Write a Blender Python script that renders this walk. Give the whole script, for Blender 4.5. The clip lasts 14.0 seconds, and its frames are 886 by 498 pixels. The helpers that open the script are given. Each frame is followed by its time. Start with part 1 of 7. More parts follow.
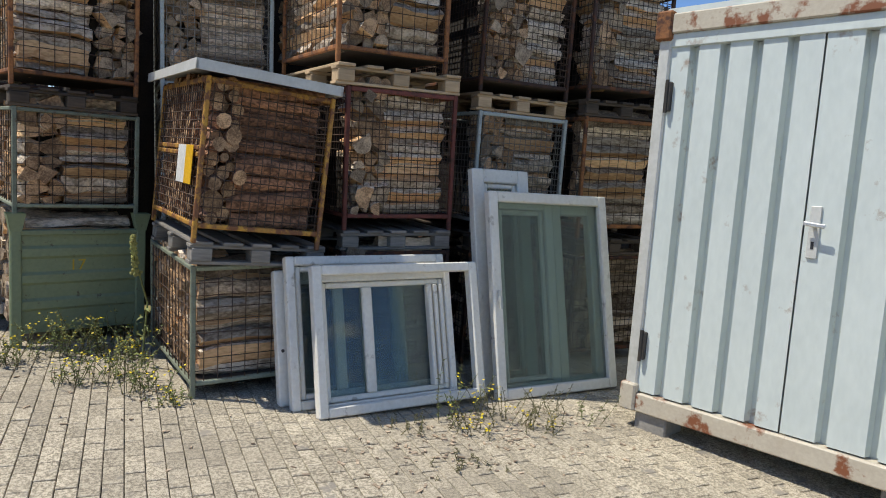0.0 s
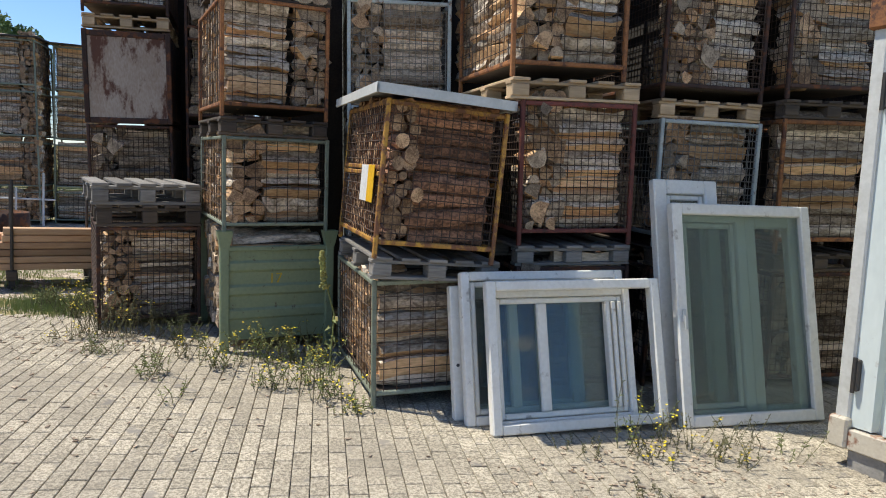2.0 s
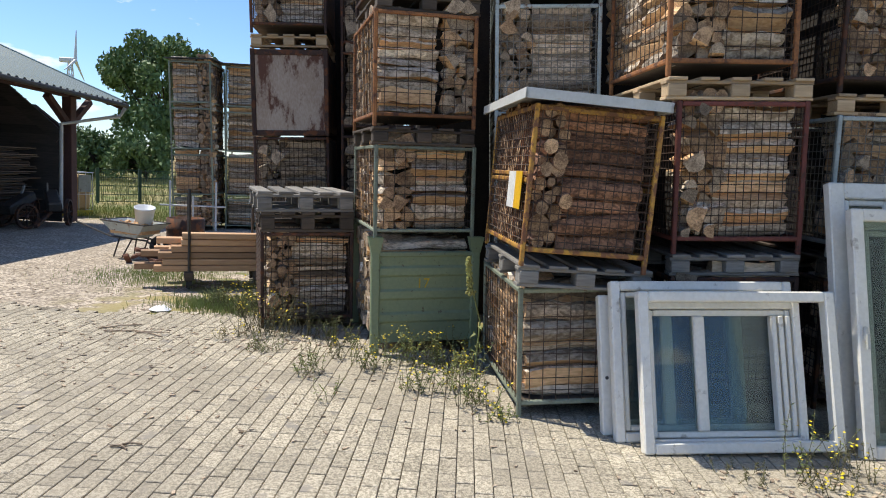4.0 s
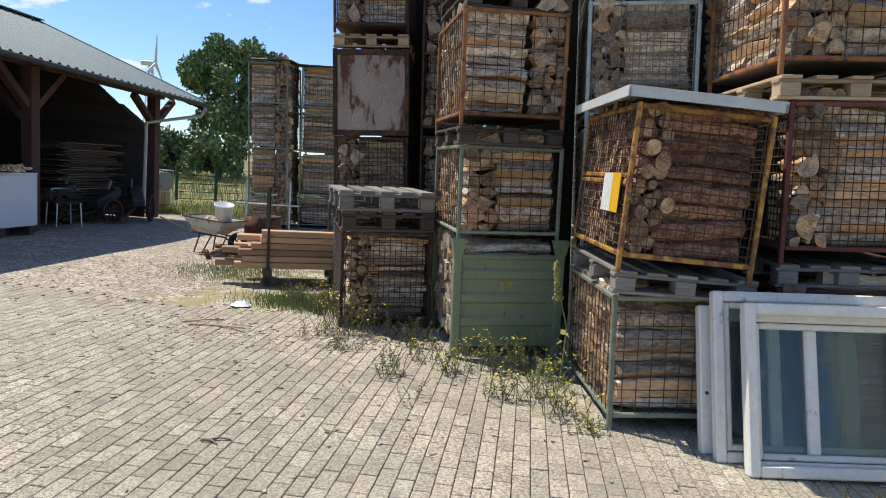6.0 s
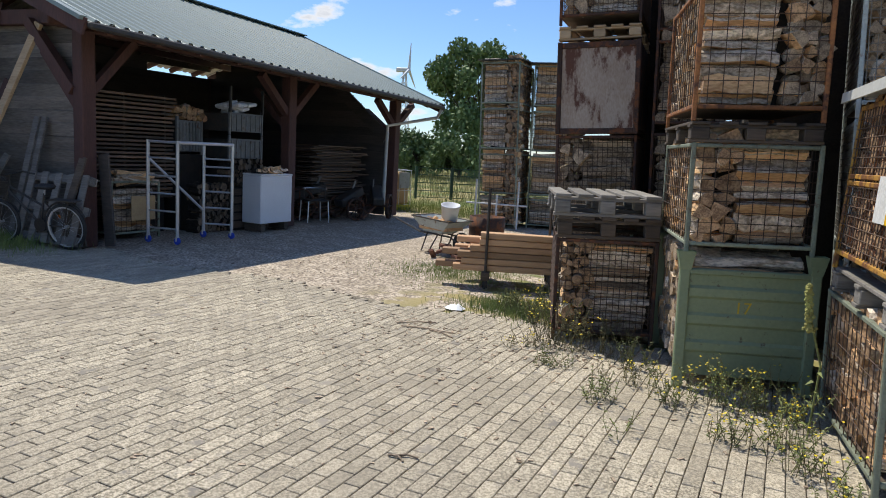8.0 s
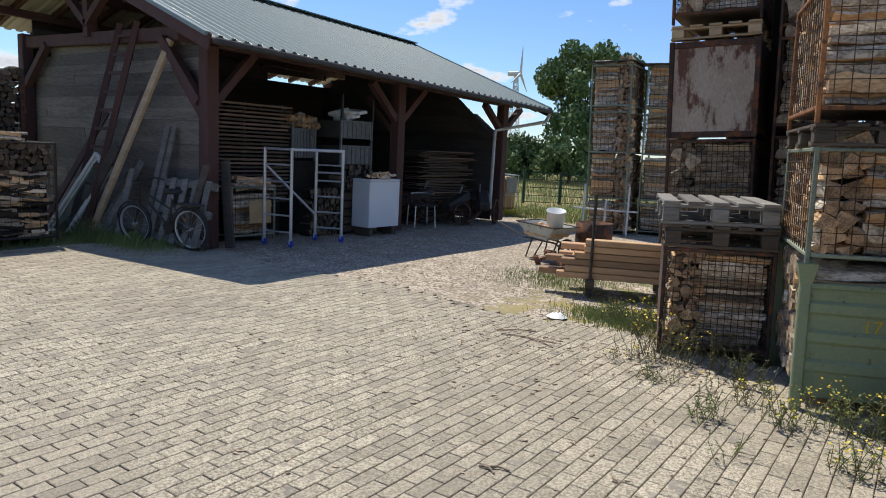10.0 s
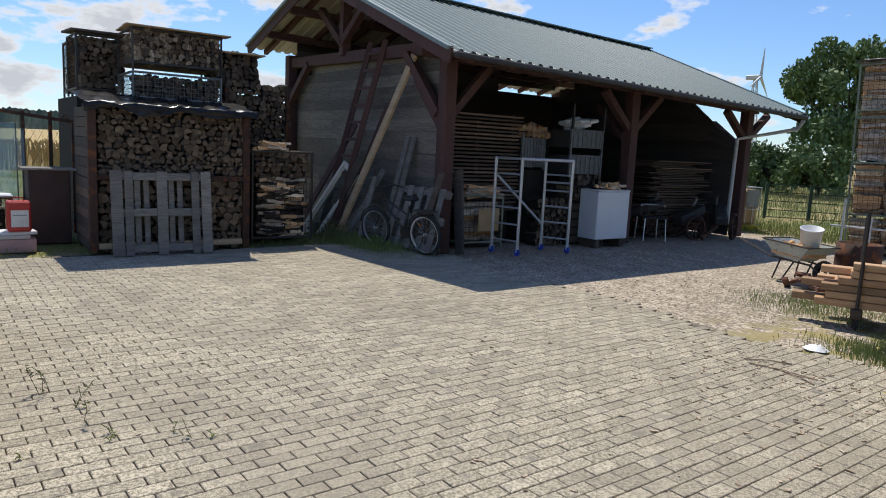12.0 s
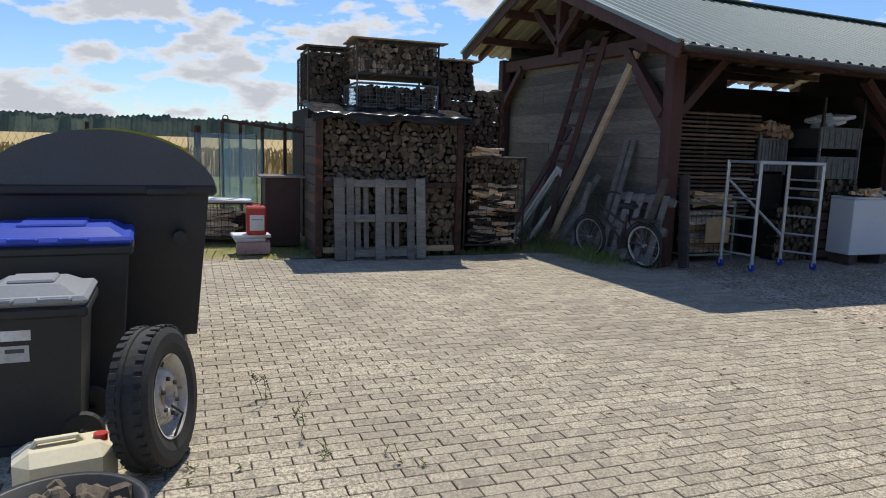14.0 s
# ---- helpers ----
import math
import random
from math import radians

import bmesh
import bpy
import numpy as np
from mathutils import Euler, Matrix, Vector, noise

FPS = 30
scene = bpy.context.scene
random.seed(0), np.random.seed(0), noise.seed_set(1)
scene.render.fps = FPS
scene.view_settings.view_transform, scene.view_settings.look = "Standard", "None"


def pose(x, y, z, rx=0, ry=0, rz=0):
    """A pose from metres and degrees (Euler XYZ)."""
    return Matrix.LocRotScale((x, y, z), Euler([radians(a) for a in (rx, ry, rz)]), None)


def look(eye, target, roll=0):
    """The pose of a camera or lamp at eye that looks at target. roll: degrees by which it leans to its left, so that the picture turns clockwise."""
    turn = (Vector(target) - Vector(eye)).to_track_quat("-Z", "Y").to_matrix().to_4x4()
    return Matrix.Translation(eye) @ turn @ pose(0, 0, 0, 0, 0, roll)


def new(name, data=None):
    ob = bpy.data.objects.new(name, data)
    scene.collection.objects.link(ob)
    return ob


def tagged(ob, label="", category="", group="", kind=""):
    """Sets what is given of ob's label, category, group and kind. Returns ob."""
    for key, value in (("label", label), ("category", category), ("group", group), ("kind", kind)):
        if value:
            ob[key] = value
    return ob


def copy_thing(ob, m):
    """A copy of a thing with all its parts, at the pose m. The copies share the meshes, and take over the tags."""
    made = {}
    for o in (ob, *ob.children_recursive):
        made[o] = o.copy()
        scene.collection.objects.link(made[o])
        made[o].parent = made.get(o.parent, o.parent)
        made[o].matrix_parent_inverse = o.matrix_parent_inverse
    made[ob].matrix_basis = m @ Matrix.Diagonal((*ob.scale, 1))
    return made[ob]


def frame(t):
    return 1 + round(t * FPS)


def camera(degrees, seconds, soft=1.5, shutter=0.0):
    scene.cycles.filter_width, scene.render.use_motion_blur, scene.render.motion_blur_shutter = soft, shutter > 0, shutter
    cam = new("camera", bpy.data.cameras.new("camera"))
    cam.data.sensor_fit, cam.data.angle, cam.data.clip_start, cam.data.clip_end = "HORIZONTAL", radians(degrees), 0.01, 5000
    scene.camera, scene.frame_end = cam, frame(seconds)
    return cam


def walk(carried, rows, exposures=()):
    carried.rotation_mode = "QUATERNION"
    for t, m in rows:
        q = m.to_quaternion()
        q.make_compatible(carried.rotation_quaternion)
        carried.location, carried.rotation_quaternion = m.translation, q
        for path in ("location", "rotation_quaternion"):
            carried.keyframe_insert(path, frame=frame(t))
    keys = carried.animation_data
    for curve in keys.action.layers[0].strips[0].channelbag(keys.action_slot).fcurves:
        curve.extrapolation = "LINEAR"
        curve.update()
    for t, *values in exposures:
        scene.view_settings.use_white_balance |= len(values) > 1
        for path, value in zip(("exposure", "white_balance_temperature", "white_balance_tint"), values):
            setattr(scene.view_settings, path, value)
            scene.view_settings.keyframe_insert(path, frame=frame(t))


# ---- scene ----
cam = camera(64.9, 14.0, soft=1.0)
PATH = [
    (0, (0.125, 0.267, 1.529), (0.923, 2.087, 1.305), 5.4),
    (0.5, (0.142, 0.289, 1.532), (0.652, 2.21, 1.308), 4.6),
    (0.9, (0.159, 0.294, 1.536), (0.573, 2.238, 1.311), 3.9),
    (1, (0.162, 0.299, 1.537), (0.563, 2.246, 1.311), 3.8),
    (1.5, (0.162, 0.309, 1.54), (0.526, 2.263, 1.317), 3.6),
    (2, (0.17, 0.319, 1.536), (0.477, 2.283, 1.31), 3.7),
    (2.5, (0.195, 0.347, 1.535), (0.383, 2.325, 1.307), 3.9),
    (3, (0.169, 0.376, 1.548), (0.221, 2.362, 1.318), 3.8),
    (3.2, (0.168, 0.376, 1.557), (0.165, 2.362, 1.323), 3.7),
    (5.3, (0.048, 0.326, 1.493), (-0.113, 2.307, 1.268), 3.2),
    (5.5, (0.025, 0.365, 1.515), (-0.163, 2.343, 1.282), 3.6),
    (6, (-0.037, 0.459, 1.502), (-0.313, 2.426, 1.27), 3.8),
    (6.5, (-0.024, 0.593, 1.524), (-0.448, 2.532, 1.276), 3.9),
    (7, (0.026, 0.77, 1.535), (-0.608, 2.649, 1.27), 3.6),
    (7.5, (0.054, 0.855, 1.514), (-0.753, 2.665, 1.246), 3.4),
    (8, (0.018, 0.883, 1.542), (-0.891, 2.643, 1.263), 3.2),
    (8.2, (0.005, 0.911, 1.55), (-0.938, 2.652, 1.267), 3.1),
    (10.3, (0.06, 0.957, 1.563), (-1.168, 2.51, 1.283), 2.9),
    (10.5, (0.056, 0.935, 1.554), (-1.215, 2.454, 1.276), 3.0),
    (11, (0.02, 0.943, 1.551), (-1.367, 2.356, 1.271), 3.0),
    (11.5, (-0.031, 0.925, 1.555), (-1.53, 2.219, 1.272), 3.0),
    (12, (-0.133, 0.928, 1.562), (-1.737, 2.087, 1.274), 2.8),
    (12.5, (-0.229, 0.929, 1.57), (-1.921, 1.954, 1.275), 2.5),
    (13, (-0.322, 0.945, 1.569), (-2.084, 1.843, 1.269), 2.2),
    (13.5, (-0.438, 0.982, 1.563), (-2.258, 1.756, 1.264), 1.9),
    (14, (-0.566, 1.029, 1.563), (-2.436, 1.673, 1.264), 1.8),
]
walk(cam, [(t, look(eye, target, roll)) for t, eye, target, roll in PATH], [(0.0, 0.2), (1.5, 0.34), (3.0, 0.5), (5.5, 0.42), (7.0, 0.32), (10.5, 0.2), (12.0, 0.12), (14.0, 0.06)])

# ---- light ----
SUN_WAY = Vector((-0.50, 0.17, 0.92)).normalized()
world = bpy.data.worlds.new("sky")
scene.world = world
world.use_nodes = True
wn, wl = world.node_tree.nodes, world.node_tree.links
wn.clear()
sky = wn.new("ShaderNodeTexSky")
sky.sky_type, sky.sun_disc = "NISHITA", False
sky.sun_elevation = math.asin(SUN_WAY.z)
sky.sun_rotation = math.atan2(SUN_WAY.x, SUN_WAY.y)
sky.air_density, sky.dust_density, sky.ozone_density = 1.0, 0.05, 3.5
co = wn.new("ShaderNodeTexCoord")
sep = wn.new("ShaderNodeSeparateXYZ")
wl.new(co.outputs["Generated"], sep.inputs[0])
dv = wn.new("ShaderNodeMapping"); dv.inputs["Scale"].default_value = (1.0, 1.0, 2.6)
wl.new(co.outputs["Generated"], dv.inputs["Vector"])
cn = wn.new("ShaderNodeTexNoise"); cn.inputs["Scale"].default_value = 8.5; cn.inputs["Detail"].default_value = 9; cn.inputs["Roughness"].default_value = 0.55
wl.new(dv.outputs[0], cn.inputs["Vector"])
west = wn.new("ShaderNodeMapRange")
for k_, v_ in enumerate((-0.6, -0.95, -0.015, 0.07), 1):
    west.inputs[k_].default_value = v_
wl.new(sep.outputs["X"], west.inputs[0])
cl = wn.new("ShaderNodeMath"); cl.operation = "ADD"
wl.new(cn.outputs["Fac"], cl.inputs[0]); wl.new(west.outputs[0], cl.inputs[1])
ramp = wn.new("ShaderNodeValToRGB")
ramp.color_ramp.elements[0].position, ramp.color_ramp.elements[1].position = 0.57, 0.64
wl.new(cl.outputs[0], ramp.inputs[0])
mixs = wn.new("ShaderNodeMix"); mixs.data_type = "RGBA"
tint = wn.new("ShaderNodeMix"); tint.data_type, tint.blend_type = "RGBA", "MULTIPLY"
tint.inputs[0].default_value = 1.0; tint.inputs[7].default_value = (0.57, 0.67, 0.83, 1)
wl.new(sky.outputs[0], tint.inputs[6])
wl.new(ramp.outputs[0], mixs.inputs[0]); wl.new(tint.outputs[2], mixs.inputs[6])
body = wn.new("ShaderNodeMix"); body.data_type = "RGBA"
thick = wn.new("ShaderNodeMapRange"); thick.inputs[1].default_value, thick.inputs[2].default_value = 0.58, 0.70
wl.new(cl.outputs[0], thick.inputs[0]); wl.new(thick.outputs[0], body.inputs[0])
body.inputs[6].default_value, body.inputs[7].default_value = (5.7, 5.8, 6.0, 1), (3.5, 3.7, 4.1, 1)
wl.new(body.outputs[2], mixs.inputs[7])
bg = wn.new("ShaderNodeBackground"); bg.inputs[1].default_value = 0.15
wo = wn.new("ShaderNodeOutputWorld")
wl.new(mixs.outputs[2], bg.inputs[0]); wl.new(bg.outputs[0], wo.inputs[0])
sun = new("sun", bpy.data.lights.new("sun", "SUN"))
sun.data.energy, sun.data.angle, sun.data.color = 4.1, radians(0.53), (1.0, 0.95, 0.84)
sun.matrix_world = look(SUN_WAY * 30, (0, 0, 0))
scene.view_settings.exposure = 0.0

# ---- materials ----
def mat(name, c1, c2=None, rough=0.8, metal=0.0, scale=6.0, fine=60.0, bump=0.25, spread=0.12, stretch=(1, 1, 1), c3=None, spots=0.0, spot_scale=3.0, dist=0.01, spec=0.5, island=False, contrast=0.14, stain=None, streak=False):
    m = bpy.data.materials.new(name)
    m.use_nodes = True
    n, l = m.node_tree.nodes, m.node_tree.links
    b = n["Principled BSDF"]
    c2 = c2 or tuple(v * 0.72 for v in c1)
    tc = n.new("ShaderNodeTexCoord")
    oi = n.new("ShaderNodeObjectInfo")
    rv = n.new("ShaderNodeNewGeometry").outputs["Random Per Island"] if island else oi.outputs["Random"]
    mp = n.new("ShaderNodeMapping"); mp.inputs["Scale"].default_value = stretch
    sh = n.new("ShaderNodeVectorMath"); sh.operation = "MULTIPLY_ADD"
    sh.inputs[1].default_value = (37.0, 53.0, 71.0)
    cmb = n.new("ShaderNodeCombineXYZ")
    for i in range(3):
        l.new(rv, cmb.inputs[i])
    l.new(cmb.outputs[0], sh.inputs[0]); l.new(tc.outputs["Object"], sh.inputs[2])
    l.new(sh.outputs[0], mp.inputs["Vector"])
    n1 = n.new("ShaderNodeTexNoise"); n1.inputs["Scale"].default_value = scale; n1.inputs["Detail"].default_value = 5
    n2 = n.new("ShaderNodeTexNoise"); n2.inputs["Scale"].default_value = fine; n2.inputs["Detail"].default_value = 4
    for q in (n1, n2):
        l.new(mp.outputs[0], q.inputs["Vector"])
    mx = n.new("ShaderNodeMix"); mx.data_type = "RGBA"
    add = n.new("ShaderNodeMath"); add.operation = "MULTIPLY_ADD"; add.inputs[1].default_value = 0.5
    hl = n.new("ShaderNodeMath"); hl.operation = "MULTIPLY"; hl.inputs[1].default_value = 0.5
    l.new(n1.outputs["Fac"], hl.inputs[0]); l.new(n2.outputs["Fac"], add.inputs[0]); l.new(hl.outputs[0], add.inputs[2])
    rp = n.new("ShaderNodeValToRGB"); rp.color_ramp.elements[0].position = 0.5 - contrast; rp.color_ramp.elements[1].position = 0.5 + contrast
    l.new(add.outputs[0], rp.inputs[0]); l.new(rp.outputs[0], mx.inputs[0])
    mx.inputs[6].default_value, mx.inputs[7].default_value = (*c1, 1), (*c2, 1)
    out = mx.outputs[2]
    if c3:
        n3 = n.new("ShaderNodeTexNoise"); n3.inputs["Scale"].default_value = spot_scale; n3.inputs["Detail"].default_value = 7; n3.inputs["Roughness"].default_value = 0.65
        l.new((mp if streak else sh).outputs[0], n3.inputs["Vector"])
        r3 = n.new("ShaderNodeValToRGB"); r3.color_ramp.elements[0].position, r3.color_ramp.elements[1].position = 0.62 - spots * 0.3, 0.70 - spots * 0.3
        l.new(n3.outputs["Fac"], r3.inputs[0])
        m3 = n.new("ShaderNodeMix"); m3.data_type = "RGBA"; m3.inputs[7].default_value = (*c3, 1)
        l.new(r3.outputs[0], m3.inputs[0]); l.new(out, m3.inputs[6])
        out = m3.outputs[2]
    if stain:
        gp = n.new("ShaderNodeNewGeometry")
        n4 = n.new("ShaderNodeTexNoise"); n4.inputs["Scale"].default_value = 0.75; n4.inputs["Detail"].default_value = 6; n4.inputs["Roughness"].default_value = 0.6
        l.new(gp.outputs["Position"], n4.inputs["Vector"])
        r4 = n.new("ShaderNodeMapRange"); r4.inputs[1].default_value, r4.inputs[2].default_value, r4.inputs[4].default_value = 0.42, 0.68, 0.75
        l.new(n4.outputs["Fac"], r4.inputs[0])
        m4 = n.new("ShaderNodeMix"); m4.data_type = "RGBA"; m4.inputs[7].default_value = (*stain, 1)
        l.new(r4.outputs[0], m4.inputs[0]); l.new(out, m4.inputs[6])
        out = m4.outputs[2]
    hs = n.new("ShaderNodeHueSaturation")
    mr = n.new("ShaderNodeMapRange"); mr.inputs[3].default_value, mr.inputs[4].default_value = 1 - spread * 2, 1 + spread * 2
    l.new(rv, mr.inputs[0]); l.new(mr.outputs[0], hs.inputs["Value"]); l.new(out, hs.inputs["Color"])
    l.new(hs.outputs[0], b.inputs["Base Color"])
    b.inputs["Roughness"].default_value, b.inputs["Metallic"].default_value = rough, metal
    b.inputs["Specular IOR Level"].default_value = spec
    if bump:
        bp = n.new("ShaderNodeBump"); bp.inputs["Strength"].default_value = bump; bp.inputs["Distance"].default_value = dist
        l.new(add.outputs[0], bp.inputs["Height"]); l.new(bp.outputs[0], b.inputs["Normal"])
    return m


GRAIN = (0.12, 1, 1)
bark = mat("bark", (0.46, 0.36, 0.26), (0.15, 0.11, 0.075), 0.95, contrast=0.09, scale=14, fine=70, bump=0.9, spread=0.25, stretch=(0.35, 1, 1), dist=0.02)
bark_pale = mat("pale_bark", (0.72, 0.61, 0.48), (0.28, 0.215, 0.15), 0.95, contrast=0.09, scale=16, fine=60, bump=0.8, spread=0.25, stretch=(0.3, 1, 1), dist=0.02)
bark_pine = mat("pine_bark", (0.44, 0.225, 0.125), (0.13, 0.068, 0.042), 0.95, contrast=0.09, scale=18, fine=60, bump=0.9, spread=0.22, stretch=(0.4, 1, 1), dist=0.02)
wood_fresh = mat("split_wood", (0.78, 0.52, 0.28), (0.48, 0.27, 0.125), 0.85, contrast=0.09, scale=9, fine=80, bump=0.4, spread=0.18, stretch=GRAIN)
wood_grey = mat("weathered_split_wood", (0.74, 0.60, 0.44), (0.42, 0.32, 0.21), 0.9, contrast=0.09, scale=9, fine=80, bump=0.5, spread=0.22, stretch=GRAIN)
wood_end = mat("cut_end", (0.52, 0.33, 0.18), (0.20, 0.115, 0.06), 0.9, contrast=0.09, scale=20, fine=110, bump=0.4, spread=0.2)
end_grey = mat("grey_cut_end", (0.44, 0.33, 0.22), (0.18, 0.13, 0.085), 0.9, contrast=0.09, scale=20, fine=110, bump=0.4, spread=0.22)
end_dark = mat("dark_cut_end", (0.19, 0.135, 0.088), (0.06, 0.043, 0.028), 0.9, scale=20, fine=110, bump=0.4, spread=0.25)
# near-black colour holding the shade of gaps; also bark of the dark logs
core_dark = mat("dark_wood_and_gap_shade", (0.035, 0.027, 0.02), (0.015, 0.012, 0.01), 0.95, bump=0.6)
rusty = mat("rusted_steel", (0.085, 0.045, 0.032), (0.045, 0.028, 0.022), 0.85, 0.2, scale=12, bump=0.4, c3=(0.16, 0.06, 0.025), spots=0.35, spot_scale=9)
rust_orange = mat("orange_rusted_steel", (0.36, 0.15, 0.05), (0.17, 0.07, 0.03), 0.8, 0.1, scale=10, bump=0.4, c3=(0.09, 0.04, 0.025), spots=0.3, spot_scale=11)
rust_panel = mat("flaking_painted_panel", (0.50, 0.41, 0.33), (0.34, 0.24, 0.17), 0.75, 0.1, scale=4, bump=0.4, c3=(0.13, 0.052, 0.03), spots=0.34, spot_scale=6, stretch=(1, 1, 0.42), streak=True)
steel_red = mat("oxide_red_steel", (0.20, 0.055, 0.04), (0.11, 0.035, 0.028), 0.75, 0.1, scale=10, bump=0.3, c3=(0.07, 0.035, 0.025), spots=0.15, spot_scale=10)
steel_green = mat("faded_green_steel", (0.27, 0.30, 0.22), (0.18, 0.20, 0.145), 0.65, 0.0, scale=7, bump=0.2, c3=(0.14, 0.07, 0.035), spots=0.05, spot_scale=14)
green_sheet = mat("green_sheet_steel", (0.235, 0.285, 0.165), (0.19, 0.235, 0.135), 0.55, 0.0, scale=3, fine=40, bump=0.12, spread=0.03, c3=(0.10, 0.075, 0.045), spots=0.0, spot_scale=16)
steel_yellow = mat("yellow_painted_steel", (0.50, 0.27, 0.035), (0.28, 0.13, 0.03), 0.6, 0.0, scale=9, bump=0.25, c3=(0.15, 0.06, 0.025), spots=0.5, spot_scale=12)
steel_blue = mat("pale_blue_steel", (0.42, 0.46, 0.44), (0.30, 0.33, 0.32), 0.6, 0.1, scale=8, bump=0.2, c3=(0.16, 0.09, 0.05), spots=0.1, spot_scale=12)
wire_rust = mat("rusty_wire", (0.12, 0.075, 0.05), (0.06, 0.04, 0.03), 0.75, 0.3, scale=14, bump=0.1)
wire_zinc = mat("zinc_wire", (0.30, 0.29, 0.26), (0.16, 0.14, 0.12), 0.6, 0.5, scale=14, bump=0.1)
zinc = mat("galvanised_sheet", (0.62, 0.62, 0.58), (0.52, 0.52, 0.48), 0.55, 0.15, scale=11, fine=45, bump=0.05, spread=0.03)
pallet_new = mat("pale_pallet_wood", (0.52, 0.38, 0.23), (0.36, 0.25, 0.145), 0.85, scale=7, fine=70, bump=0.35, stretch=GRAIN)
pallet_old = mat("grey_pallet_wood", (0.27, 0.25, 0.22), (0.14, 0.128, 0.112), 0.9, scale=8, fine=70, bump=0.5, stretch=GRAIN)
pallet_dark = mat("dark_pallet_wood", (0.125, 0.093, 0.066), (0.06, 0.046, 0.034), 0.9, scale=8, fine=70, bump=0.5, stretch=GRAIN)
paver_mat = mat("concrete_paver", (0.57, 0.50, 0.38), (0.215, 0.185, 0.135), 0.92, scale=60, fine=170, bump=1.0, spread=0.075, contrast=0.06, stain=(0.29, 0.25, 0.19), c3=(0.25, 0.225, 0.19), spots=0.12, spot_scale=5, dist=0.004, spec=0.35)
paver_rest = mat("joined_concrete_paver", (0.57, 0.50, 0.38), (0.215, 0.185, 0.135), 0.92, scale=60, fine=170, bump=1.0, spread=0.075, contrast=0.06, stain=(0.29, 0.25, 0.19), c3=(0.25, 0.225, 0.19), spots=0.12, spot_scale=5, dist=0.004, spec=0.35, island=True)
joint_mat = mat("joint_sand", (0.36, 0.31, 0.23), (0.10, 0.082, 0.058), 0.95, contrast=0.07, scale=2.5, bump=0.4)
red_timber = mat("red_brown_timber", (0.105, 0.047, 0.037), (0.064, 0.031, 0.026), 0.8, scale=6, fine=60, bump=0.25, spread=0.06, stretch=(1, 1, 0.2))
barn_board = mat("weathered_barn_board", (0.25, 0.215, 0.18), (0.12, 0.10, 0.083), 0.9, scale=5, fine=60, bump=0.5, spread=0.16, stretch=(0.12, 1, 1))
old_zinc = mat("old_zinc_sheet", (0.20, 0.21, 0.21), (0.12, 0.12, 0.115), 0.6, 0.3, scale=8, bump=0.2, c3=(0.10, 0.06, 0.04), spots=0.15, spot_scale=9)
stack_board = mat("brown_stacked_board", (0.22, 0.145, 0.098), (0.12, 0.08, 0.056), 0.9, scale=5, fine=50, bump=0.4, spread=0.2, stretch=(0.5, 0.12, 1))
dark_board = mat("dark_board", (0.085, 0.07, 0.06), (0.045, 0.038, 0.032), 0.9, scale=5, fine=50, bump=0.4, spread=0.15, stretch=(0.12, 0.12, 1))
roof_green = mat("green_grey_roof_sheet", (0.20, 0.25, 0.23), (0.175, 0.22, 0.20), 0.45, 0.0, scale=1.2, fine=30, bump=0.03, spread=0.0)
roof_under = mat("pale_roof_underside", (0.55, 0.52, 0.46), (0.42, 0.40, 0.35), 0.8, scale=3, bump=0.1, spread=0.0)
white_pvc = mat("white_window_frame", (0.82, 0.79, 0.71), (0.71, 0.68, 0.60), 0.4, scale=5, fine=40, bump=0.05, spread=0.02, c3=(0.42, 0.38, 0.31), spots=0.0, spot_scale=9)
white_paint = mat("white_panel", (0.78, 0.79, 0.80), (0.70, 0.71, 0.73), 0.45, scale=2, bump=0.03, spread=0.02)
gasket = mat("black_gasket", (0.03, 0.03, 0.032), None, 0.6, bump=0.0)
container_paint = mat("pale_blue_container_paint", (0.62, 0.675, 0.645), (0.55, 0.605, 0.58), 0.5, scale=3, fine=30, bump=0.08, spread=0.0, c3=(0.36, 0.30, 0.24), spots=0.02, spot_scale=5, stretch=(1, 1, 0.4))
container_rust = mat("rusted_cream_edge", (0.55, 0.50, 0.40), (0.46, 0.40, 0.31), 0.65, scale=4, bump=0.2, spread=0.0, c3=(0.22, 0.075, 0.03), spots=0.26, spot_scale=6)
concrete = mat("concrete_block", (0.32, 0.30, 0.27), (0.22, 0.21, 0.19), 0.95, scale=8, bump=0.5)
black_plastic = mat("black_plastic", (0.022, 0.023, 0.025), (0.032, 0.032, 0.033), 0.5, scale=4, fine=50, bump=0.04, spread=0.0, spec=0.45)
grey_plastic = mat("mid_grey_plastic", (0.30, 0.31, 0.32), (0.26, 0.27, 0.28), 0.42, scale=4, bump=0.03, spread=0.0)
lid_grey = mat("dark_grey_lid", (0.075, 0.082, 0.092), (0.06, 0.066, 0.075), 0.45, scale=3, bump=0.03, spread=0.0)
blue_plastic = mat("blue_plastic", (0.03, 0.075, 0.50), (0.025, 0.06, 0.42), 0.4, scale=4, bump=0.03, spread=0.0)
yellow_plastic = mat("yellow_plastic", (0.62, 0.50, 0.03), None, 0.45, bump=0.0, spread=0.0)
cream_plastic = mat("cream_plastic", (0.72, 0.66, 0.47), (0.66, 0.59, 0.41), 0.4, scale=4, bump=0.03, spread=0.0)
red_paint = mat("red_paint", (0.50, 0.035, 0.03), (0.40, 0.03, 0.025), 0.4, bump=0.02, spread=0.0)
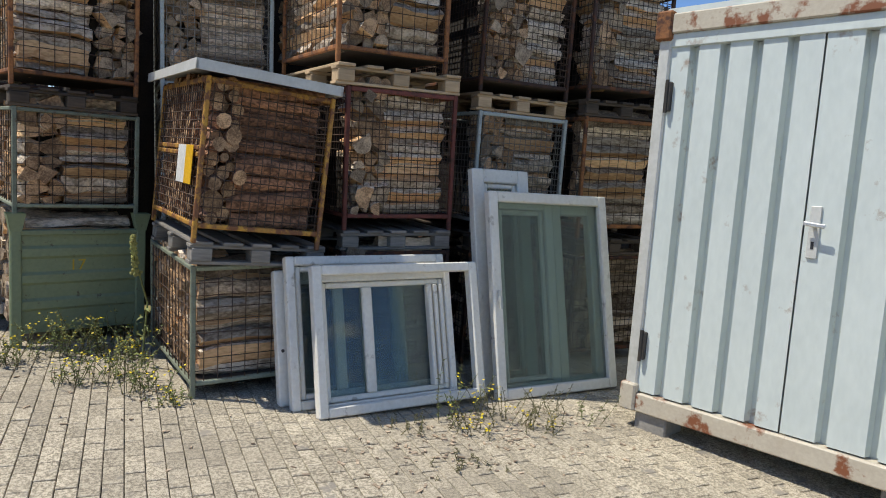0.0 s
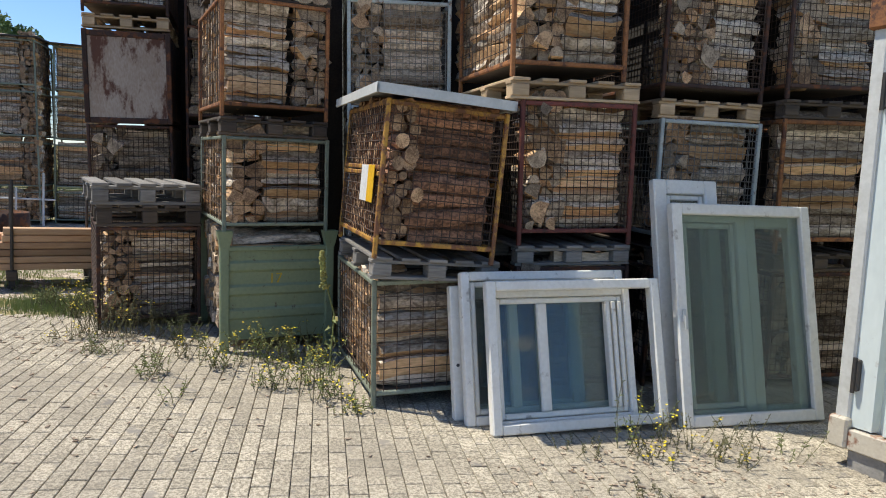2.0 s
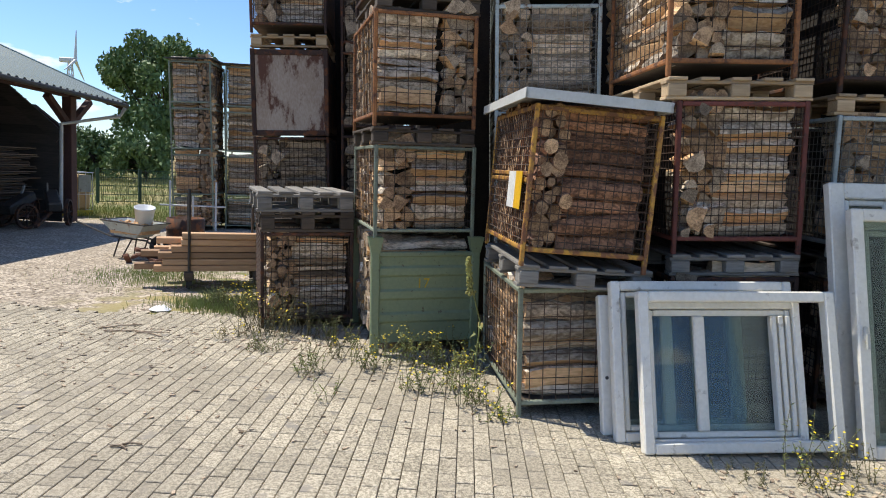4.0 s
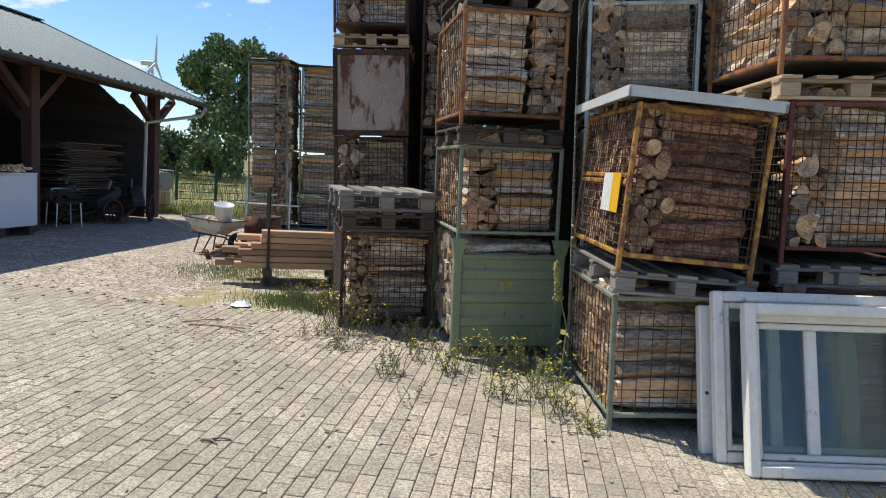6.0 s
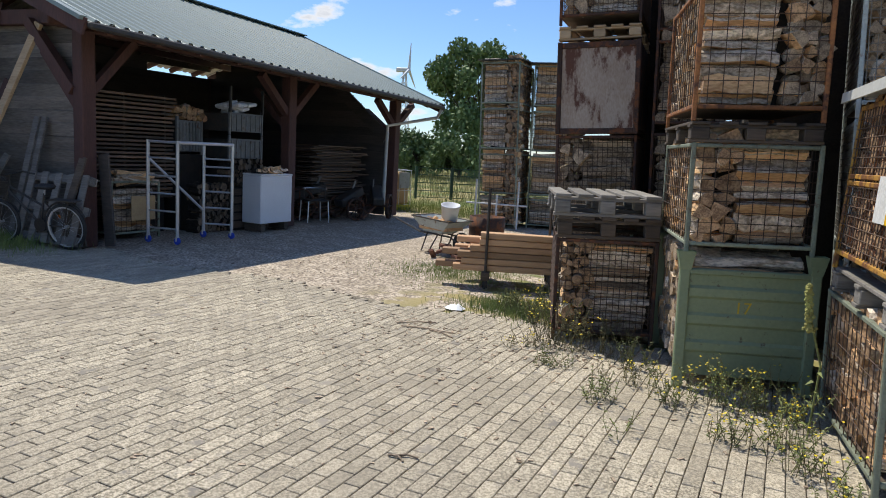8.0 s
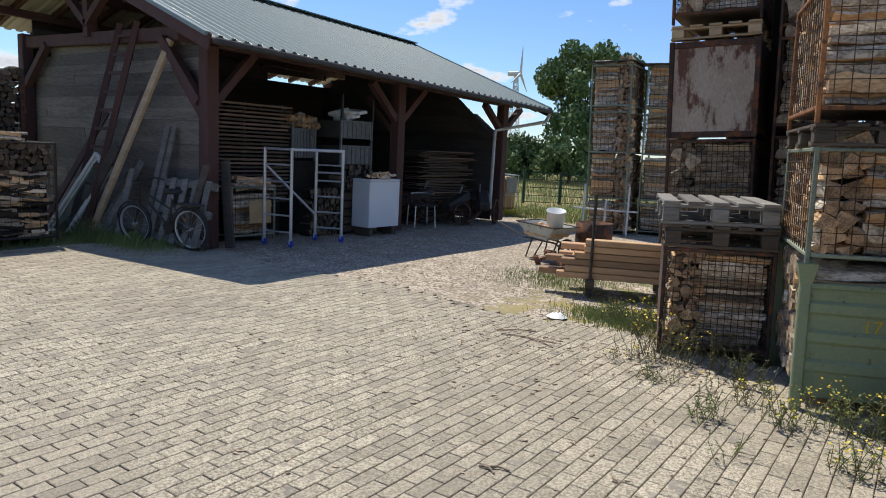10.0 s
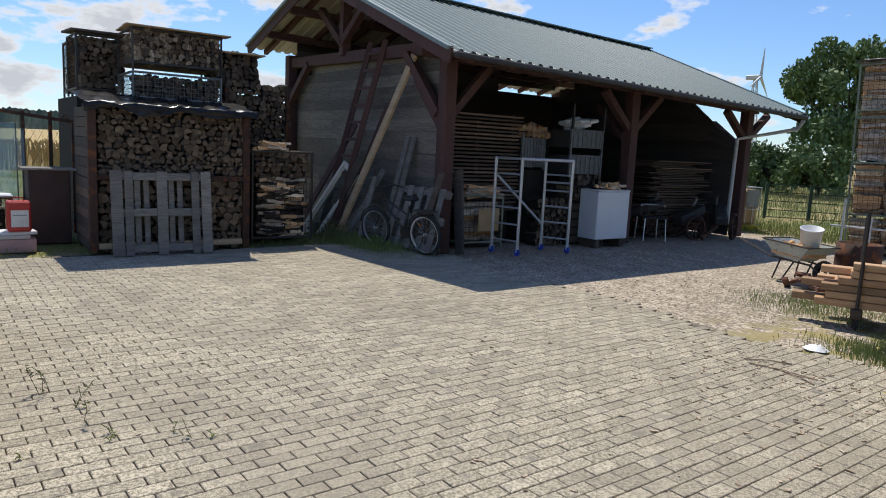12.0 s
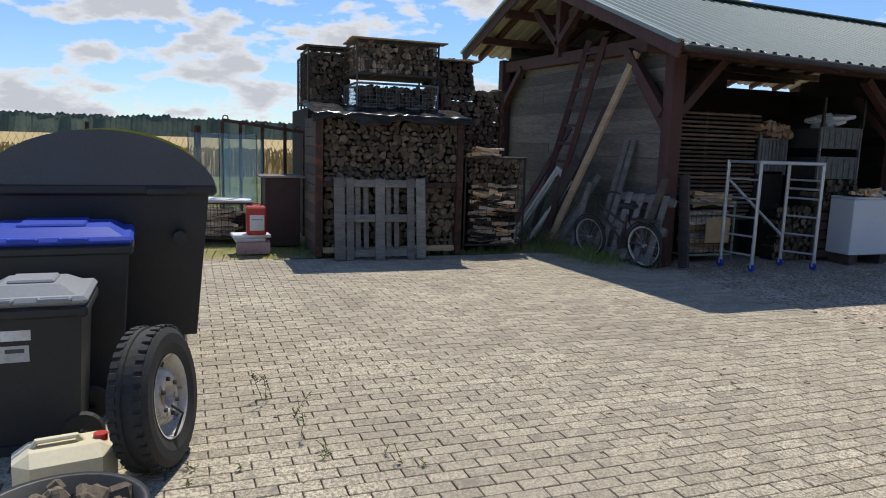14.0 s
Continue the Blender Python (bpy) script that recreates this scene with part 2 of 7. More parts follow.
rubber = mat("tyre_rubber", (0.022, 0.022, 0.022), (0.035, 0.033, 0.03), 0.75, scale=9, bump=0.15, spread=0.0)
rim_metal = mat("dirty_white_rim", (0.66, 0.62, 0.54), (0.48, 0.44, 0.37), 0.45, 0.0, scale=9, bump=0.1, c3=(0.17, 0.10, 0.06), spots=0.15, spot_scale=9)
dark_metal = mat("dark_metal", (0.05, 0.05, 0.05), (0.09, 0.075, 0.06), 0.6, 0.5, scale=9, bump=0.1)
alu = mat("aluminium", (0.66, 0.67, 0.68), (0.55, 0.56, 0.57), 0.38, 0.7, scale=8, bump=0.03, spread=0.02)
tarp_mat = mat("black_tarp", (0.012, 0.012, 0.013), (0.02, 0.02, 0.022), 0.24, spec=0.3, scale=6, fine=25, bump=0.3, spread=0.0)
soil = mat("dry_soil", (0.25, 0.20, 0.14), (0.15, 0.115, 0.08), 0.95, scale=6, bump=0.8)
leaf_green = mat("weed_leaf", (0.22, 0.25, 0.08), (0.12, 0.14, 0.045), 0.7, scale=9, bump=0.1, spread=0.2)
leaf_olive = mat("dry_weed", (0.16, 0.15, 0.06), (0.09, 0.08, 0.035), 0.8, scale=9, bump=0.1, spread=0.2)
petal = mat("yellow_petal", (0.75, 0.58, 0.02), None, 0.6, bump=0.0)
tree_leaf = mat("tree_leaf", (0.15, 0.22, 0.07), (0.075, 0.12, 0.035), 0.65, scale=0.6, fine=4, bump=0.0, spread=0.08)
trunk_mat = mat("trunk_bark", (0.09, 0.07, 0.05), (0.05, 0.04, 0.03), 0.95, bump=0.8)
forest_mat = mat("far_forest", (0.11, 0.14, 0.10), (0.07, 0.09, 0.062), 0.95, scale=0.25, fine=1.5, bump=0.0)
wheat_mat = mat("ripe_wheat", (0.50, 0.37, 0.16), (0.38, 0.27, 0.11), 0.95, scale=0.4, fine=14, bump=0.7, dist=0.1)
lumber_mat = mat("sawn_timber", (0.60, 0.38, 0.21), (0.44, 0.25, 0.13), 0.8, scale=5, fine=60, bump=0.2, spread=0.34, stretch=GRAIN)
paper = mat("paper_label", (0.75, 0.74, 0.70), None, 0.7, bump=0.0)
orange_tank = mat("yellowed_tank", (0.60, 0.42, 0.20), (0.50, 0.33, 0.14), 0.5, bump=0.05)
white_metal = mat("white_metal", (0.7, 0.7, 0.7), None, 0.5, bump=0.0, spread=0.0)


def glass_mat(name, tint, rough=0.03, clear=0.75):
    m = bpy.data.materials.new(name)
    m.use_nodes = True
    n, l = m.node_tree.nodes, m.node_tree.links
    n.clear()
    tr = n.new("ShaderNodeBsdfTransparent"); tr.inputs[0].default_value = (*tint, 1)
    gl = n.new("ShaderNodeBsdfGlossy"); gl.inputs["Roughness"].default_value = rough
    lw = n.new("ShaderNodeLayerWeight"); lw.inputs[0].default_value = 0.5
    pw = n.new("ShaderNodeMath"); pw.operation = "POWER"; pw.inputs[1].default_value = 3.0
    l.new(lw.outputs["Facing"], pw.inputs[0])
    fr = n.new("ShaderNodeMath"); fr.operation = "MULTIPLY_ADD"; fr.inputs[1].default_value, fr.inputs[2].default_value = 0.4, 0.05
    l.new(pw.outputs[0], fr.inputs[0])
    no = n.new("ShaderNodeTexNoise"); no.inputs["Scale"].default_value = 2; no.inputs["Detail"].default_value = 2
    df = n.new("ShaderNodeBsdfDiffuse"); df.inputs[0].default_value = (0.42, 0.47, 0.48, 1)
    mr = n.new("ShaderNodeMapRange"); mr.inputs[3].default_value, mr.inputs[4].default_value = (1 - clear) * 0.8, (1 - clear) * 1.2
    l.new(no.outputs["Fac"], mr.inputs[0])
    m1, m2 = n.new("ShaderNodeMixShader"), n.new("ShaderNodeMixShader")
    l.new(mr.outputs[0], m1.inputs[0]); l.new(tr.outputs[0], m1.inputs[1]); l.new(df.outputs[0], m1.inputs[2])
    l.new(fr.outputs[0], m2.inputs[0]); l.new(m1.outputs[0], m2.inputs[1]); l.new(gl.outputs[0], m2.inputs[2])
    o = n.new("ShaderNodeOutputMaterial"); l.new(m2.outputs[0], o.inputs[0])
    return m


pane_glass = glass_mat("dusty_window_glass", (0.74, 0.80, 0.77), 0.03, 0.95)
clear_glass = glass_mat("clear_glass", (0.86, 0.92, 0.90), 0.02, 0.90)


# ---- mesh tools ----
class Shape:
    """Collects boxes, bars and tubes into one mesh."""

    def __init__(self):
        self.v, self.f, self.k = [], [], []

    def add(self, verts, faces, k=0, m=None):
        o = len(self.v)
        self.v += [tuple(m @ Vector(p)) if m else tuple(p) for p in verts]
        for i, f in enumerate(faces):
            self.f.append([o + j for j in f])
            self.k.append(k[i] if isinstance(k, list) else k)
        return self

    def box(self, a, b, k=0, m=None, c=0.0):
        (x0, y0, z0), (x1, y1, z1) = a, b
        if not c:
            v = [(x, y, z) for z in (z0, z1) for y in (y0, y1) for x in (x0, x1)]
            return self.add(v, [(0, 2, 3, 1), (4, 5, 7, 6), (0, 1, 5, 4), (2, 6, 7, 3), (0, 4, 6, 2), (1, 3, 7, 5)], k, m)
        c = min(c, (x1 - x0) * 0.45, (y1 - y0) * 0.45, (z1 - z0) * 0.45)
        v, idx = [], {}
        for sx in (0, 1):
            for sy in (0, 1):
                for sz in (0, 1):
                    for ax in range(3):
                        p = [(x1 - c if sx else x0 + c), (y1 - c if sy else y0 + c), (z1 - c if sz else z0 + c)]
                        p[ax] = ((x0, x1)[sx], (y0, y1)[sy], (z0, z1)[sz])[ax]
                        idx[sx, sy, sz, ax] = len(v)
                        v.append(p)
        f = []
        for ax in range(3):
            o1, o2 = [q for q in range(3) if q != ax]
            for s in (0, 1):
                ring = []
                for p, q in ((0, 0), (1, 0), (1, 1), (0, 1)):
                    w = [0, 0, 0]; w[ax] = s; w[o1] = p; w[o2] = q
                    ring.append(idx[w[0], w[1], w[2], ax])
                flip = (s == 0) ^ (ax == 1)
                f.append(ring[::-1] if flip else ring)
        for ax in range(3):
            o1, o2 = [q for q in range(3) if q != ax]
            for p in (0, 1):
                for q in (0, 1):
                    w0 = [0, 0, 0]; w0[o1] = p; w0[o2] = q
                    w1 = list(w0); w1[ax] = 1
                    f.append([idx[(*w0, o1)], idx[(*w1, o1)], idx[(*w1, o2)], idx[(*w0, o2)]])
        for sx in (0, 1):
            for sy in (0, 1):
                for sz in (0, 1):
                    f.append([idx[sx, sy, sz, a] for a in range(3)])
        return self.add(v, f, k, m)

    def bar(self, p, q, w, h=None, k=0, up=(0, 0, 1), c=0.0):
        p, q = Vector(p), Vector(q)
        h = h or w
        x = (q - p); L = x.length; x.normalize()
        u = Vector(up)
        if abs(x.dot(u)) > 0.98:
            u = Vector((0, 1, 0))
        y = u.cross(x).normalized(); z = x.cross(y)
        m = Matrix.Translation(p) @ Matrix((x, y, z)).transposed().to_4x4()
        return self.box((0, -w / 2, -h / 2), (L, w / 2, h / 2), k, m, c)

    def tube(self, p, q, r, n=6, k=0, r2=None, cap=True):
        p, q = Vector(p), Vector(q)
        r2 = r if r2 is None else r2
        x = (q - p).normalized()
        u = Vector((0, 0, 1)) if abs(x.z) < 0.95 else Vector((0, 1, 0))
        y = u.cross(x).normalized(); z = x.cross(y)
        v = [c + (y * math.cos(a) + z * math.sin(a)) * rr for c, rr in ((p, r), (q, r2)) for a in (2 * math.pi * i / n for i in range(n))]
        f = [(i, (i + 1) % n, n + (i + 1) % n, n + i) for i in range(n)]
        if cap:
            f += [tuple(range(n))[::-1], tuple(range(n, 2 * n))]
        return self.add(v, f, k)

    def path(self, pts, r, n=6, k=0):
        pts = [Vector(p) for p in pts]
        v, y = [], None
        for i, p in enumerate(pts):
            x = (pts[min(i + 1, len(pts) - 1)] - pts[max(i - 1, 0)]).normalized()
            if y is None or abs(y.dot(x)) > 0.98:
                y = (Vector((0, 0, 1)) if abs(x.z) < 0.9 else Vector((0, 1, 0))).cross(x)
            y = (y - x * y.dot(x)).normalized()
            z = x.cross(y)
            v += [p + (y * math.cos(a) + z * math.sin(a)) * r for a in (2 * math.pi * q / n for q in range(n))]
        f = [(j * n + i, j * n + (i + 1) % n, (j + 1) * n + (i + 1) % n, (j + 1) * n + i) for j in range(len(pts) - 1) for i in range(n)]
        e = (len(pts) - 1) * n
        f += [tuple(range(n))[::-1], tuple(range(e, e + n))]
        return self.add(v, f, k)

    def lathe(self, prof, n=24, k=0, m=None):
        v = [(r * math.cos(2 * math.pi * i / n), r * math.sin(2 * math.pi * i / n), z) for r, z in prof for i in range(n)]
        f = [(a * n + i, a * n + (i + 1) % n, (a + 1) * n + (i + 1) % n, (a + 1) * n + i) for a in range(len(prof) - 1) for i in range(n)]
        return self.add(v, f, k, m)

    def prism(self, poly, y0, y1, k=0, m=None):
        """A polygon in x and z, drawn out along y."""
        n = len(poly)
        v = [(x, y0, z) for x, z in poly] + [(x, y1, z) for x, z in poly]
        f = [tuple(range(n)), tuple(range(n, 2 * n))[::-1]] + [((i + 1) % n, i, n + i, n + (i + 1) % n) for i in range(n)]
        return self.add(v, f, k, m)

    def mesh(self, name, mats, smooth=False):
        me = bpy.data.meshes.new(name)
        me.from_pydata(self.v, [], self.f)
        for q in (mats if isinstance(mats, (list, tuple)) else [mats]):
            me.materials.append(q)
        me.polygons.foreach_set("material_index", self.k)
        if smooth:
            me.polygons.foreach_set("use_smooth", [True] * len(self.f))
        b = bmesh.new(); b.from_mesh(me)
        if len(self.f) < 30000:
            bmesh.ops.recalc_face_normals(b, faces=b.faces)
        b.to_mesh(me); b.free()
        return me


def empty(name, m, label="", category="", group="", kind=""):
    ob = new(name)
    ob.empty_display_size = 0.1
    ob.matrix_basis = m
    return tagged(ob, label, category, group, kind)


def part(name, shape, material, parent, label="", m=None, smooth=False):
    me = shape if isinstance(shape, bpy.types.Mesh) else shape.mesh(name, material, smooth)
    ob = new(name, me)
    ob.parent = parent
    if m is not None:
        ob.matrix_basis = m
    return tagged(ob, label)


def thing(name, shape, material, m=None, label="", category="", group="", kind="", smooth=False):
    ob = new(name, shape.mesh(name, material, smooth))
    if m is not None:
        ob.matrix_basis = m
    return tagged(ob, label, category, group, kind)


rnd = random.Random(11)

# ---- ground ----
def ground_material():
    m = bpy.data.materials.new("ground_sand_and_grass")
    m.use_nodes = True
    n, l = m.node_tree.nodes, m.node_tree.links
    b = n["Principled BSDF"]; b.inputs["Roughness"].default_value = 0.95; b.inputs["Specular IOR Level"].default_value = 0.2
    geo = n.new("ShaderNodeNewGeometry")
    sep = n.new("ShaderNodeSeparateXYZ"); l.new(geo.outputs["Position"], sep.inputs[0])
    def noise_tex(sc, det=6):
        q = n.new("ShaderNodeTexNoise"); q.inputs["Scale"].default_value = sc; q.inputs["Detail"].default_value = det
        l.new(geo.outputs["Position"], q.inputs["Vector"]); return q.outputs["Fac"]
    def mix(fac, a, c):
        q = n.new("ShaderNodeMix"); q.data_type = "RGBA"; l.new(fac, q.inputs[0])
        for s, i in ((a, 6), (c, 7)):
            if isinstance(s, tuple):
                q.inputs[i].default_value = (*s, 1)
            else:
                l.new(s, q.inputs[i])
        return q.outputs[2]
    def ramp(fac, lo, hi):
        q = n.new("ShaderNodeMapRange"); q.inputs[1].default_value, q.inputs[2].default_value = lo, hi
        l.new(fac, q.inputs[0]); return q.outputs[0]
    def op(o, a, c):
        q = n.new("ShaderNodeMath"); q.operation = o
        for s, i in ((a, 0), (c, 1)):
            if isinstance(s, (int, float)):
                q.inputs[i].default_value = s
            else:
                l.new(s, q.inputs[i])
        return q.outputs[0]
    big, mid, fine = noise_tex(0.5), noise_tex(3.0), noise_tex(32.0, 3)
    sand = mix(ramp(fine, 0.42, 0.58), mix(ramp(mid, 0.4, 0.6), (0.60, 0.51, 0.40), (0.44, 0.37, 0.28)), (0.22, 0.18, 0.14))
    grass = mix(ramp(fine, 0.3, 0.7), mix(ramp(mid, 0.3, 0.7), (0.15, 0.19, 0.045), (0.22, 0.22, 0.08)), (0.075, 0.11, 0.025))
    meadow = mix(ramp(big, 0.4, 0.62), grass, (0.34, 0.28, 0.13))
    # grass begins past the yard and in patches near the timber rack
    far = op("ADD", sep.outputs["Y"], op("MULTIPLY", op("SUBTRACT", mid, 0.5), 5.0))
    fac_far = ramp(far, 15.4, 16.6)
    px = op("ADD", sep.outputs["X"], op("MULTIPLY", op("SUBTRACT", big, 0.5), 2.5))
    side = op("MULTIPLY", ramp(px, -4.2, -3.0), ramp(op("ADD", mid, 0.0), 0.46, 0.54))
    west = ramp(op("MULTIPLY", op("ADD", sep.outputs["X"], op("MULTIPLY", op("SUBTRACT", mid, 0.5), 1.5)), -1.0), 9.7, 10.2)
    west = op("MULTIPLY", west, ramp(op("MULTIPLY", sep.outputs["Y"], -1.0), -7.0, -6.2))
    fac = op("MAXIMUM", op("MAXIMUM", fac_far, side), west)
    col = mix(fac, sand, meadow)
    l.new(col, b.inputs["Base Color"])
    bp = n.new("ShaderNodeBump"); bp.inputs["Strength"].default_value = 0.7; bp.inputs["Distance"].default_value = 0.03
    l.new(op("ADD", op("MULTIPLY", fine, 0.5), mid), bp.inputs["Height"]); l.new(bp.outputs[0], b.inputs["Normal"])
    return m


g = Shape()
xs = [-1500, -200, -60, -30] + [-20 + i * 0.8 for i in range(36)] + [12, 30, 80, 300, 1500]
ys = [-1500, -200, -40, -10] + [-4 + i * 0.8 for i in range(40)] + [32, 50, 100, 300, 1500]
def ground_z(x, y):
    if y < 7.2 and -9.7 < x < 6 or abs(x) > 40 or abs(y) > 40:
        return -0.02
    return -0.014 + 0.02 * noise.noise((x * 0.5, y * 0.5, 0))
g.add([(x, y, ground_z(x, y)) for y in ys for x in xs],
      [(j * len(xs) + i, j * len(xs) + i + 1, (j + 1) * len(xs) + i + 1, (j + 1) * len(xs) + i) for j in range(len(ys) - 1) for i in range(len(xs) - 1)])
thing("ground", g, ground_material(), label="sandy yard ground running into dry meadow grass", category="ground", kind="structure", smooth=True)

# ---- barn ----
AX, EX = -8.5, -7.58          # post line and eave line
Y0, Y1 = 6.3, 15.15           # verges
RX, RZ = -11.7, 4.42           # ridge
LX, LZ = -14.9, 3.45          # back eave
EZ = 2.80
FALL = 0.028
def fall(y):
    return -FALL * (y - Y0)

barn = empty("barn", pose(0, 0, 0), "open-fronted timber barn with a green-grey metal roof", "barn")
def roof_sheet(xa, za, xb, zb, name):
    s = Shape()
    n = int((Y1 - Y0) / 0.2)
    prof = []
    for i in range(n):
        y = Y0 + i * 0.2
        prof += [(y, 0), (y + 0.10, 0), (y + 0.125, 0.032), (y + 0.175, 0.032)]
    prof.append((Y1, 0))
    for dz, k in ((0.0, 0), (-0.016, 1)):
        v = [(x, y, z + h + dz + fall(y)) for y, h in prof for x, z in ((xa, za), (xb, zb))]
        s.add(v, [(2 * i, 2 * i + 1, 2 * i + 3, 2 * i + 2) for i in range(len(prof) - 1)], k)
    return part(name, s, [roof_green, roof_under], barn, "green-grey trapezoidal metal roof sheet")
SL = (RZ - EZ) / (RX - EX)
roof_sheet(EX, EZ, RX, RZ, "roof")
roof_sheet(RX, RZ, LX, LZ, "roof")
s = Shape()
for y0, y1 in ((Y0, Y1),):
    for x0, x1 in ((RX - 0.18, RX), (RX, RX + 0.18)):
        dz0 = 0.05 if x0 == RX else -0.02
        s.bar((RX + (x0 + x1) / 2 - RX, y0 - 0.02, RZ + 0.03 + fall(y0)), (RX + (x0 + x1) / 2 - RX, y1 + 0.02, RZ + 0.03 + fall(y1)), 0.2, 0.02)
part("ridge_cap", s, roof_green, barn)
# verge boards and fascia
for y, nm in ((Y0 - 0.015, "verge_board"), (Y1 + 0.015, "verge_board")):
    for xa, za, xb, zb in ((EX, EZ, RX, RZ), (RX, RZ, LX, LZ)):
        part(nm, Shape().bar((xa, y, za - 0.07 + fall(y)), (xb, y, zb - 0.07 + fall(y)), 0.03, 0.2), red_timber, barn)
        part("verge_flashing", Shape().bar((xa, y - 0.02, za + 0.025 + fall(y)), (xb, y - 0.02, zb + 0.025 + fall(y)), 0.09, 0.05), roof_green, barn)
part("gutter", Shape().bar((EX + 0.05, Y0, EZ - 0.05), (EX + 0.05, Y1, EZ - 0.05 + fall(Y1)), 0.09, 0.08, c=0.02), dark_metal, barn, "dark grey metal gutter")
s = Shape().path([(EX + 0.05, Y1 - 0.1, EZ - 0.1 + fall(Y1)), (EX - 0.05, Y1 - 0.12, EZ - 0.28 + fall(Y1)), (AX + 0.12, Y1 - 1.0, 2.02), (AX + 0.12, Y1 - 1.05, 0.3)], 0.04, 8)
part("downpipe", s, zinc, barn)
# frame
def roof_z(x):
    return EZ + (x - EX) * SL if x > RX else RZ + (x - RX) * (LZ - RZ) / (LX - RX)
for y in (6.92, 10.98, 14.62):
    part("post", Shape().box((AX - 0.1, y - 0.1, 0), (AX + 0.1, y + 0.1, 2.84 + fall(y)), c=0.012), red_timber, barn, "red-brown timber post")
    part("back_post", Shape().box((-14.2, y - 0.1, 0), (-14.0, y + 0.1, 3.3 + fall(y)), c=0.012), red_timber, barn)
    for d in (-1, 1):
        if 6.5 < y + d * 0.7 < 15.5:
            part("brace", Shape().bar((AX, y + d * 0.08, 2.05), (AX, y + d * 0.75, 2.8 + fall(y)), 0.11, 0.13, up=(1, 0, 0)), red_timber, barn)
    part("brace", Shape().bar((AX - 0.08, y, 1.85), (AX - 0.78, y, 2.6 + fall(y)), 0.11, 0.13, up=(0, 1, 0)), red_timber, barn)
part("wall_plate", Shape().bar((AX, Y0 + 0.1, 2.9), (AX, Y1 - 0.2, 2.9 + fall(Y1)), 0.14, 0.16, c=0.01), red_timber, barn)
for i, x in enumerate((-9.6, -10.7, RX, -12.8, -13.9)):
    part("purlin", Shape().bar((x, Y0 + 0.03, roof_z(x) - 0.13), (x, Y1 - 0.03, roof_z(x) - 0.13 + fall(Y1)), 0.1, 0.14), red_timber, barn)
for i in range(13):
    y = Y0 + 0.35 + i * 0.72
    for xa, za, xb, zb in ((EX - 0.03, EZ - 0.06, RX, RZ - 0.06), (RX, RZ - 0.06, LX + 0.05, LZ - 0.06)):
        part("rafter", Shape().bar((xa, y, za + fall(y)), (xb, y, zb + fall(y)), 0.08, 0.1), red_timber, barn)
part("tie_beam", Shape().bar((AX + 0.1, 6.95, 3.0), (-14.3, 6.95, 3.14), 0.14, 0.2, c=0.01), red_timber, barn)
part("king_post", Shape().bar((RX, 6.9, 3.1), (RX, 6.9, RZ - 0.12), 0.14, 0.16), red_timber, barn)
part("gable_strut", Shape().bar((RX - 0.02, 6.86, 3.3), (RX + 0.9, 6.86, 3.95), 0.12, 0.12), red_timber, barn)
part("gable_strut", Shape().bar((RX + 0.02, 6.86, 3.3), (RX - 0.9, 6.86, 4.0), 0.12, 0.12), red_timber, barn)
part("gable_strut", Shape().bar((AX - 0.1, 6.85, 2.05), (AX - 1.0, 6.85, 2.95), 0.12, 0.14), red_timber, barn)
part("gable_strut", Shape().bar((-13.2, 6.9, 3.05), (-14.25, 6.9, 2.2), 0.12, 0.12), red_timber, barn)
# gable wall of horizontal planks
z = 0.02
while z < 2.92:
    h = 0.185
    x1 = AX - 0.11
    x0 = -14.2 if z < 2.5 else -14.2 + (z - 2.5) * 2.2
    if z > 2.7:
        x1 = min(x1, EX + (EZ - 0.2 - z) / -SL * 1.0) if z > EZ - 0.2 else x1
        x0 = max(x0, LX + (z + 0.25 - LZ) / ((RZ - LZ) / (RX - LX)))
    cuts = [x0] + sorted(rnd.uniform(x0 + 0.6, x1 - 0.6) for _ in range(1)) + [x1] if x1 - x0 > 2.4 else [x0, x1]
    for a, b in zip(cuts, cuts[1:]):
        if b - a > 0.2:
            t = rnd.uniform(-0.006, 0.006)
            part("plank", Shape().box((0, -0.014, 0), (b - a - 0.006, 0.014, h), c=0.006), barn_board, barn,
                 m=pose(a, 7.06 + rnd.uniform(-0.006, 0.006), z, 6, math.degrees(t) * 0.4, 0))
    z += 0.178
# back and far walls
s = Shape()
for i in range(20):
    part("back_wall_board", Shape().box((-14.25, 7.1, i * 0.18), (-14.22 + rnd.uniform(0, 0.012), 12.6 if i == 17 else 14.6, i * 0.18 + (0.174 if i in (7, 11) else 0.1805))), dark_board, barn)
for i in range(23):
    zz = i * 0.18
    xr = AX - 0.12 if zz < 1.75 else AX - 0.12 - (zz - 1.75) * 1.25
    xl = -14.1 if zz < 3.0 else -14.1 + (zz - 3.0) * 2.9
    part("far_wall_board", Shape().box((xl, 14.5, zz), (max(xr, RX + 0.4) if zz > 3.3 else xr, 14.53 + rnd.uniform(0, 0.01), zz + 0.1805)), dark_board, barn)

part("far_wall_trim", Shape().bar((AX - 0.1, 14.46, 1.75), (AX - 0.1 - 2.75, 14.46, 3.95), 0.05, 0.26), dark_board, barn)

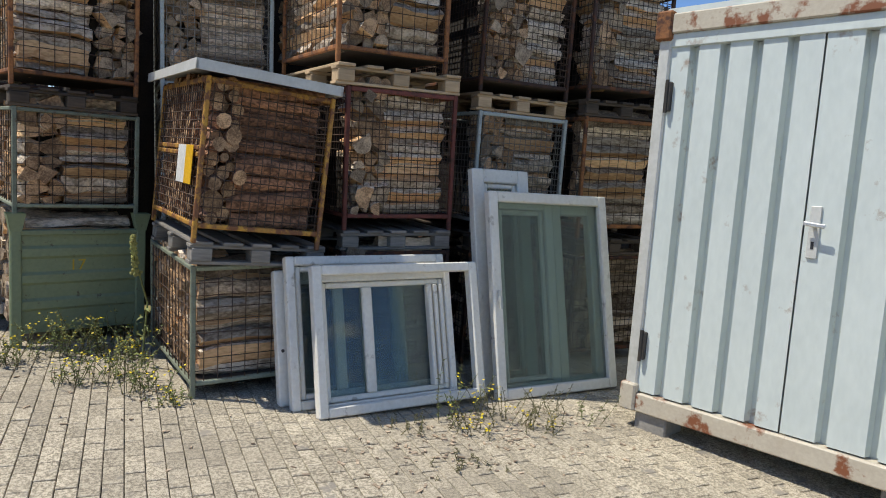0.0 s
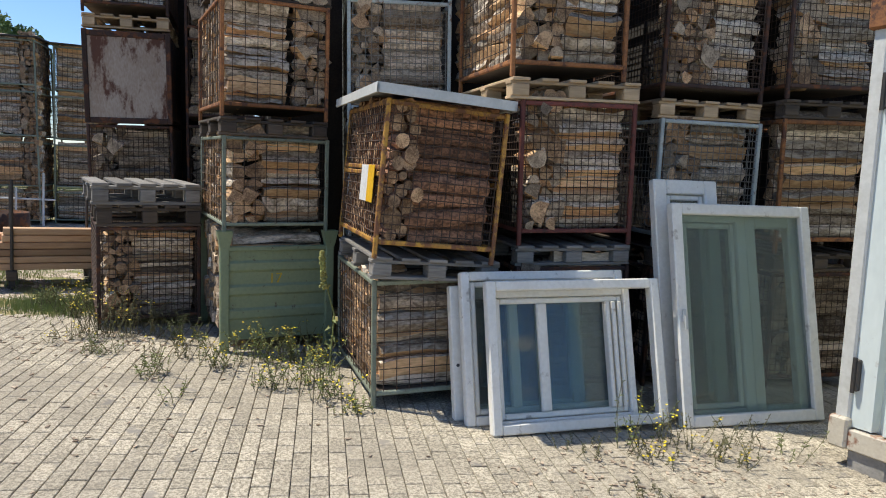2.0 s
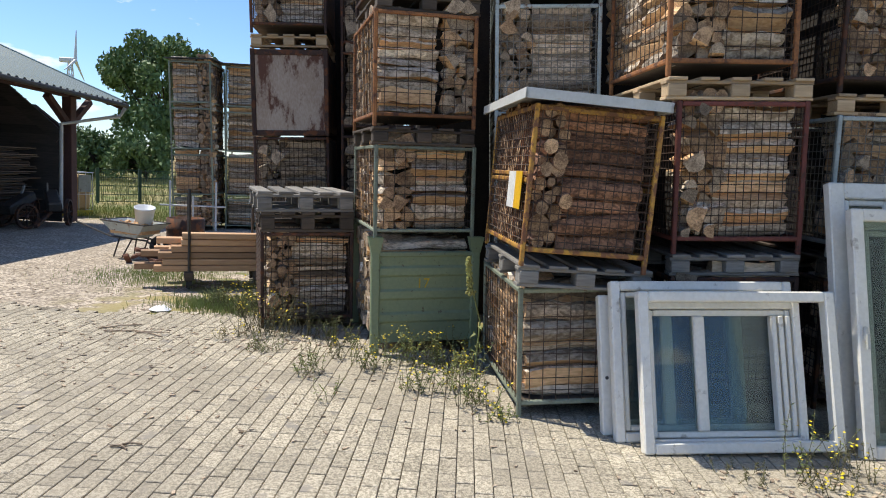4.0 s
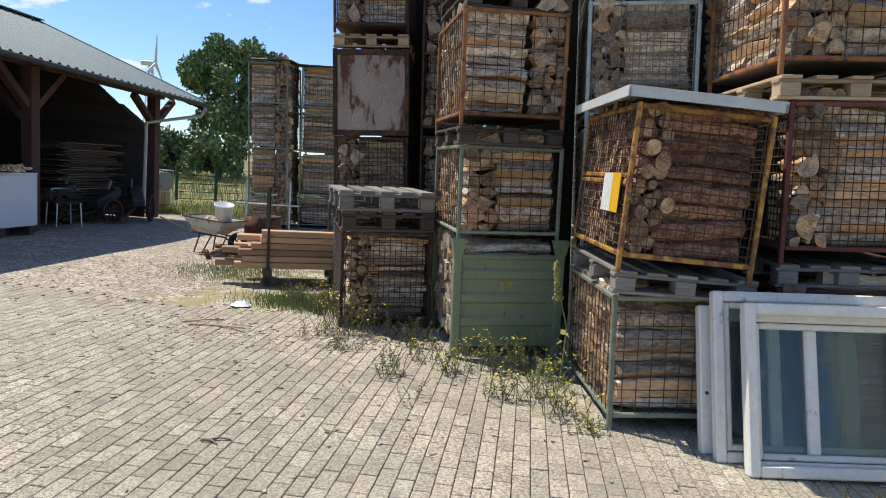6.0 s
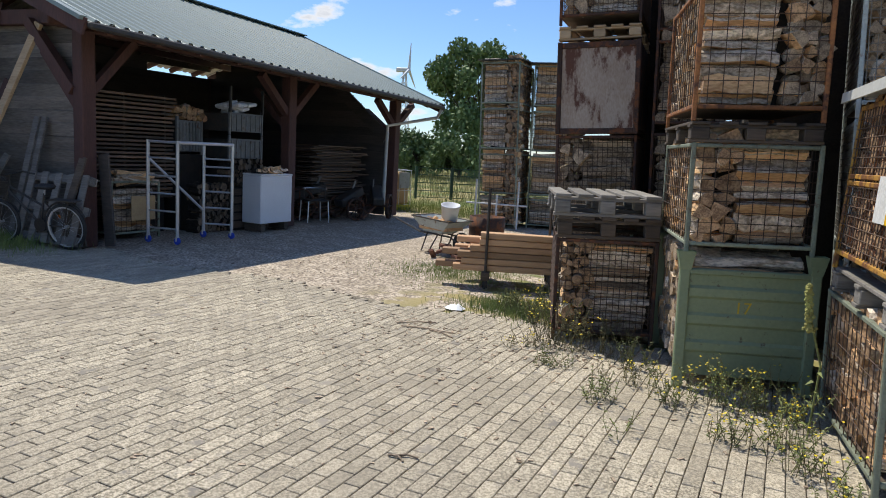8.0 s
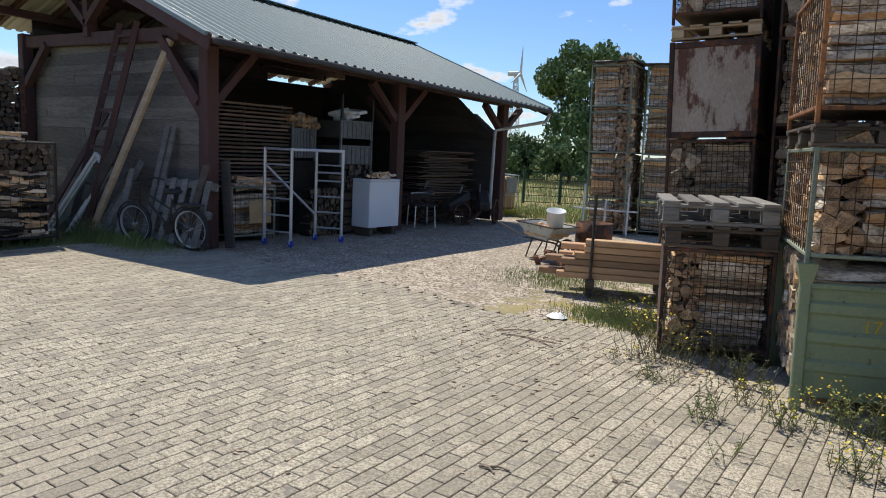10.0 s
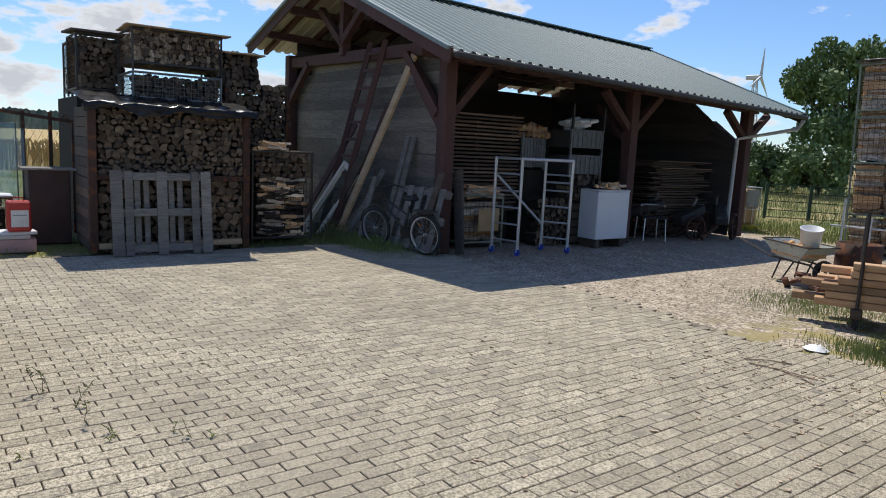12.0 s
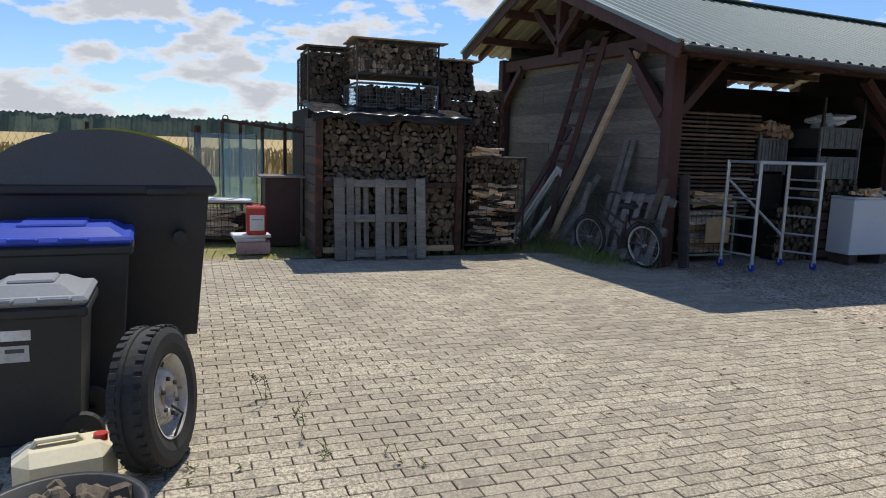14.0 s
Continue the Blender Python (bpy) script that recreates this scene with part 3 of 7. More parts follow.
# ---- firewood ----
def log_mesh(kind, seed, mats):
    """A split or round log, one metre along x, about 0.1 m thick."""
    r = random.Random(seed)
    if kind == "round":
        sec = [(0.05 * math.cos(a) * r.uniform(0.94, 1.06), 0.05 * math.sin(a) * r.uniform(0.94, 1.06), 0) for a in (2 * math.pi * i / 9 for i in range(9))]
    elif kind == "half":
        sec = [(0.055 * math.cos(a), 0.075 * math.sin(a) - 0.03, 0) for a in (math.pi * i / 5 for i in range(6))]
        sec[-1] = (*sec[-1][:2], 1)
    else:
        sec = [(-0.035, -0.045, 1), (0.055, -0.035 + r.uniform(-.01, .01), 0), (0.052, 0.0, 0), (0.035, 0.035, 0), (0.0, 0.052, 0), (-0.03, 0.052, 1)]
    s = Shape()
    n, cuts = len(sec), 5
    bend = [(r.uniform(-.012, .012), r.uniform(-.012, .012)) for _ in range(cuts + 1)]
    tap = r.uniform(0.86, 1.0)
    v = []
    for j in range(cuts + 1):
        t = j / cuts
        for y, z, _ in sec:
            w = (1 - t) + tap * t
            v.append((t - 0.5 + (r.uniform(-.01, .01) if j in (0, cuts) else 0), y * w + bend[j][0] + r.uniform(-.003, .003), z * w + bend[j][1] + r.uniform(-.003, .003)))
    f, k = [], []
    for j in range(cuts):
        for i in range(n):
            f.append((j * n + i, j * n + (i + 1) % n, (j + 1) * n + (i + 1) % n, (j + 1) * n + i)); k.append(1 if sec[i][2] else 0)
    f += [tuple(range(n)), tuple(range(cuts * n, cuts * n + n))]; k += [2, 2]
    s.add(v, f, k)
    return s.mesh("log", mats)

def log_family(mats, kinds, seed):
    return [log_mesh(kinds[i % len(kinds)], seed + i, mats) for i in range(9)]
LOGS = {
    "grey": log_family([bark, wood_grey, end_grey], ("wedge", "half", "wedge"), 100),
    "pale": log_family([bark_pale, wood_fresh, end_grey], ("half", "wedge", "half"), 200),
    "fresh": log_family([bark_pale, wood_fresh, wood_end], ("wedge", "wedge", "half"), 300),
    "pine": log_family([bark_pine, wood_fresh, wood_end], ("round",), 400),
    "bark": log_family([bark, wood_fresh, wood_end], ("half", "wedge", "round"), 500),
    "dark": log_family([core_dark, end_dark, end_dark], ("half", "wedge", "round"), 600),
    "slim": log_family([bark_pale, wood_fresh, end_dark], ("wedge", "half"), 700),
}

def put_log(parent, fam, p, L, size, axis, r, spin=None):
    me = r.choice(LOGS[fam])
    ob = new("log", me)
    ob.parent = parent
    rz = 90 if axis == "y" else 0
    if axis == "-x": rz = 180
    if axis == "-y": rz = -90
    sp = r.uniform(0, 360) if spin is None else spin
    q = size / 0.112
    jit = 8.0 if fam == "pine" else 2.2
    ob.matrix_basis = pose(*p, 0, r.uniform(-jit, jit), rz + r.uniform(-2.5, 2.5)) @ pose(0, 0, 0, sp, 0, 0) @ Matrix.Diagonal((L, q, q, 1))

def firewood(m, w, d, h, front, left, fams, seed, label, top=False, size=0.1, right=None, tilt=0.0):
    """front: spans (kind, from, to) in parts of the width; kind end or len."""
    r = random.Random(seed)
    e = empty("firewood", m, label, "firewood", "stacked firewood")
    # one near-black box fills the inside, painting the shade between logs
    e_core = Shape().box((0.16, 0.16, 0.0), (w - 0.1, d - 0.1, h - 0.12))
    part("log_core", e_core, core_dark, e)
    for kind, a, b in front:
        x0, x1 = a * w, b * w
        z = 0.0
        if kind == "end":
            while z < h - 0.03:
                sz = r.uniform(0.75, 1.4) * size
                x = x0 + r.uniform(0, 0.03)
                while x < x1 - 0.02:
                    s2 = sz * r.uniform(0.75, 1.35)
                    put_log(e, r.choice(fams), (x + s2 * 0.5, 0.13 + r.uniform(-0.05, 0.05), z + sz * 0.5 + r.uniform(-.015, .015)), 0.25, s2 * 1.08, r.choice(("y", "-y")), r)
                    x += s2 * 0.88
                z += sz * 0.84
        else:
            while z < h - 0.04:
                sz = r.uniform(0.7, 1.45) * size
                put_log(e, r.choice(fams), ((x0 + x1) / 2 + r.uniform(-.015, .015), 0.07 + sz * 0.2 + r.uniform(-.035, .04), z + sz * 0.48 + r.uniform(-.01, .01)), (x1 - x0) * r.uniform(0.86, 1.0), sz * 1.05, "x", r, r.choice((0, 180, 90, 45, 200)) + r.uniform(-15, 15))
                if z > 0.05:
                    put_log(e, r.choice(fams), ((x0 + x1) / 2, 0.16, z), (x1 - x0) * 0.96, sz * 1.1, "x", r)
                z += sz * (1.02 if "pine" in fams else 0.88)
    for face, kind in (("l", left), ("r", right)):
        if not kind:
            continue
        z = 0.0
        while z < h - 0.04:
            sz = r.uniform(0.85, 1.2) * size
            y = 0.24 if front[0][0] == "end" or face == "r" else 0.12
            while y < d - 0.05:
                s2 = sz * r.uniform(0.8, 1.25)
                X = 0.13 if face == "l" else w - 0.13
                if kind == "end":
                    put_log(e, r.choice(fams), (X + r.uniform(-.03, .02), y + s2 * 0.5, z + sz * 0.5 + r.uniform(-.015, .015)), 0.25, s2 * 1.08, r.choice(("x", "-x")), r)
                    y += s2 * 0.88
                else:
                    L = (d - 0.3) / 2
                    put_log(e, r.choice(fams), (X - 0.06, y + L / 2, z + sz * 0.5), L * 0.96, sz * 1.1, "y", r)
                    y += L
            z += sz * 0.85
    if top:
        y = 0.15
        while y < d - 0.1:
            put_log(e, r.choice(fams), (w * 0.5 + r.uniform(-.05, .05), y, h - 0.03 + r.uniform(-.02, .03)), w * 0.85, size * 1.1, "x", r)
            y += size * 0.95
    return e

# ---- mesh cages ----
CAGES = {}
def cage_proto(key, w, d, h, frame_mat, wire_mat, step, label, half=False, tube_r=0.018):
    e = empty("mesh_pallet_cage", pose(0, 0, -50), label, "cage", "firewood cages")
    for x in (0.02, w - 0.02):
        for y in (0.02, d - 0.02):
            part("post", Shape().box((-0.015, -0.015, 0.0), (0.015, 0.015, h), c=0.005), frame_mat, e, m=pose(x, y, 0))
    for z in (0.1, h - 0.02):
        for y in (0.02, d - 0.02):
            part("rail", Shape().box((0.035, -0.015, -0.015), (w - 0.035, 0.015, 0.015), c=0.006), frame_mat, e, m=pose(0, y, z))
        for x in (0.02, w - 0.02):
            part("rail", Shape().box((-0.015, 0.035, -0.015), (0.015, d - 0.035, 0.015), c=0.006), frame_mat, e, m=pose(x, 0, z))
    if half:
        for x in (0.02, w - 0.02):
            for z in (h * 0.53, h * 0.57):
                part("side_rail", Shape().box((-0.02, 0.04, -0.014), (0.016, d - 0.04, 0.014), c=0.005), frame_mat, e, m=pose(x, 0, z))
    def panel(L):
        s = Shape()
        n = max(2, round(L / step))
        for i in range(1, n):
            s.tube((i * L / n, 0, 0.1), (i * L / n, 0, h - 0.03), 0.0032, 4, cap=False)
        k = max(2, round((h - 0.13) / step))
        for i in range(1, k):
            z = 0.1 + i * (h - 0.13) / k
            s.tube((0.02, 0.005, z), (L - 0.02, 0.005, z), 0.0032, 4, cap=False)
        return s
    part("mesh_panel", panel(w), wire_mat, e, m=pose(0, 0.012, 0))
    part("mesh_panel", panel(w), wire_mat, e, m=pose(0, d - 0.012, 0))
    part("mesh_panel", panel(d), wire_mat, e, m=pose(0.012, 0, 0, 0, 0, 90))
    part("mesh_panel", panel(d), wire_mat, e, m=pose(w - 0.012, 0, 0, 0, 0, 90))
    part("floor_plate", Shape().box((0.03, 0.04, 0.085), (w - 0.03, d - 0.04, 0.105)), pallet_dark, e)
    CAGES[key] = e
W, D = 0.85, 1.22
cage_proto("green", W, D, 0.86, steel_green, wire_rust, 0.085, "faded green steel mesh cage packed with firewood")
cage_proto("rust", W, D, 0.93, rusty, wire_rust, 0.05, "rust-brown steel mesh cage packed with firewood")
cage_proto("orange", W, D, 0.93, rust_orange, wire_rust, 0.09, "orange-rusted steel mesh cage packed with firewood")
cage_proto("red", W, D, 0.97, steel_red, wire_rust, 0.05, "oxide-red steel mesh cage packed with firewood")
cage_proto("yellow", W, D, 0.93, steel_yellow, wire_rust, 0.055, "leaning yellow-painted steel mesh cage full of round pine logs", half=True)
cage_proto("blue", W, D, 0.95, steel_blue, wire_zinc, 0.05, "pale blue-grey steel mesh cage packed with firewood")

def cage(key, m, front, left, fams, seed, label, h=None, w=W, d=D, wood=True, **kw):
    c = copy_thing(CAGES[key], m)
    hh = {"green": 0.86, "rust": 0.93, "orange": 0.93, "red": 0.97, "yellow": 0.93, "blue": 0.95}[key]
    if wood:
        firewood(m @ pose(0.045, 0.04, 0.106), w - 0.09, d - 0.08, (h or hh) - 0.09, front, left, fams, seed, label, **kw)
    return c

def pallet(m, wood, w=0.85, d=1.2, label="grey wooden pallet under a cage", group="pallets"):
    e = empty("pallet", m, label, "pallet", group)
    for i in range(3):
        for j in range(3):
            part("block", Shape().box((-0.06, -0.06, 0), (0.06, 0.06, 0.078), c=0.005), wood, e, m=pose(0.07 + i * (w - 0.14) / 2, 0.07 + j * (d - 0.14) / 2, 0.02))
    for j in range(3):
        part("stringer", Shape().box((0, -0.05, 0), (w, 0.05, 0.02), c=0.003), wood, e, m=pose(0, 0.07 + j * (d - 0.14) / 2, 0.098))
        part("bottom_board", Shape().box((0, -0.05, 0), (w, 0.05, 0.02), c=0.003), wood, e, m=pose(0, 0.07 + j * (d - 0.14) / 2, 0))
    for i in range(5):
        part("deck_board", Shape().box((-0.06, 0, 0), (0.06, d, 0.02), c=0.003), wood, e, m=pose(0.07 + i * (w - 0.14) / 4, 0, 0.118, rz=rnd.uniform(-.5, .5)))
    return e

EL = [("end", 0, 0.3), ("len", 0.3, 1)]
LE = [("len", 0, 0.68), ("end", 0.68, 1)]
FL = [("len", 0, 1)]
TH = {"green": 0.86, "rust": 0.93, "orange": 0.93, "red": 0.97, "yellow": 0.93, "blue": 0.95}
YELLOW_LABEL = "round reddish pine logs in a leaning cage"

# column by the white windows: low green cage, leaning yellow one on a pallet
c1 = pose(0.445, 4.62, -0.012, 0, -2.6, 10)
cage("green", c1 @ Matrix.Diagonal((1, 1.03, 0.97, 1)), FL, "end", ["fresh", "fresh", "bark"], 1, "split birch logs with orange-brown faces", size=0.115)
pallet(pose(0.395, 4.52, 0.846, 0, 1.2, 9.7), pallet_old)
yb = pose(0.392, 4.489, 0.978, 0, 2.4, 9.7) @ Matrix.Diagonal((0.945, 1, 1.035, 1))
cage("yellow", yb, [("end", 0, 0.24), ("len", 0.22, 1)], "end", ["pine"], 2, YELLOW_LABEL, size=0.08)
s = Shape().box((-0.09, -0.10, 0), (0.84, 1.3, 0.012)).box((-0.09, -0.10, -0.045), (0.84, -0.085, 0.0)).box((-0.09, -0.10, -0.045), (-0.075, 1.3, 0.0)).box((0.825, -0.10, -0.045), (0.84, 1.3, 0.0))
thing("sheet_metal_cover", s, zinc, yb @ pose(0, 0, 0.985), "pale galvanised sheet cover lying on the yellow cage", "cover")
pl = empty("sign_plate", yb @ pose(-0.012, 0.06, 0.32), "small white and yellow plate hung on the cage side", "sign")
part("white_half", Shape().box((-0.004, 0.20, 0), (0, 0.40, 0.22)), paper, pl)
part("yellow_half", Shape().box((-0.004, 0.03, 0), (0, 0.198, 0.22)), mat("amber_plate", (0.75, 0.42, 0.01), None, 0.5, bump=0), pl, "amber half of the plate")

# red column
c2 = pose(1.425, 4.854, -0.015, 0, -2.6, 4.8)
cage("rust", c2, EL, None, ["grey"], 3, "dark weathered firewood packed in a cage")
pallet(c2 @ pose(0, 0, 0.935), pallet_old)
cage("red", c2 @ pose(0, 0, 1.075), EL, None, ["pale", "fresh"], 4, "split firewood with pale bark and fresh cut ends")
pallet(c2 @ pose(-0.08, -0.03, 2.047, 0, 0, 2), pallet_new, w=0.95, label="pale new wooden pallet between two cages")
cage("orange", c2 @ pose(-0.08, 0.0, 2.187, 0, 0, 2), [("end", 0, 0.42), ("len", 0.46, 1)], "len", ["pale", "fresh"], 5, "half-round split logs with pale cut faces")
cage("rust", c2 @ pose(0, 0, 3.127), EL, None, ["pale", "grey"], 6, "weathered split firewood in a rusty cage")

# stack behind the yellow cage with pale blue posts
c1b = pose(0.318, 6.04, -0.015, 0, -3.0, 1.5)
cage("blue", c1b, FL, None, ["grey"], 7, "grey split firewood in a pale blue cage")
cage("blue", c1b @ pose(0, 0, 0.952), FL, "len", ["grey"], 8, "grey split firewood in a pale blue cage")
cage("blue", c1b @ pose(0, 0, 1.904), EL, "len", ["pale", "fresh", "grey"], 9, "grey split firewood with round ends")
cage("blue", c1b @ pose(0, 0, 2.856), EL, None, ["pale", "fresh"], 10, "grey split firewood in a pale blue cage")

# columns behind the tall windows
c3 = pose(2.52, 5.18, -0.01, 0, -1.3, 3.8)
cage("rust", c3, EL, None, ["grey"], 11, "dark weathered firewood packed in a cage")
pallet(c3 @ pose(0, 0, 0.935), pallet_dark)
cage("blue", c3 @ pose(0, 0, 1.075), EL, None, ["pale", "fresh"], 12, "weathered firewood leaning in its cage")
pallet(c3 @ pose(-0.02, 0, 2.027), pallet_new, label="reddish wooden pallet between two cages")
cage("rust", c3 @ pose(-0.02, 0, 2.167), [("end", 0, 0.45), ("len", 0.5, 1)], None, ["pale", "fresh"], 13, "half-round split firewood in a rusty cage")
cage("rust", c3 @ pose(0, 0, 3.1), EL, None, ["grey"], 14, "weathered split firewood in a rusty cage")
c4 = pose(3.53, 5.17, -0.015, 0, -2.5, 1.8)
cage("rust", c4, EL, None, ["grey"], 15, "dark weathered firewood packed in a cage")
pallet(c4 @ pose(0, 0, 0.935), pallet_dark)
cage("orange", c4 @ pose(0, 0, 1.075) @ Matrix.Diagonal((1, 1, 1.1, 1)), FL, None, ["bark", "pale"], 16, "split firewood lying lengthwise")
pallet(c4 @ pose(0, 0, 2.1), pallet_dark)
cage("rust", c4 @ pose(0, 0, 2.24), EL, None, ["pale", "fresh"], 17, "weathered split firewood in a rusty cage")
cage("rust", c4 @ pose(0, 0, 3.175), EL, None, ["grey"], 18, "weathered split firewood in a rusty cage")
c5 = pose(4.55, 5.5, 0, 0, 0, 3)
for i in range(3):
    cage("rust", c5 @ pose(0, 0, i * 0.932), EL, None, ["grey"], 19 + i, "weathered split firewood in a rusty cage")

# green bin column
cg = pose(-0.672, 5.867, -0.012, 0, -1.5, 18)
gb = empty("steel_bin", cg, "green ribbed sheet-steel bin carrying a firewood cage", "bin")
prof = []
s = Shape()
zs = [(0.10, 0)]
for z in (0.28, 0.47, 0.66):
    zs += [(z - 0.02, 0), (z, -0.018), (z + 0.055, -0.018), (z + 0.075, 0)]
zs += [(0.83, 0)]
for (za, oa), (zb, ob) in zip(zs, zs[1:]):
    s.add([(0.05, oa, za), (0.83, oa, za), (0.83, ob, zb), (0.05, ob, zb)], [(0, 1, 2, 3)])
part("back_wall", Shape().box((0.05, 1.19, 0.1), (0.83, 1.2, 0.83)), green_sheet, gb)
part("ribbed_front", s, green_sheet, gb)
s = Shape().box((0.835, 0.03, 0.1), (0.85, 1.18, 0.83))
part("side_wall", s, green_sheet, gb)
for x in (0.02, 0.86):
    for y in (0.0, 1.18):
        part("corner_post", Shape().box((-0.035, -0.03, 0), (0.035, 0.03, 0.86), c=0.008).add([(-0.035, -0.03, 0.84), (0.035, -0.03, 0.84), (0.06, -0.05, 0.97), (-0.06, -0.05, 0.97), (-0.035, 0.03, 0.84), (0.035, 0.03, 0.84), (0.06, 0.05, 0.97), (-0.06, 0.05, 0.97)], [(0, 1, 2, 3), (5, 4, 7, 6), (1, 5, 6, 2), (4, 0, 3, 7)]), green_sheet, gb, m=pose(x, y, 0))
part("top_rim", Shape().box((0.0, -0.025, 0.81), (0.88, 0.02, 0.85), c=0.008), green_sheet, gb)
fc = bpy.data.curves.new("number", "FONT")
fc.body, fc.size, fc.extrude = "17", 0.115, 0.001
fc.materials.append(mat("ochre_paint", (0.62, 0.43, 0.04), None, 0.7, bump=0))
nb_ = new("number", fc)
nb_.parent = gb
nb_.matrix_basis = pose(0.36, -0.004, 0.55, 90)
tagged(nb_, "ochre stencilled number")
firewood(cg @ pose(0.04, 0.04, 0.1), 0.8, 1.12, 0.8, FL, "end", ["grey", "pale"], 30, "grey split logs spilling from the bin side", top=True)
cage("green", cg @ pose(0.0, 0, 0.93) @ Matrix.Diagonal((1, 1, 0.9, 1)), [("end", 0, 0.32), ("len", 0.34, 1)], "end", ["fresh"], 31, "fresh split logs with tan cut faces", size=0.115)
pallet(cg @ pose(-0.02, -0.02, 1.706), pallet_dark)
firewood(cg @ pose(0.1, 0.1, 1.62), 0.7, 1.0, 0.15, FL, None, ["fresh"], 38, "split logs heaped over the cage top")
cage("orange", cg @ pose(-0.02, -0.02, 1.845) @ Matrix.Diagonal((1, 1, 0.96, 1)), [("len", 0, 0.66), ("end", 0.68, 1)], "end", ["pale", "fresh", "pale"], 32, "grey-barked split logs in an orange cage", size=0.11)
pallet(cg @ pose(0, 0, 2.74), pallet_dark)
cage("rust", cg @ pose(0, 0, 2.88), FL, None, ["grey"], 33, "weathered split firewood in a rusty cage")

# low dark cage with two pallets on it
cd = pose(-1.79, 6.47, -0.01, 0, -1.2, 20)
cage("rust", cd @ Matrix.Diagonal((1, 1, 0.955, 1)), EL, None, ["bark", "fresh"], 34, "small split firewood with tan ends", size=0.075)
pallet(cd @ pose(0.0, -0.02, 0.89) @ Matrix.Diagonal((1, 1, 1.33, 1)), pallet_dark, label="dark weathered pallet lying on the low cage")
pallet(cd @ pose(-0.03, -0.05, 1.075, 0, 0, 2) @ Matrix.Diagonal((1.03, 1, 1.33, 1)), pallet_old, label="sun-bleached pallet on top of another pallet")

# tall rusty column behind it
cr = pose(-2.353, 8.116, -0.015, 0, -2.8, 7.7)
cage("green", cr, EL, None, ["grey"], 35, "dark split firewood filling a cage")
cage("rust", cr @ pose(0, 0, 0.86), EL, None, ["grey"], 36, "dark weathered firewood packed in a cage")
rb = empty("steel_bin", cr @ pose(0, 0, 1.8), "rusted sheet-steel bin with flaking pale paint", "bin")
part("panel", Shape().box((0.05, 0.0, 0.06), (0.8, 0.015, 0.88)), rust_panel, rb, "rusted panel with flaking pale paint")
for x in (0.0, 0.8):
    part("post", Shape().box((x, -0.015, 0), (x + 0.05, 0.035, 0.95), c=0.006), rusty, rb)
for z in (0.0, 0.88):
    part("rail", Shape().box((0.05, -0.012, z), (0.8, 0.03, z + 0.06), c=0.006), rusty, rb)
part("body", Shape().box((0.0, 0.04, 0.05), (0.85, 1.2, 0.92)), rusty, rb)
pallet(cr @ pose(0, 0, 2.77), pallet_new, label="narrow wooden pallet on a rusted bin")
cage("rust", cr @ pose(0, 0, 2.92), [("end", 0, 0.3), ("len", 0.36, 1)], None, ["fresh", "pale"], 37, "split firewood with pale faces")
cr2 = pose(-1.42, 8.33, -0.015, 0, -2.2, 8)
for i in range(4):
    cage("rust", cr2 @ pose(0, 0, i * 0.932), [("end", 0, 1)], None, ["grey"], 40 + i, "dark grey cut ends of firewood", size=0.11)

# far stacks by the meadow
FAR_LEVELS = ((0.0, 0.72), (0.62, 1.09), (1.56, 1.09), (2.5, 1.09))
f1 = pose(-6.223, 14.486, -0.02, 0, -2.0, 7)
for i, (z, k) in enumerate(FAR_LEVELS):
    cage("green", f1 @ pose(0, 0, z) @ Matrix.Diagonal((1, 1, k, 1)), LE, None, ["pale", "fresh"], 50 + i, "split firewood with pale faces", right="end", h=0.92)
thing("sheet_cover", Shape().box((-0.05, -0.08, 0), (0.92, 1.26, 0.02)), dark_metal, f1 @ pose(0, 0, 3.47, 2, 0, 0), "dark sheet covering the far firewood stack", "cover")
f2 = pose(-5.33, 15.05, -0.01, 0, -0.7, 14)
for i, (z, k) in enumerate(FAR_LEVELS):
    cage("green", f2 @ pose(0, 0, z) @ Matrix.Diagonal((1, 1, k, 1)), FL, None, ["fresh"], 54 + i, "fresh tan split firewood in a cage", right="end", h=0.92)
thing("sheet_cover", Shape().box((-0.05, -0.08, 0), (0.92, 1.26, 0.02)), dark_metal, f2 @ pose(0, 0, 3.47, 2, 0, 0), "dark sheet covering the far firewood stack", "cover")

# plain near-black blocks added behind the stacks to keep their gaps dark
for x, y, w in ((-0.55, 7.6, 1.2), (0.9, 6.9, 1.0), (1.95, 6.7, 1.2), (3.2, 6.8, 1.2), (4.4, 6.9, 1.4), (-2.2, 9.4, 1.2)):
    thing("rear_woodpile", Shape().box((0, 0, 0), (w, 1.2, 3.6 + rnd.uniform(-0.1, 0.3)), c=0.03), core_dark, pose(x, y, 0, 0, 0, 8), "added near-black block darkening the gaps behind the front row", "firewood", "rear firewood stacks")

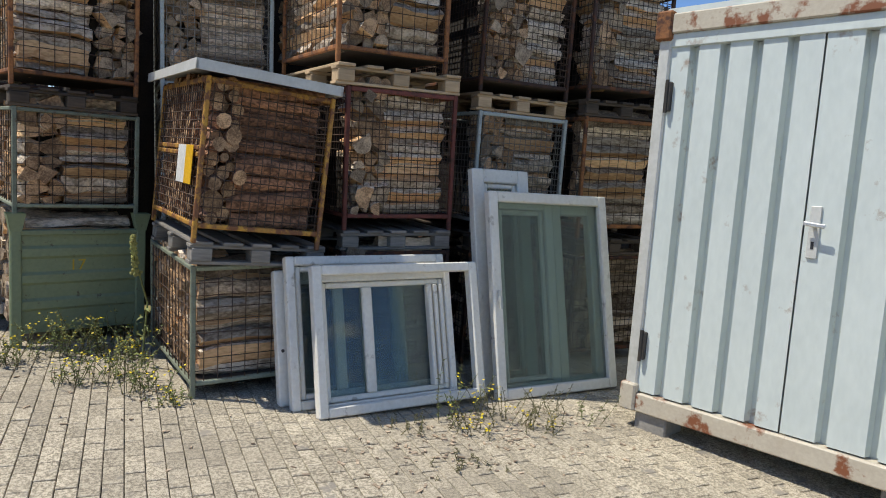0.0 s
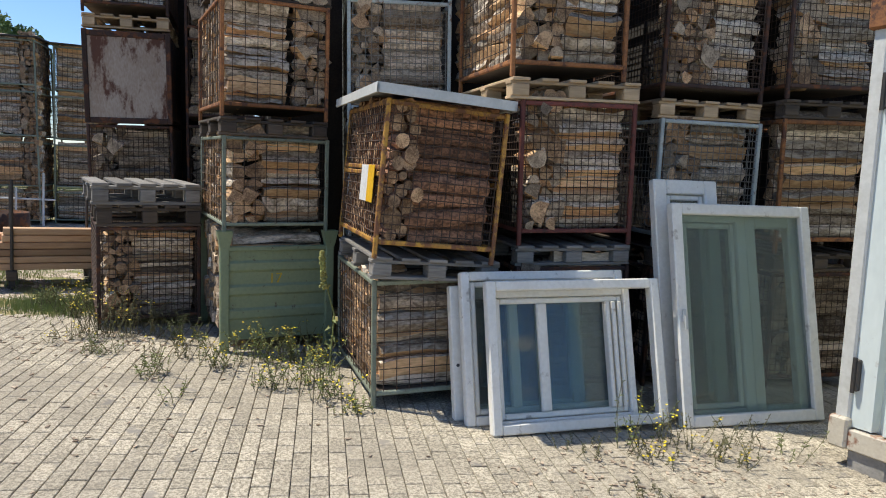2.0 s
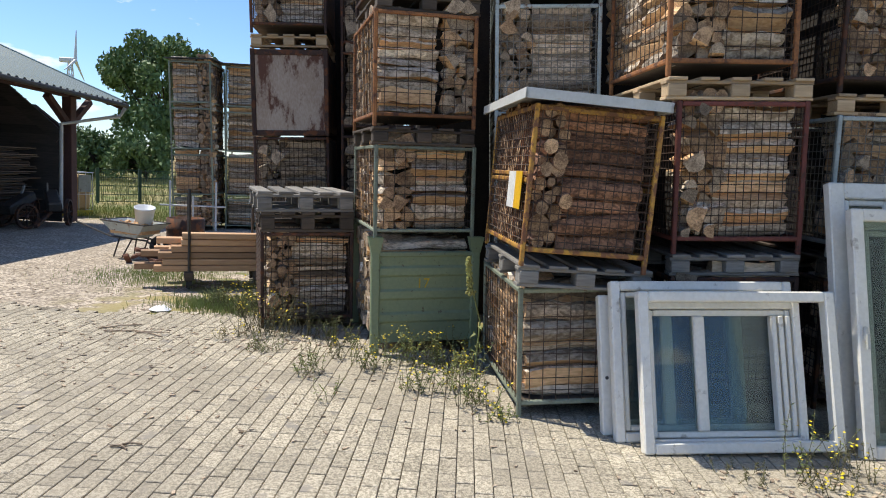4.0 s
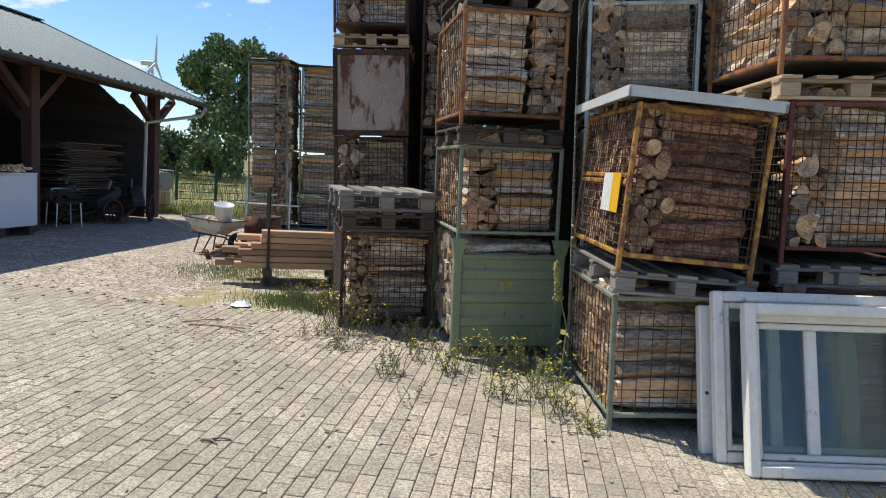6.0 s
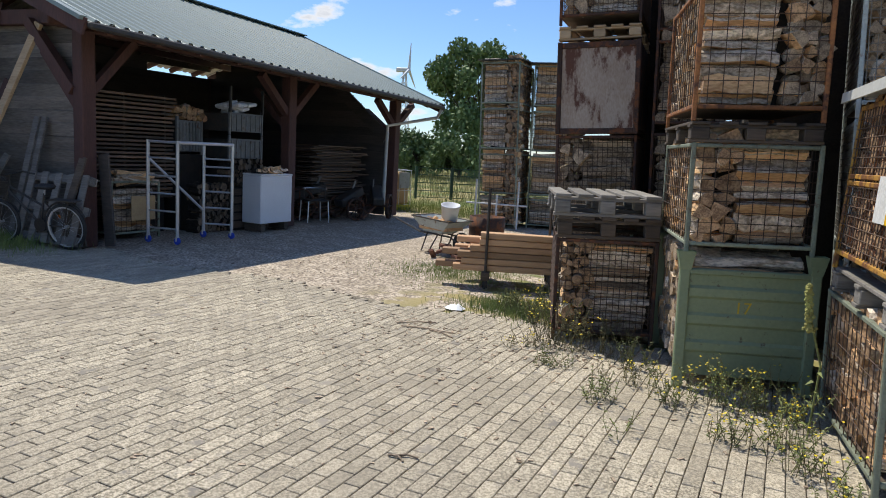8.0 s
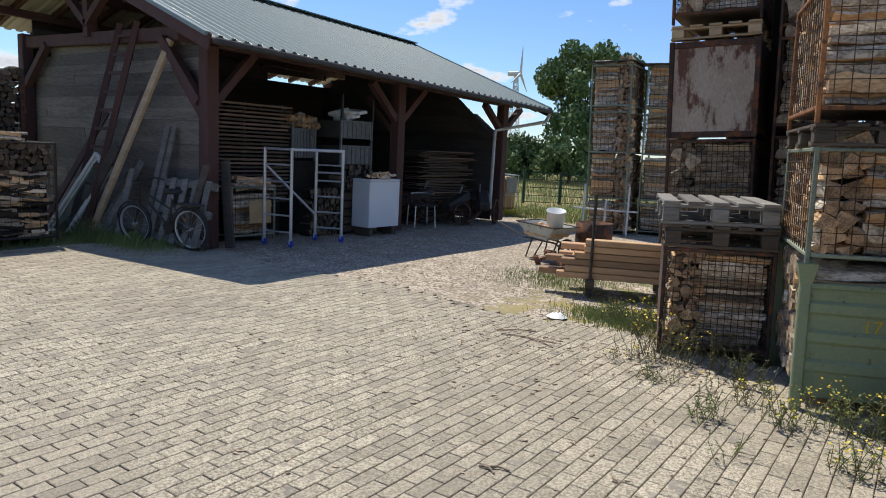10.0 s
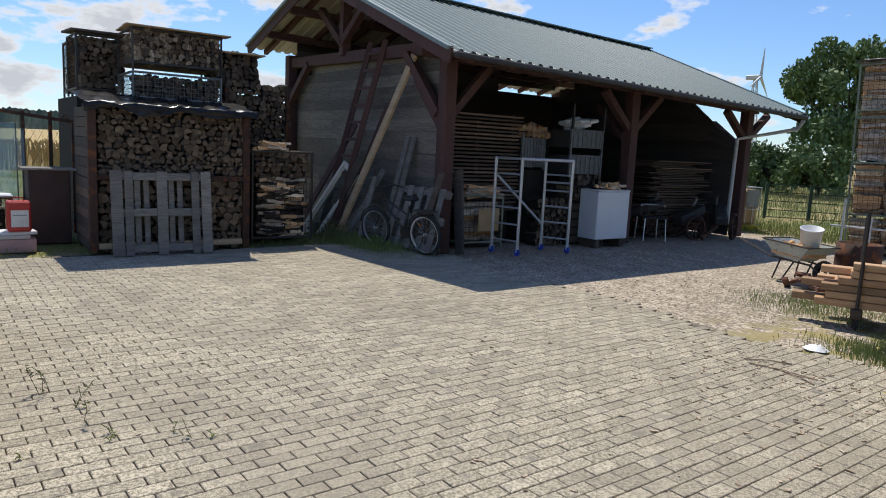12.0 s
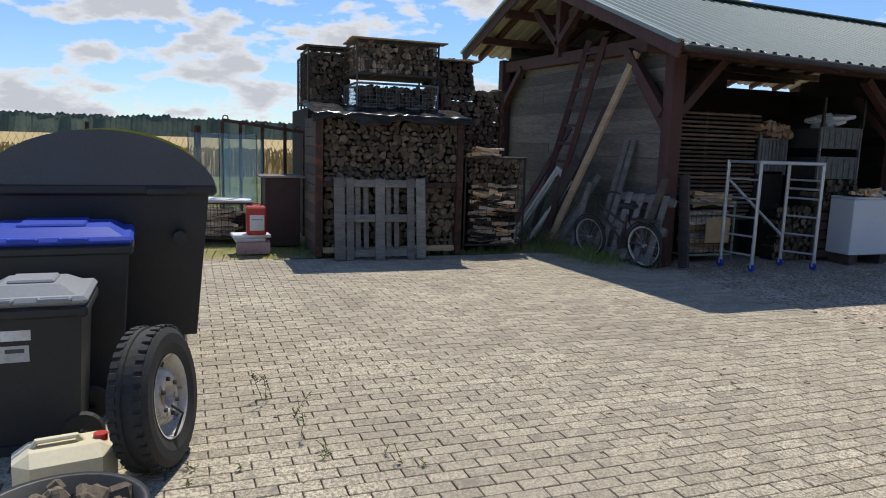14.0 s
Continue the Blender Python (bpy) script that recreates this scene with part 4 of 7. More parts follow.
# ---- windows leaning on the cages ----
def window(m, w, h, label, mullion=0.0, sash=True, t=0.07, fw=0.058, handle=False, glazed=True, steps=0):
    e = empty("window_unit", m, label, "window", "discarded windows")
    def frame4(x0, x1, z0, z1, y0, y1, b, nm):
        part(nm, Shape().box((x0, y0, z0), (x0 + b, y1, z1), c=0.008), white_pvc, e)
        part(nm, Shape().box((x1 - b, y0, z0), (x1, y1, z1), c=0.008), white_pvc, e)
        part(nm, Shape().box((x0 + b, y0, z0), (x1 - b, y1, z0 + b), c=0.008), white_pvc, e)
        part(nm, Shape().box((x0 + b, y0, z1 - b), (x1 - b, y1, z1), c=0.008), white_pvc, e)
    frame4(0, w, 0, h, 0, t, fw, "frame_bar")
    if sash:
        frame4(fw + 0.004, w - fw - 0.004, fw + 0.004, h - fw - 0.004, 0.02, t + 0.012, 0.035, "sash_bar")
    i = fw + (0.04 if sash else 0.0)
    spans = [(i, w - i)]
    if mullion:
        xm = w * mullion
        part("mullion", Shape().box((xm - 0.034, 0.012, i), (xm + 0.034, t, h - i), c=0.008), white_pvc, e)
        spans = [(i, xm - 0.034), (xm + 0.034, w - i)]
    for q in range(steps):
        x = w - fw - 0.046 * (q + 1)
        part("profile_step", Shape().box((x, -0.003 - 0.006 * q, i), (x + 0.03, t * 0.6, h - i), c=0.006), white_pvc, e)
    if steps:
        spans[-1] = (spans[-1][0], w - fw - 0.046 * steps)
    for a, b in spans if glazed else ():
        p = part("pane", Shape().box((a, t * 0.5, i), (b, t * 0.5 + 0.02, h - i)), pane_glass, e, "dusty greenish glass")
        p.visible_shadow = False
    if handle:
        part("handle", Shape().box((0.025, -0.02, h * 0.46), (0.05, 0.0, h * 0.52), c=0.006).bar((0.037, -0.03, h * 0.49), (0.037, -0.03, h * 0.43), 0.018, 0.014), zinc, e, "grey metal window handle")
    return e
w1 = pose(1.139, 4.139, 0.005, 0, -1.97, 7.5)
LEAN = -15.3
window(w1 @ pose(0, 0, 0, LEAN), 1.184, 0.916, "empty white plastic window frame leaning on other windows", sash=False, glazed=False, fw=0.062, t=0.072)
window(w1 @ pose(0.03, 0.085, 0, LEAN), 0.985, 0.845, "white two-pane window standing behind an empty frame", mullion=0.37, fw=0.05, t=0.07, steps=3)
window(w1 @ pose(-0.105, 0.175, 0, LEAN), 1.13, 0.945, "white plastic window frame leaning second in line", mullion=0.3)
sash = window(w1 @ pose(-0.15, 0.285, 0, LEAN), 0.9, 0.84, "low white window sash leaning at the back", sash=False, fw=0.09)
part("lock_hole", Shape().tube((0.035, -0.002, 0.34), (0.035, 0.002, 0.34), 0.011, 10), dark_metal, sash)
w2 = pose(2.413, 4.292, 0.005, 0, -1.1, 6.6)
LEAN = -13.8
window(w2 @ pose(0, 0, 0, LEAN), 1.089, 1.457, "tall white balcony window leaning on cages", sash=False, fw=0.075, handle=True)
window(w2 @ pose(0.06, 0.085, 0, LEAN), 0.56, 1.40, "white glazed sash behind the balcony window", sash=True, fw=0.075)
window(w2 @ pose(0.62, 0.09, 0, LEAN), 0.44, 1.38, "narrow white frame behind the balcony window", sash=False, glazed=False, fw=0.085)
window(w2 @ pose(-0.02, 0.175, 0, LEAN), 0.5, 1.61, "narrow white door sash standing behind", sash=True, fw=0.10)

# ---- container ----
ct = pose(3.092, 3.787, -0.012, 0, -1.6, -69.6)
co_ = empty("storage_container", ct, "pale blue steel storage container on concrete blocks", "container")
def corrugate(x0, x1, first, pitch, gap, z0, z1, depth=0.055):
    s, x = Shape(), x0
    pts = [(x0, 0)]
    q = first
    while q < x1 - gap:
        pts += [(q, 0), (q + 0.012, depth), (q + gap - 0.012, depth), (q + gap, 0)]
        q += pitch
    pts.append((x1, 0))
    v = [(x, y, z) for x, y in pts for z in (z0, z1)]
    s.add(v, [(2 * i, 2 * i + 2, 2 * i + 3, 2 * i + 1) for i in range(len(pts) - 1)])
    return s
part("door", corrugate(0.05, 0.93, 0.17, 0.19, 0.06, 0.25, 2.42), container_paint, co_, "ribbed pale blue steel door")
part("door", corrugate(0.94, 3.0, 1.12, 0.24, 0.06, 0.25, 2.42), container_paint, co_, "ribbed pale blue steel door")
part("back_body", Shape().box((0.03, 0.06, 0.22), (3.0, 2.2, 2.46)), container_paint, co_)
part("bottom_rail", Shape().box((0, -0.03, 0.12), (3.05, 0.06, 0.24), c=0.008), container_rust, co_, "cream bottom rail with rust")
part("top_rail", Shape().box((-0.02, -0.035, 2.5), (3.05, 0.05, 2.62), c=0.008), container_rust, co_, "cream top rail with heavy rust")
part("header_strip", Shape().box((0.0, -0.015, 2.42), (3.05, 0.04, 2.5), c=0.004), container_paint, co_)
part("corner_post", Shape().box((-0.03, -0.02, 0.2), (0.05, 0.08, 2.62), c=0.01), zinc, co_, "galvanised corner post")
part("corner_casting", Shape().box((-0.05, -0.05, 0.12), (0.06, 0.1, 0.30), c=0.012), container_rust, co_)
part("corner_casting", Shape().box((-0.05, -0.05, 2.46), (0.06, 0.1, 2.64), c=0.012), rust_orange, co_)
part("roof_panel", Shape().box((0.0, 0.0, 2.6), (3.0, 2.2, 2.66)), container_paint, co_)
part("side_wall", Shape().box((-0.02, 0.08, 0.2), (0.03, 2.2, 2.6)), container_paint, co_)
for z in (0.55, 2.12):
    h = part("hinge", Shape().box((0.05, -0.03, z - 0.09), (0.085, 0.005, z + 0.09), c=0.006), dark_metal, co_)
    part("hinge_pin", Shape().tube((0.06, -0.03, z - 0.1), (0.06, -0.03, z + 0.1), 0.012, 8), dark_metal, h)
lk = part("lock_plate", Shape().box((0.965, -0.012, 1.23), (1.02, 0.0, 1.51), c=0.003), zinc, co_, "worn metal lock plate")
part("door_handle", Shape().tube((0.99, -0.01, 1.41), (0.99, -0.055, 1.41), 0.011, 8).bar((0.95, -0.055, 1.415), (1.06, -0.055, 1.405), 0.014, 0.022, c=0.004), alu, lk, "silver lever handle")
part("keyhole", Shape().box((0.985, -0.0145, 1.28), (1.0, -0.011, 1.32)), gasket, lk)
for x, y in ((0.05, 0.0), (1.45, 0.0), (0.05, 1.9)):
    thing("concrete_block", Shape().box((0, 0, -0.01), (0.22, 0.22, 0.12), c=0.01), concrete, ct @ pose(x, y, 0), "grey concrete block under the container", "concrete block", "container footings")

# ---- cabin door, swung open behind the walker ----
dr = empty("cabin_door", pose(-0.75, -0.62, 0, 0, 0, 4), "cream metal cabin door with a dusty window, swung open", "door")
cream = mat("cream_door_paint", (0.50, 0.49, 0.41), (0.42, 0.41, 0.34), 0.55, scale=4, bump=0.1, spread=0.0, c3=(0.30, 0.25, 0.19), spots=0.02, spot_scale=12)
part("lower_panel", Shape().box((0, 0, 0.0), (0.82, 0.05, 1.02), c=0.006), cream, dr)
for x in (0.0, 0.71):
    part("stile", Shape().box((x, -0.004, 1.02), (x + 0.11, 0.054, 2.05), c=0.008), cream, dr)
part("top_rail", Shape().box((0.11, 0, 1.95), (0.71, 0.05, 2.05), c=0.006), cream, dr)
gp = part("pane", Shape().box((0.11, 0.02, 1.03), (0.71, 0.03, 1.95)), clear_glass, dr, "dusty window pane")
gp.visible_shadow = False
hg = part("hinge", Shape().box((0.72, -0.03, 0.86), (0.84, -0.004, 1.0), c=0.008), dark_metal, dr, "black bolted hinge")
for x in (0.745, 0.815):
    for z in (0.885, 0.975):
        part("bolt", Shape().tube((x, -0.045, z), (x, -0.03, z), 0.011, 6), zinc, hg)

# ---- timber rack, wheelbarrow, barrel ----
lr = pose(-3.42, 8.02, 0, 0, 0, 24)
tr = empty("timber_trolley", lr, "low trolley with steel stakes for sawn timber", "trolley")
for x in (0.28, 1.05):
    part("cross_bar", Shape().box((x - 0.05, -0.08, 0.10), (x + 0.05, 0.75, 0.2), c=0.01), pallet_dark, tr)
    part("stake", Shape().tube((x, -0.04, 0.0), (x, -0.04, 1.15), 0.016, 8), dark_metal, tr)
    part("stake", Shape().tube((x, 0.72, 0.0), (x, 0.72, 1.05), 0.016, 8), dark_metal, tr)
    for y in (0.0, 0.68):
        part("wheel", Shape().tube((x - 0.03, y, 0.06), (x + 0.03, y, 0.06), 0.06, 12), rubber, tr)
r2 = random.Random(3)
z = 0.2
for row in range(6):
    for col in range(4 if row < 4 else 5 - row + 1):
        L = r2.uniform(1.25, 1.75)
        bw, bh = 0.155, r2.uniform(0.055, 0.085)
        thing("timber_beam", Shape().box((0, -bw / 2, 0), (L, bw / 2, 0.068), c=0.006), lumber_mat, lr @ pose(r2.uniform(-0.32, 0.28), 0.06 + col * 0.18, z, 0, 0, r2.uniform(-1, 1)), "orange-brown sawn timber beam stacked on the trolley", "timber", "sawn timber stack")
    z += 0.075
wb = pose(-4.95, 10.35, 0, 0, 0, -15)
wb = wb @ Matrix.Scale(0.86, 4)
e = empty("wheelbarrow", wb, "grey metal wheelbarrow holding wood chips", "wheelbarrow")
s = Shape()
top = [(-0.42, -0.3, 0.62), (0.5, -0.32, 0.58), (0.5, 0.32, 0.58), (-0.42, 0.3, 0.62)]
bot = [(-0.22, -0.18, 0.36), (0.22, -0.18, 0.34), (0.22, 0.18, 0.34), (-0.22, 0.18, 0.36)]
s.add(top + bot, [(0, 1, 5, 4), (1, 2, 6, 5), (2, 3, 7, 6), (3, 0, 4, 7), (4, 5, 6, 7)])
inner = [(x * 0.96, y * 0.96, z - 0.002) for x, y, z in top] + [(x * 0.95, y * 0.95, z + 0.012) for x, y, z in bot]
s.add(inner, [(0, 1, 5, 4), (1, 2, 6, 5), (2, 3, 7, 6), (3, 0, 4, 7), (4, 5, 6, 7)])
part("tray", s, steel_blue, e, "grey-green metal tray")
part("rim", Shape().path(top + top[:1], 0.014), dark_metal, e)
for y in (-0.2, 0.2):
    part("handle", Shape().path([(-0.95, y * 1.4, 0.55), (-0.3, y, 0.34), (0.35, y * 0.5, 0.3), (0.52, y * 0.35, 0.2)], 0.016), dark_metal, e)
    part("leg", Shape().path([(-0.1, y, 0.35), (-0.2, y * 1.2, 0.0), (-0.02, y * 1.2, 0.0), (0.15, y, 0.33)], 0.014), dark_metal, e)
part("wheel", Shape().lathe([(0.11, -0.03), (0.18, -0.045), (0.2, 0.0), (0.18, 0.045), (0.11, 0.03)], 20, m=pose(0.55, 0, 0.2, 90)), rubber, e)
s = Shape()
for i in range(60):
    s.box((-0.05, -0.02, -0.006), (0.05, 0.02, 0.006), 0, pose(r2.uniform(-0.3, 0.36), r2.uniform(-0.2, 0.2), 0.52 + r2.uniform(-.02, .07), r2.uniform(-40, 40), r2.uniform(-40, 40), r2.uniform(0, 360)))
s.box((-0.3, -0.22, 0.40), (0.36, 0.22, 0.5))
thing("wood_chips", s, wood_fresh, wb, "tan wood chips heaped in the wheelbarrow", "wood chips", kind="stuff")
bk = empty("bucket", wb @ pose(0.22, 0.0, 0.55, 8, 10, 0), "white plastic bucket standing in the wheelbarrow", "bucket")
part("body", Shape().lathe([(0.0, 0.0), (0.13, 0.0), (0.165, 0.3), (0.172, 0.3), (0.172, 0.32), (0.16, 0.32), (0.125, 0.02), (0, 0.02)], 24), white_paint, bk, smooth=True)
ba = empty("steel_drum", pose(-4.4, 10.9, 0), "rusty brown open steel drum", "drum")
part("drum_wall", Shape().lathe([(0.0, 0.0), (0.28, 0.0), (0.28, 0.18), (0.29, 0.2), (0.28, 0.22), (0.28, 0.38), (0.29, 0.4), (0.28, 0.42), (0.28, 0.56), (0.265, 0.56), (0.265, 0.03), (0, 0.03)], 28), rusty, ba, smooth=True)
s = Shape()
for i in range(40):
    s.box((-0.09, -0.035, -0.02), (0.09, 0.035, 0.02), 0, pose(-4.3 + r2.gauss(0, 0.22), 10.0 + r2.gauss(0, .16), 0.04 + abs(r2.gauss(0, 0.06)), r2.uniform(-40, 40), r2.uniform(-40, 40), r2.uniform(0, 360)))
thing("brick_rubble", s, mat("dark_red_rubble", (0.19, 0.08, 0.05), (0.1, 0.06, 0.045), 0.95), None, "heap of dark reddish rubble and offcuts", "rubble", kind="stuff")
s = Shape()
s.add([(0.16 * math.cos(a) * r2.uniform(0.7, 1), 0.11 * math.sin(a), r2.uniform(0.0, 0.02)) for a in (math.pi * i / 6 for i in range(12))] + [(0.05 * math.cos(a), 0.04 * math.sin(a), r2.uniform(0.06, 0.1)) for a in (math.pi * i / 6 for i in range(12))],
      [(i, (i + 1) % 12, 12 + (i + 1) % 12, 12 + i) for i in range(12)] + [tuple(range(12, 24))])
thing("plastic_bag", s, white_paint, pose(-2.95, 6.95, 0) @ Matrix.Diagonal((0.8, 0.8, 0.55, 1)), "crumpled white plastic bag on the grass edge", "bag", smooth=True)
rk = empty("pipe_rack", pose(-6.15, 14.2, 0, 0, 0, 10), "white metal pipe frame in front of the far stack", "rack")
for x in (0, 0.45, 0.9):
    part("upright", Shape().tube((x, 0, 0), (x, 0, 1.0 if x != 0.45 else 0.7), 0.02, 8), white_metal, rk)
part("cross_pipe", Shape().tube((-0.2, 0, 0.5), (1.1, 0, 0.5), 0.018, 8), white_metal, rk)

# ---- gable side: ladder, planks, pallet, bicycle ----
la, lb = Vector((-11.2, 6.35, 0.35)), Vector((-10.72, 6.88, 3.25))
e = empty("ladder", pose(0, 0, 0), "old red-brown wooden ladder leaning on the gable", "ladder")
foot = la - (lb - la) * 0.12
for dx in (0.0, 0.5):
    part("rail", Shape().bar(foot + Vector((dx, 0, 0)), lb + Vector((dx * 0.98, 0, 0)), 0.05, 0.09), red_timber, e)
for i in range(11):
    p = foot.lerp(lb, 0.06 + i * 0.088)
    part("rung", Shape().bar(p, p + Vector((0.5 - 0.01 * i / 11, 0, 0)), 0.03, 0.05), red_timber, e)
def plank(p, q, w, t, material, label, up=(0, 1, 0)):
    return thing("leaning_plank", Shape().bar(p, q, w, t, up=up, c=0.004), material, None, label, "plank", "planks leaning on the barn")
plank((-10.55, 6.26, 0.03), (-9.31, 6.85, 2.93), 0.13, 0.05, pallet_new, "long tan plank leaning on the gable wall")
plank((-11.0, 6.5, 0.02), (-10.2, 6.95, 2.2), 0.14, 0.03, red_timber, "red-brown board leaning on the barn")
plank((-12.0, 6.2, 0.02), (-11.2, 6.9, 1.9), 0.14, 0.03, red_timber, "red-brown board leaning on the gable")
plank((-9.68, 6.6, 0.02), (-9.58, 6.97, 1.7), 0.12, 0.03, pallet_old, "grey upright board leaning on the gable")
plank((-9.5, 6.62, 0.02), (-9.41, 6.97, 1.7), 0.10, 0.03, pallet_old, "grey upright board leaning on the gable")
for i in range(5):
    x = -11.3 + i * 0.24
    plank((x, 6.15 + 0.04 * i, 0.02), (x + r2.uniform(0.05, 0.5), 6.8, r2.uniform(0.8, 1.25)), 0.13, 0.025, pallet_old, "weathered grey board leaning by the gable")
plank((-8.6, 6.55, 0.02), (-8.42, 6.84, 1.2), 0.13, 0.03, pallet_dark, "dark board leaning on the corner post")
plank((-8.3, 6.75, 0.02), (-8.75, 6.84, 0.9), 0.09, 0.03, pallet_dark, "dark batten leaning on the corner post")
plank((-8.2, 7.06, 0.02), (-8.38, 7.1, 1.25), 0.2, 0.03, dark_board, "dark board leaning beside the corner post")
window(Matrix.Translation((-11.52, 6.02, 0.02)) @ pose(0, 0, 0, 0, 31, 8) @ pose(0, 0, 0.0, -14), 0.45, 1.5, "bluish white window sash leaning beside the woodpile", sash=True, fw=0.06)
plank((-11.1, 6.25, 0.02), (-10.27, 6.55, 1.38), 0.2, 0.03, pallet_dark, "wide dark board leaning beside the sash")
plank((-9.88, 6.3, 0.02), (-9.95, 6.6, 1.05), 0.12, 0.03, pallet_old, "short grey board leaning by the gable")
pp = Matrix.Translation((-9.4, 6.6, 0.02)) @ pose(0, 0, 0, 74, 0, 4)
pallet(pp, pallet_old, w=1.15, d=0.95, label="grey pallet leaning upright against the barn")
def bicycle(m):
    e = empty("bicycle", m, "dark city bicycle leaning on a pallet", "bicycle")
    R = 0.30
    for x in (0, 1.0):
        w = part("wheel", Shape().lathe([(R - 0.035, -0.016), (R, -0.014), (R + 0.006, 0), (R, 0.014), (R - 0.035, 0.016)], 32, m=pose(x, 0, R, 90)), rubber, e, smooth=True)
        part("rim", Shape().lathe([(R - 0.055, -0.012), (R - 0.035, -0.016), (R - 0.035, 0.013), (R - 0.055, 0.012), (R - 0.055, -0.012)], 32, m=pose(x, 0, R, 90)), alu, w)
        s = Shape()
        for i in range(14):
            a = 2 * math.pi * i / 14
            s.tube((x, 0.01, R), (x + (R - 0.05) * math.cos(a), 0, R + (R - 0.05) * math.sin(a)), 0.0018, 3)
        part("spokes", s, alu, w)
        part("hub", Shape().tube((x, -0.04, R), (x, 0.04, R), 0.02, 8), alu, w)
        part("mudguard", Shape().path([(x + (R + 0.03) * math.cos(a), 0, R + (R + 0.03) * math.sin(a)) for a in (0.2 + 0.25 * i for i in range(11))], 0.012, 5), dark_metal, e)
    part("bike_frame", Shape().path([(0, 0, R), (0.38, 0, R), (0.28, 0, 0.72)], 0.014).path([(0.38, 0, R), (0.82, 0, 0.72)], 0.016).path([(0.31, 0, 0.55), (0.80, 0, 0.78)], 0.014).path([(0, 0, R), (0.30, 0, 0.62)], 0.01).path([(1.0, 0, R), (0.80, 0, 0.82)], 0.014), dark_metal, e)
    part("saddle", Shape().box((0.14, -0.08, 0.78), (0.38, 0.08, 0.84), c=0.025), rubber, e)
    part("seat_post", Shape().tube((0.28, 0, 0.70), (0.26, 0, 0.8), 0.012), alu, e)
    part("handlebar", Shape().path([(0.62, -0.24, 0.92), (0.76, -0.2, 0.95), (0.79, 0, 0.93), (0.76, 0.2, 0.95), (0.62, 0.24, 0.92)], 0.013).tube((0.8, 0, 0.80), (0.79, 0, 0.94), 0.014), dark_metal, e)
    part("carrier", Shape().box((-0.22, -0.07, 0.64), (0.18, 0.07, 0.655)).path([(0, 0.05, R), (-0.1, 0.05, 0.64)], 0.006), dark_metal, e)
    part("crank", Shape().tube((0.38, -0.02, R), (0.38, 0.02, R), 0.09, 16).bar((0.38, -0.05, R), (0.5, -0.05, R - 0.12), 0.015, 0.02), dark_metal, e)
    part("reflector", Shape().tube((0.12, -0.02, 0.42), (0.12, -0.03, 0.42), 0.03, 8), mat("orange_reflector", (0.8, 0.2, 0.02), None, 0.3, bump=0), e, "orange wheel reflector")
    return e
bicycle(pose(-8.42, 6.6, 0, -6, 0, 195))

# ---- inside the barn ----
lb_ = empty("board_stack", pose(-9.75, 7.2, 0), "tall stack of dark sawn boards with spacers", "board stack")
s = Shape()
for i in range(26):
    part("board", Shape().box((-0.6, 0, 0), (0.6, 1.75 + 0.0, 0.035), c=0.003), stack_board if i % 3 else pallet_dark, lb_, m=pose(r2.uniform(-0.03, 0.03), r2.uniform(-0.05, 0.05), 0.55 + i * 0.062))
for y in (0.15, 0.85, 1.6):
    for i in range(26):
        s.box((-0.55, y, 0.59 + i * 0.062), (0.55, y + 0.03, 0.55 + (i + 1) * 0.062))
ob = part("spacer", s, pallet_dark, lb_); tagged(ob, kind="stuff")
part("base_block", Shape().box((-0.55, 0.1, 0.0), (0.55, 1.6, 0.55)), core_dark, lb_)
def loose_pile(m, w, d, h, fams, seed, label, long=0.8, n=70):
    r = random.Random(seed)
    e = empty("wood_pile", m, label, "firewood", "barn firewood")
    # near-black box whose colour gives the shade between the sticks
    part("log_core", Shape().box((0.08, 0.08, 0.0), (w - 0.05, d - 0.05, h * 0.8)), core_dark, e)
    for i in range(n):
        ob = new("split_stick", r.choice(LOGS[r.choice(fams)])); ob.parent = e
        zz = r.uniform(0.03, h)
        ob.matrix_basis = pose(w * 0.5 + r.uniform(-0.5, 0.5) * max(0, w - long), r.uniform(-0.02, 0.1), zz, 0, r.uniform(-14, 14), r.uniform(-10, 10)) @ Matrix.Diagonal((long * r.uniform(0.5, 1.0), 0.6, 0.5, 1))
    return e
B = 90
cage("green", pose(-8.7, 7.45, 0, 0, 0, B), FL, None, ["pale"], 70, "loose split wood in a green cage", h=0.7)
loose_pile(pose(-8.78, 7.5, 0.80, 0, 0, B), 0.8, 1.0, 0.16, ["fresh", "pale"], 71, "loose offcuts heaped on a low cage", n=30)
thing("plastic_crate_side", Shape().box((-0.012, 0, 0), (0.0, 0.42, 0.36), c=0.004), mat("tan_crate", (0.50, 0.34, 0.17), (0.38, 0.25, 0.12), 0.6), pose(-8.66, 7.75, 0.28), "tan plastic crate panel hung on a cage", "crate panel")
# rolling scaffold
sc = empty("scaffold_tower", pose(-7.875, 7.89, 0), "silver aluminium rolling scaffold tower on blue castors", "scaffold")
legs = [(0, 0), (-0.47, -0.11), (0.035, 1.02), (-0.365, 0.83)]
for x, y in legs:
    part("leg", Shape().tube((x, y, 0.1), (x, y, 1.47), 0.024, 10), alu, sc)
    cst = part("castor", Shape().lathe([(0.0, -0.02), (0.05, -0.018), (0.055, 0), (0.05, 0.018), (0, 0.02)], 14, m=pose(x, y, 0.055, 90)), blue_plastic, sc, "blue castor wheel")
    part("castor_fork", Shape().box((x - 0.012, y - 0.028, 0.05), (x + 0.012, y + 0.028, 0.12)), zinc, cst)
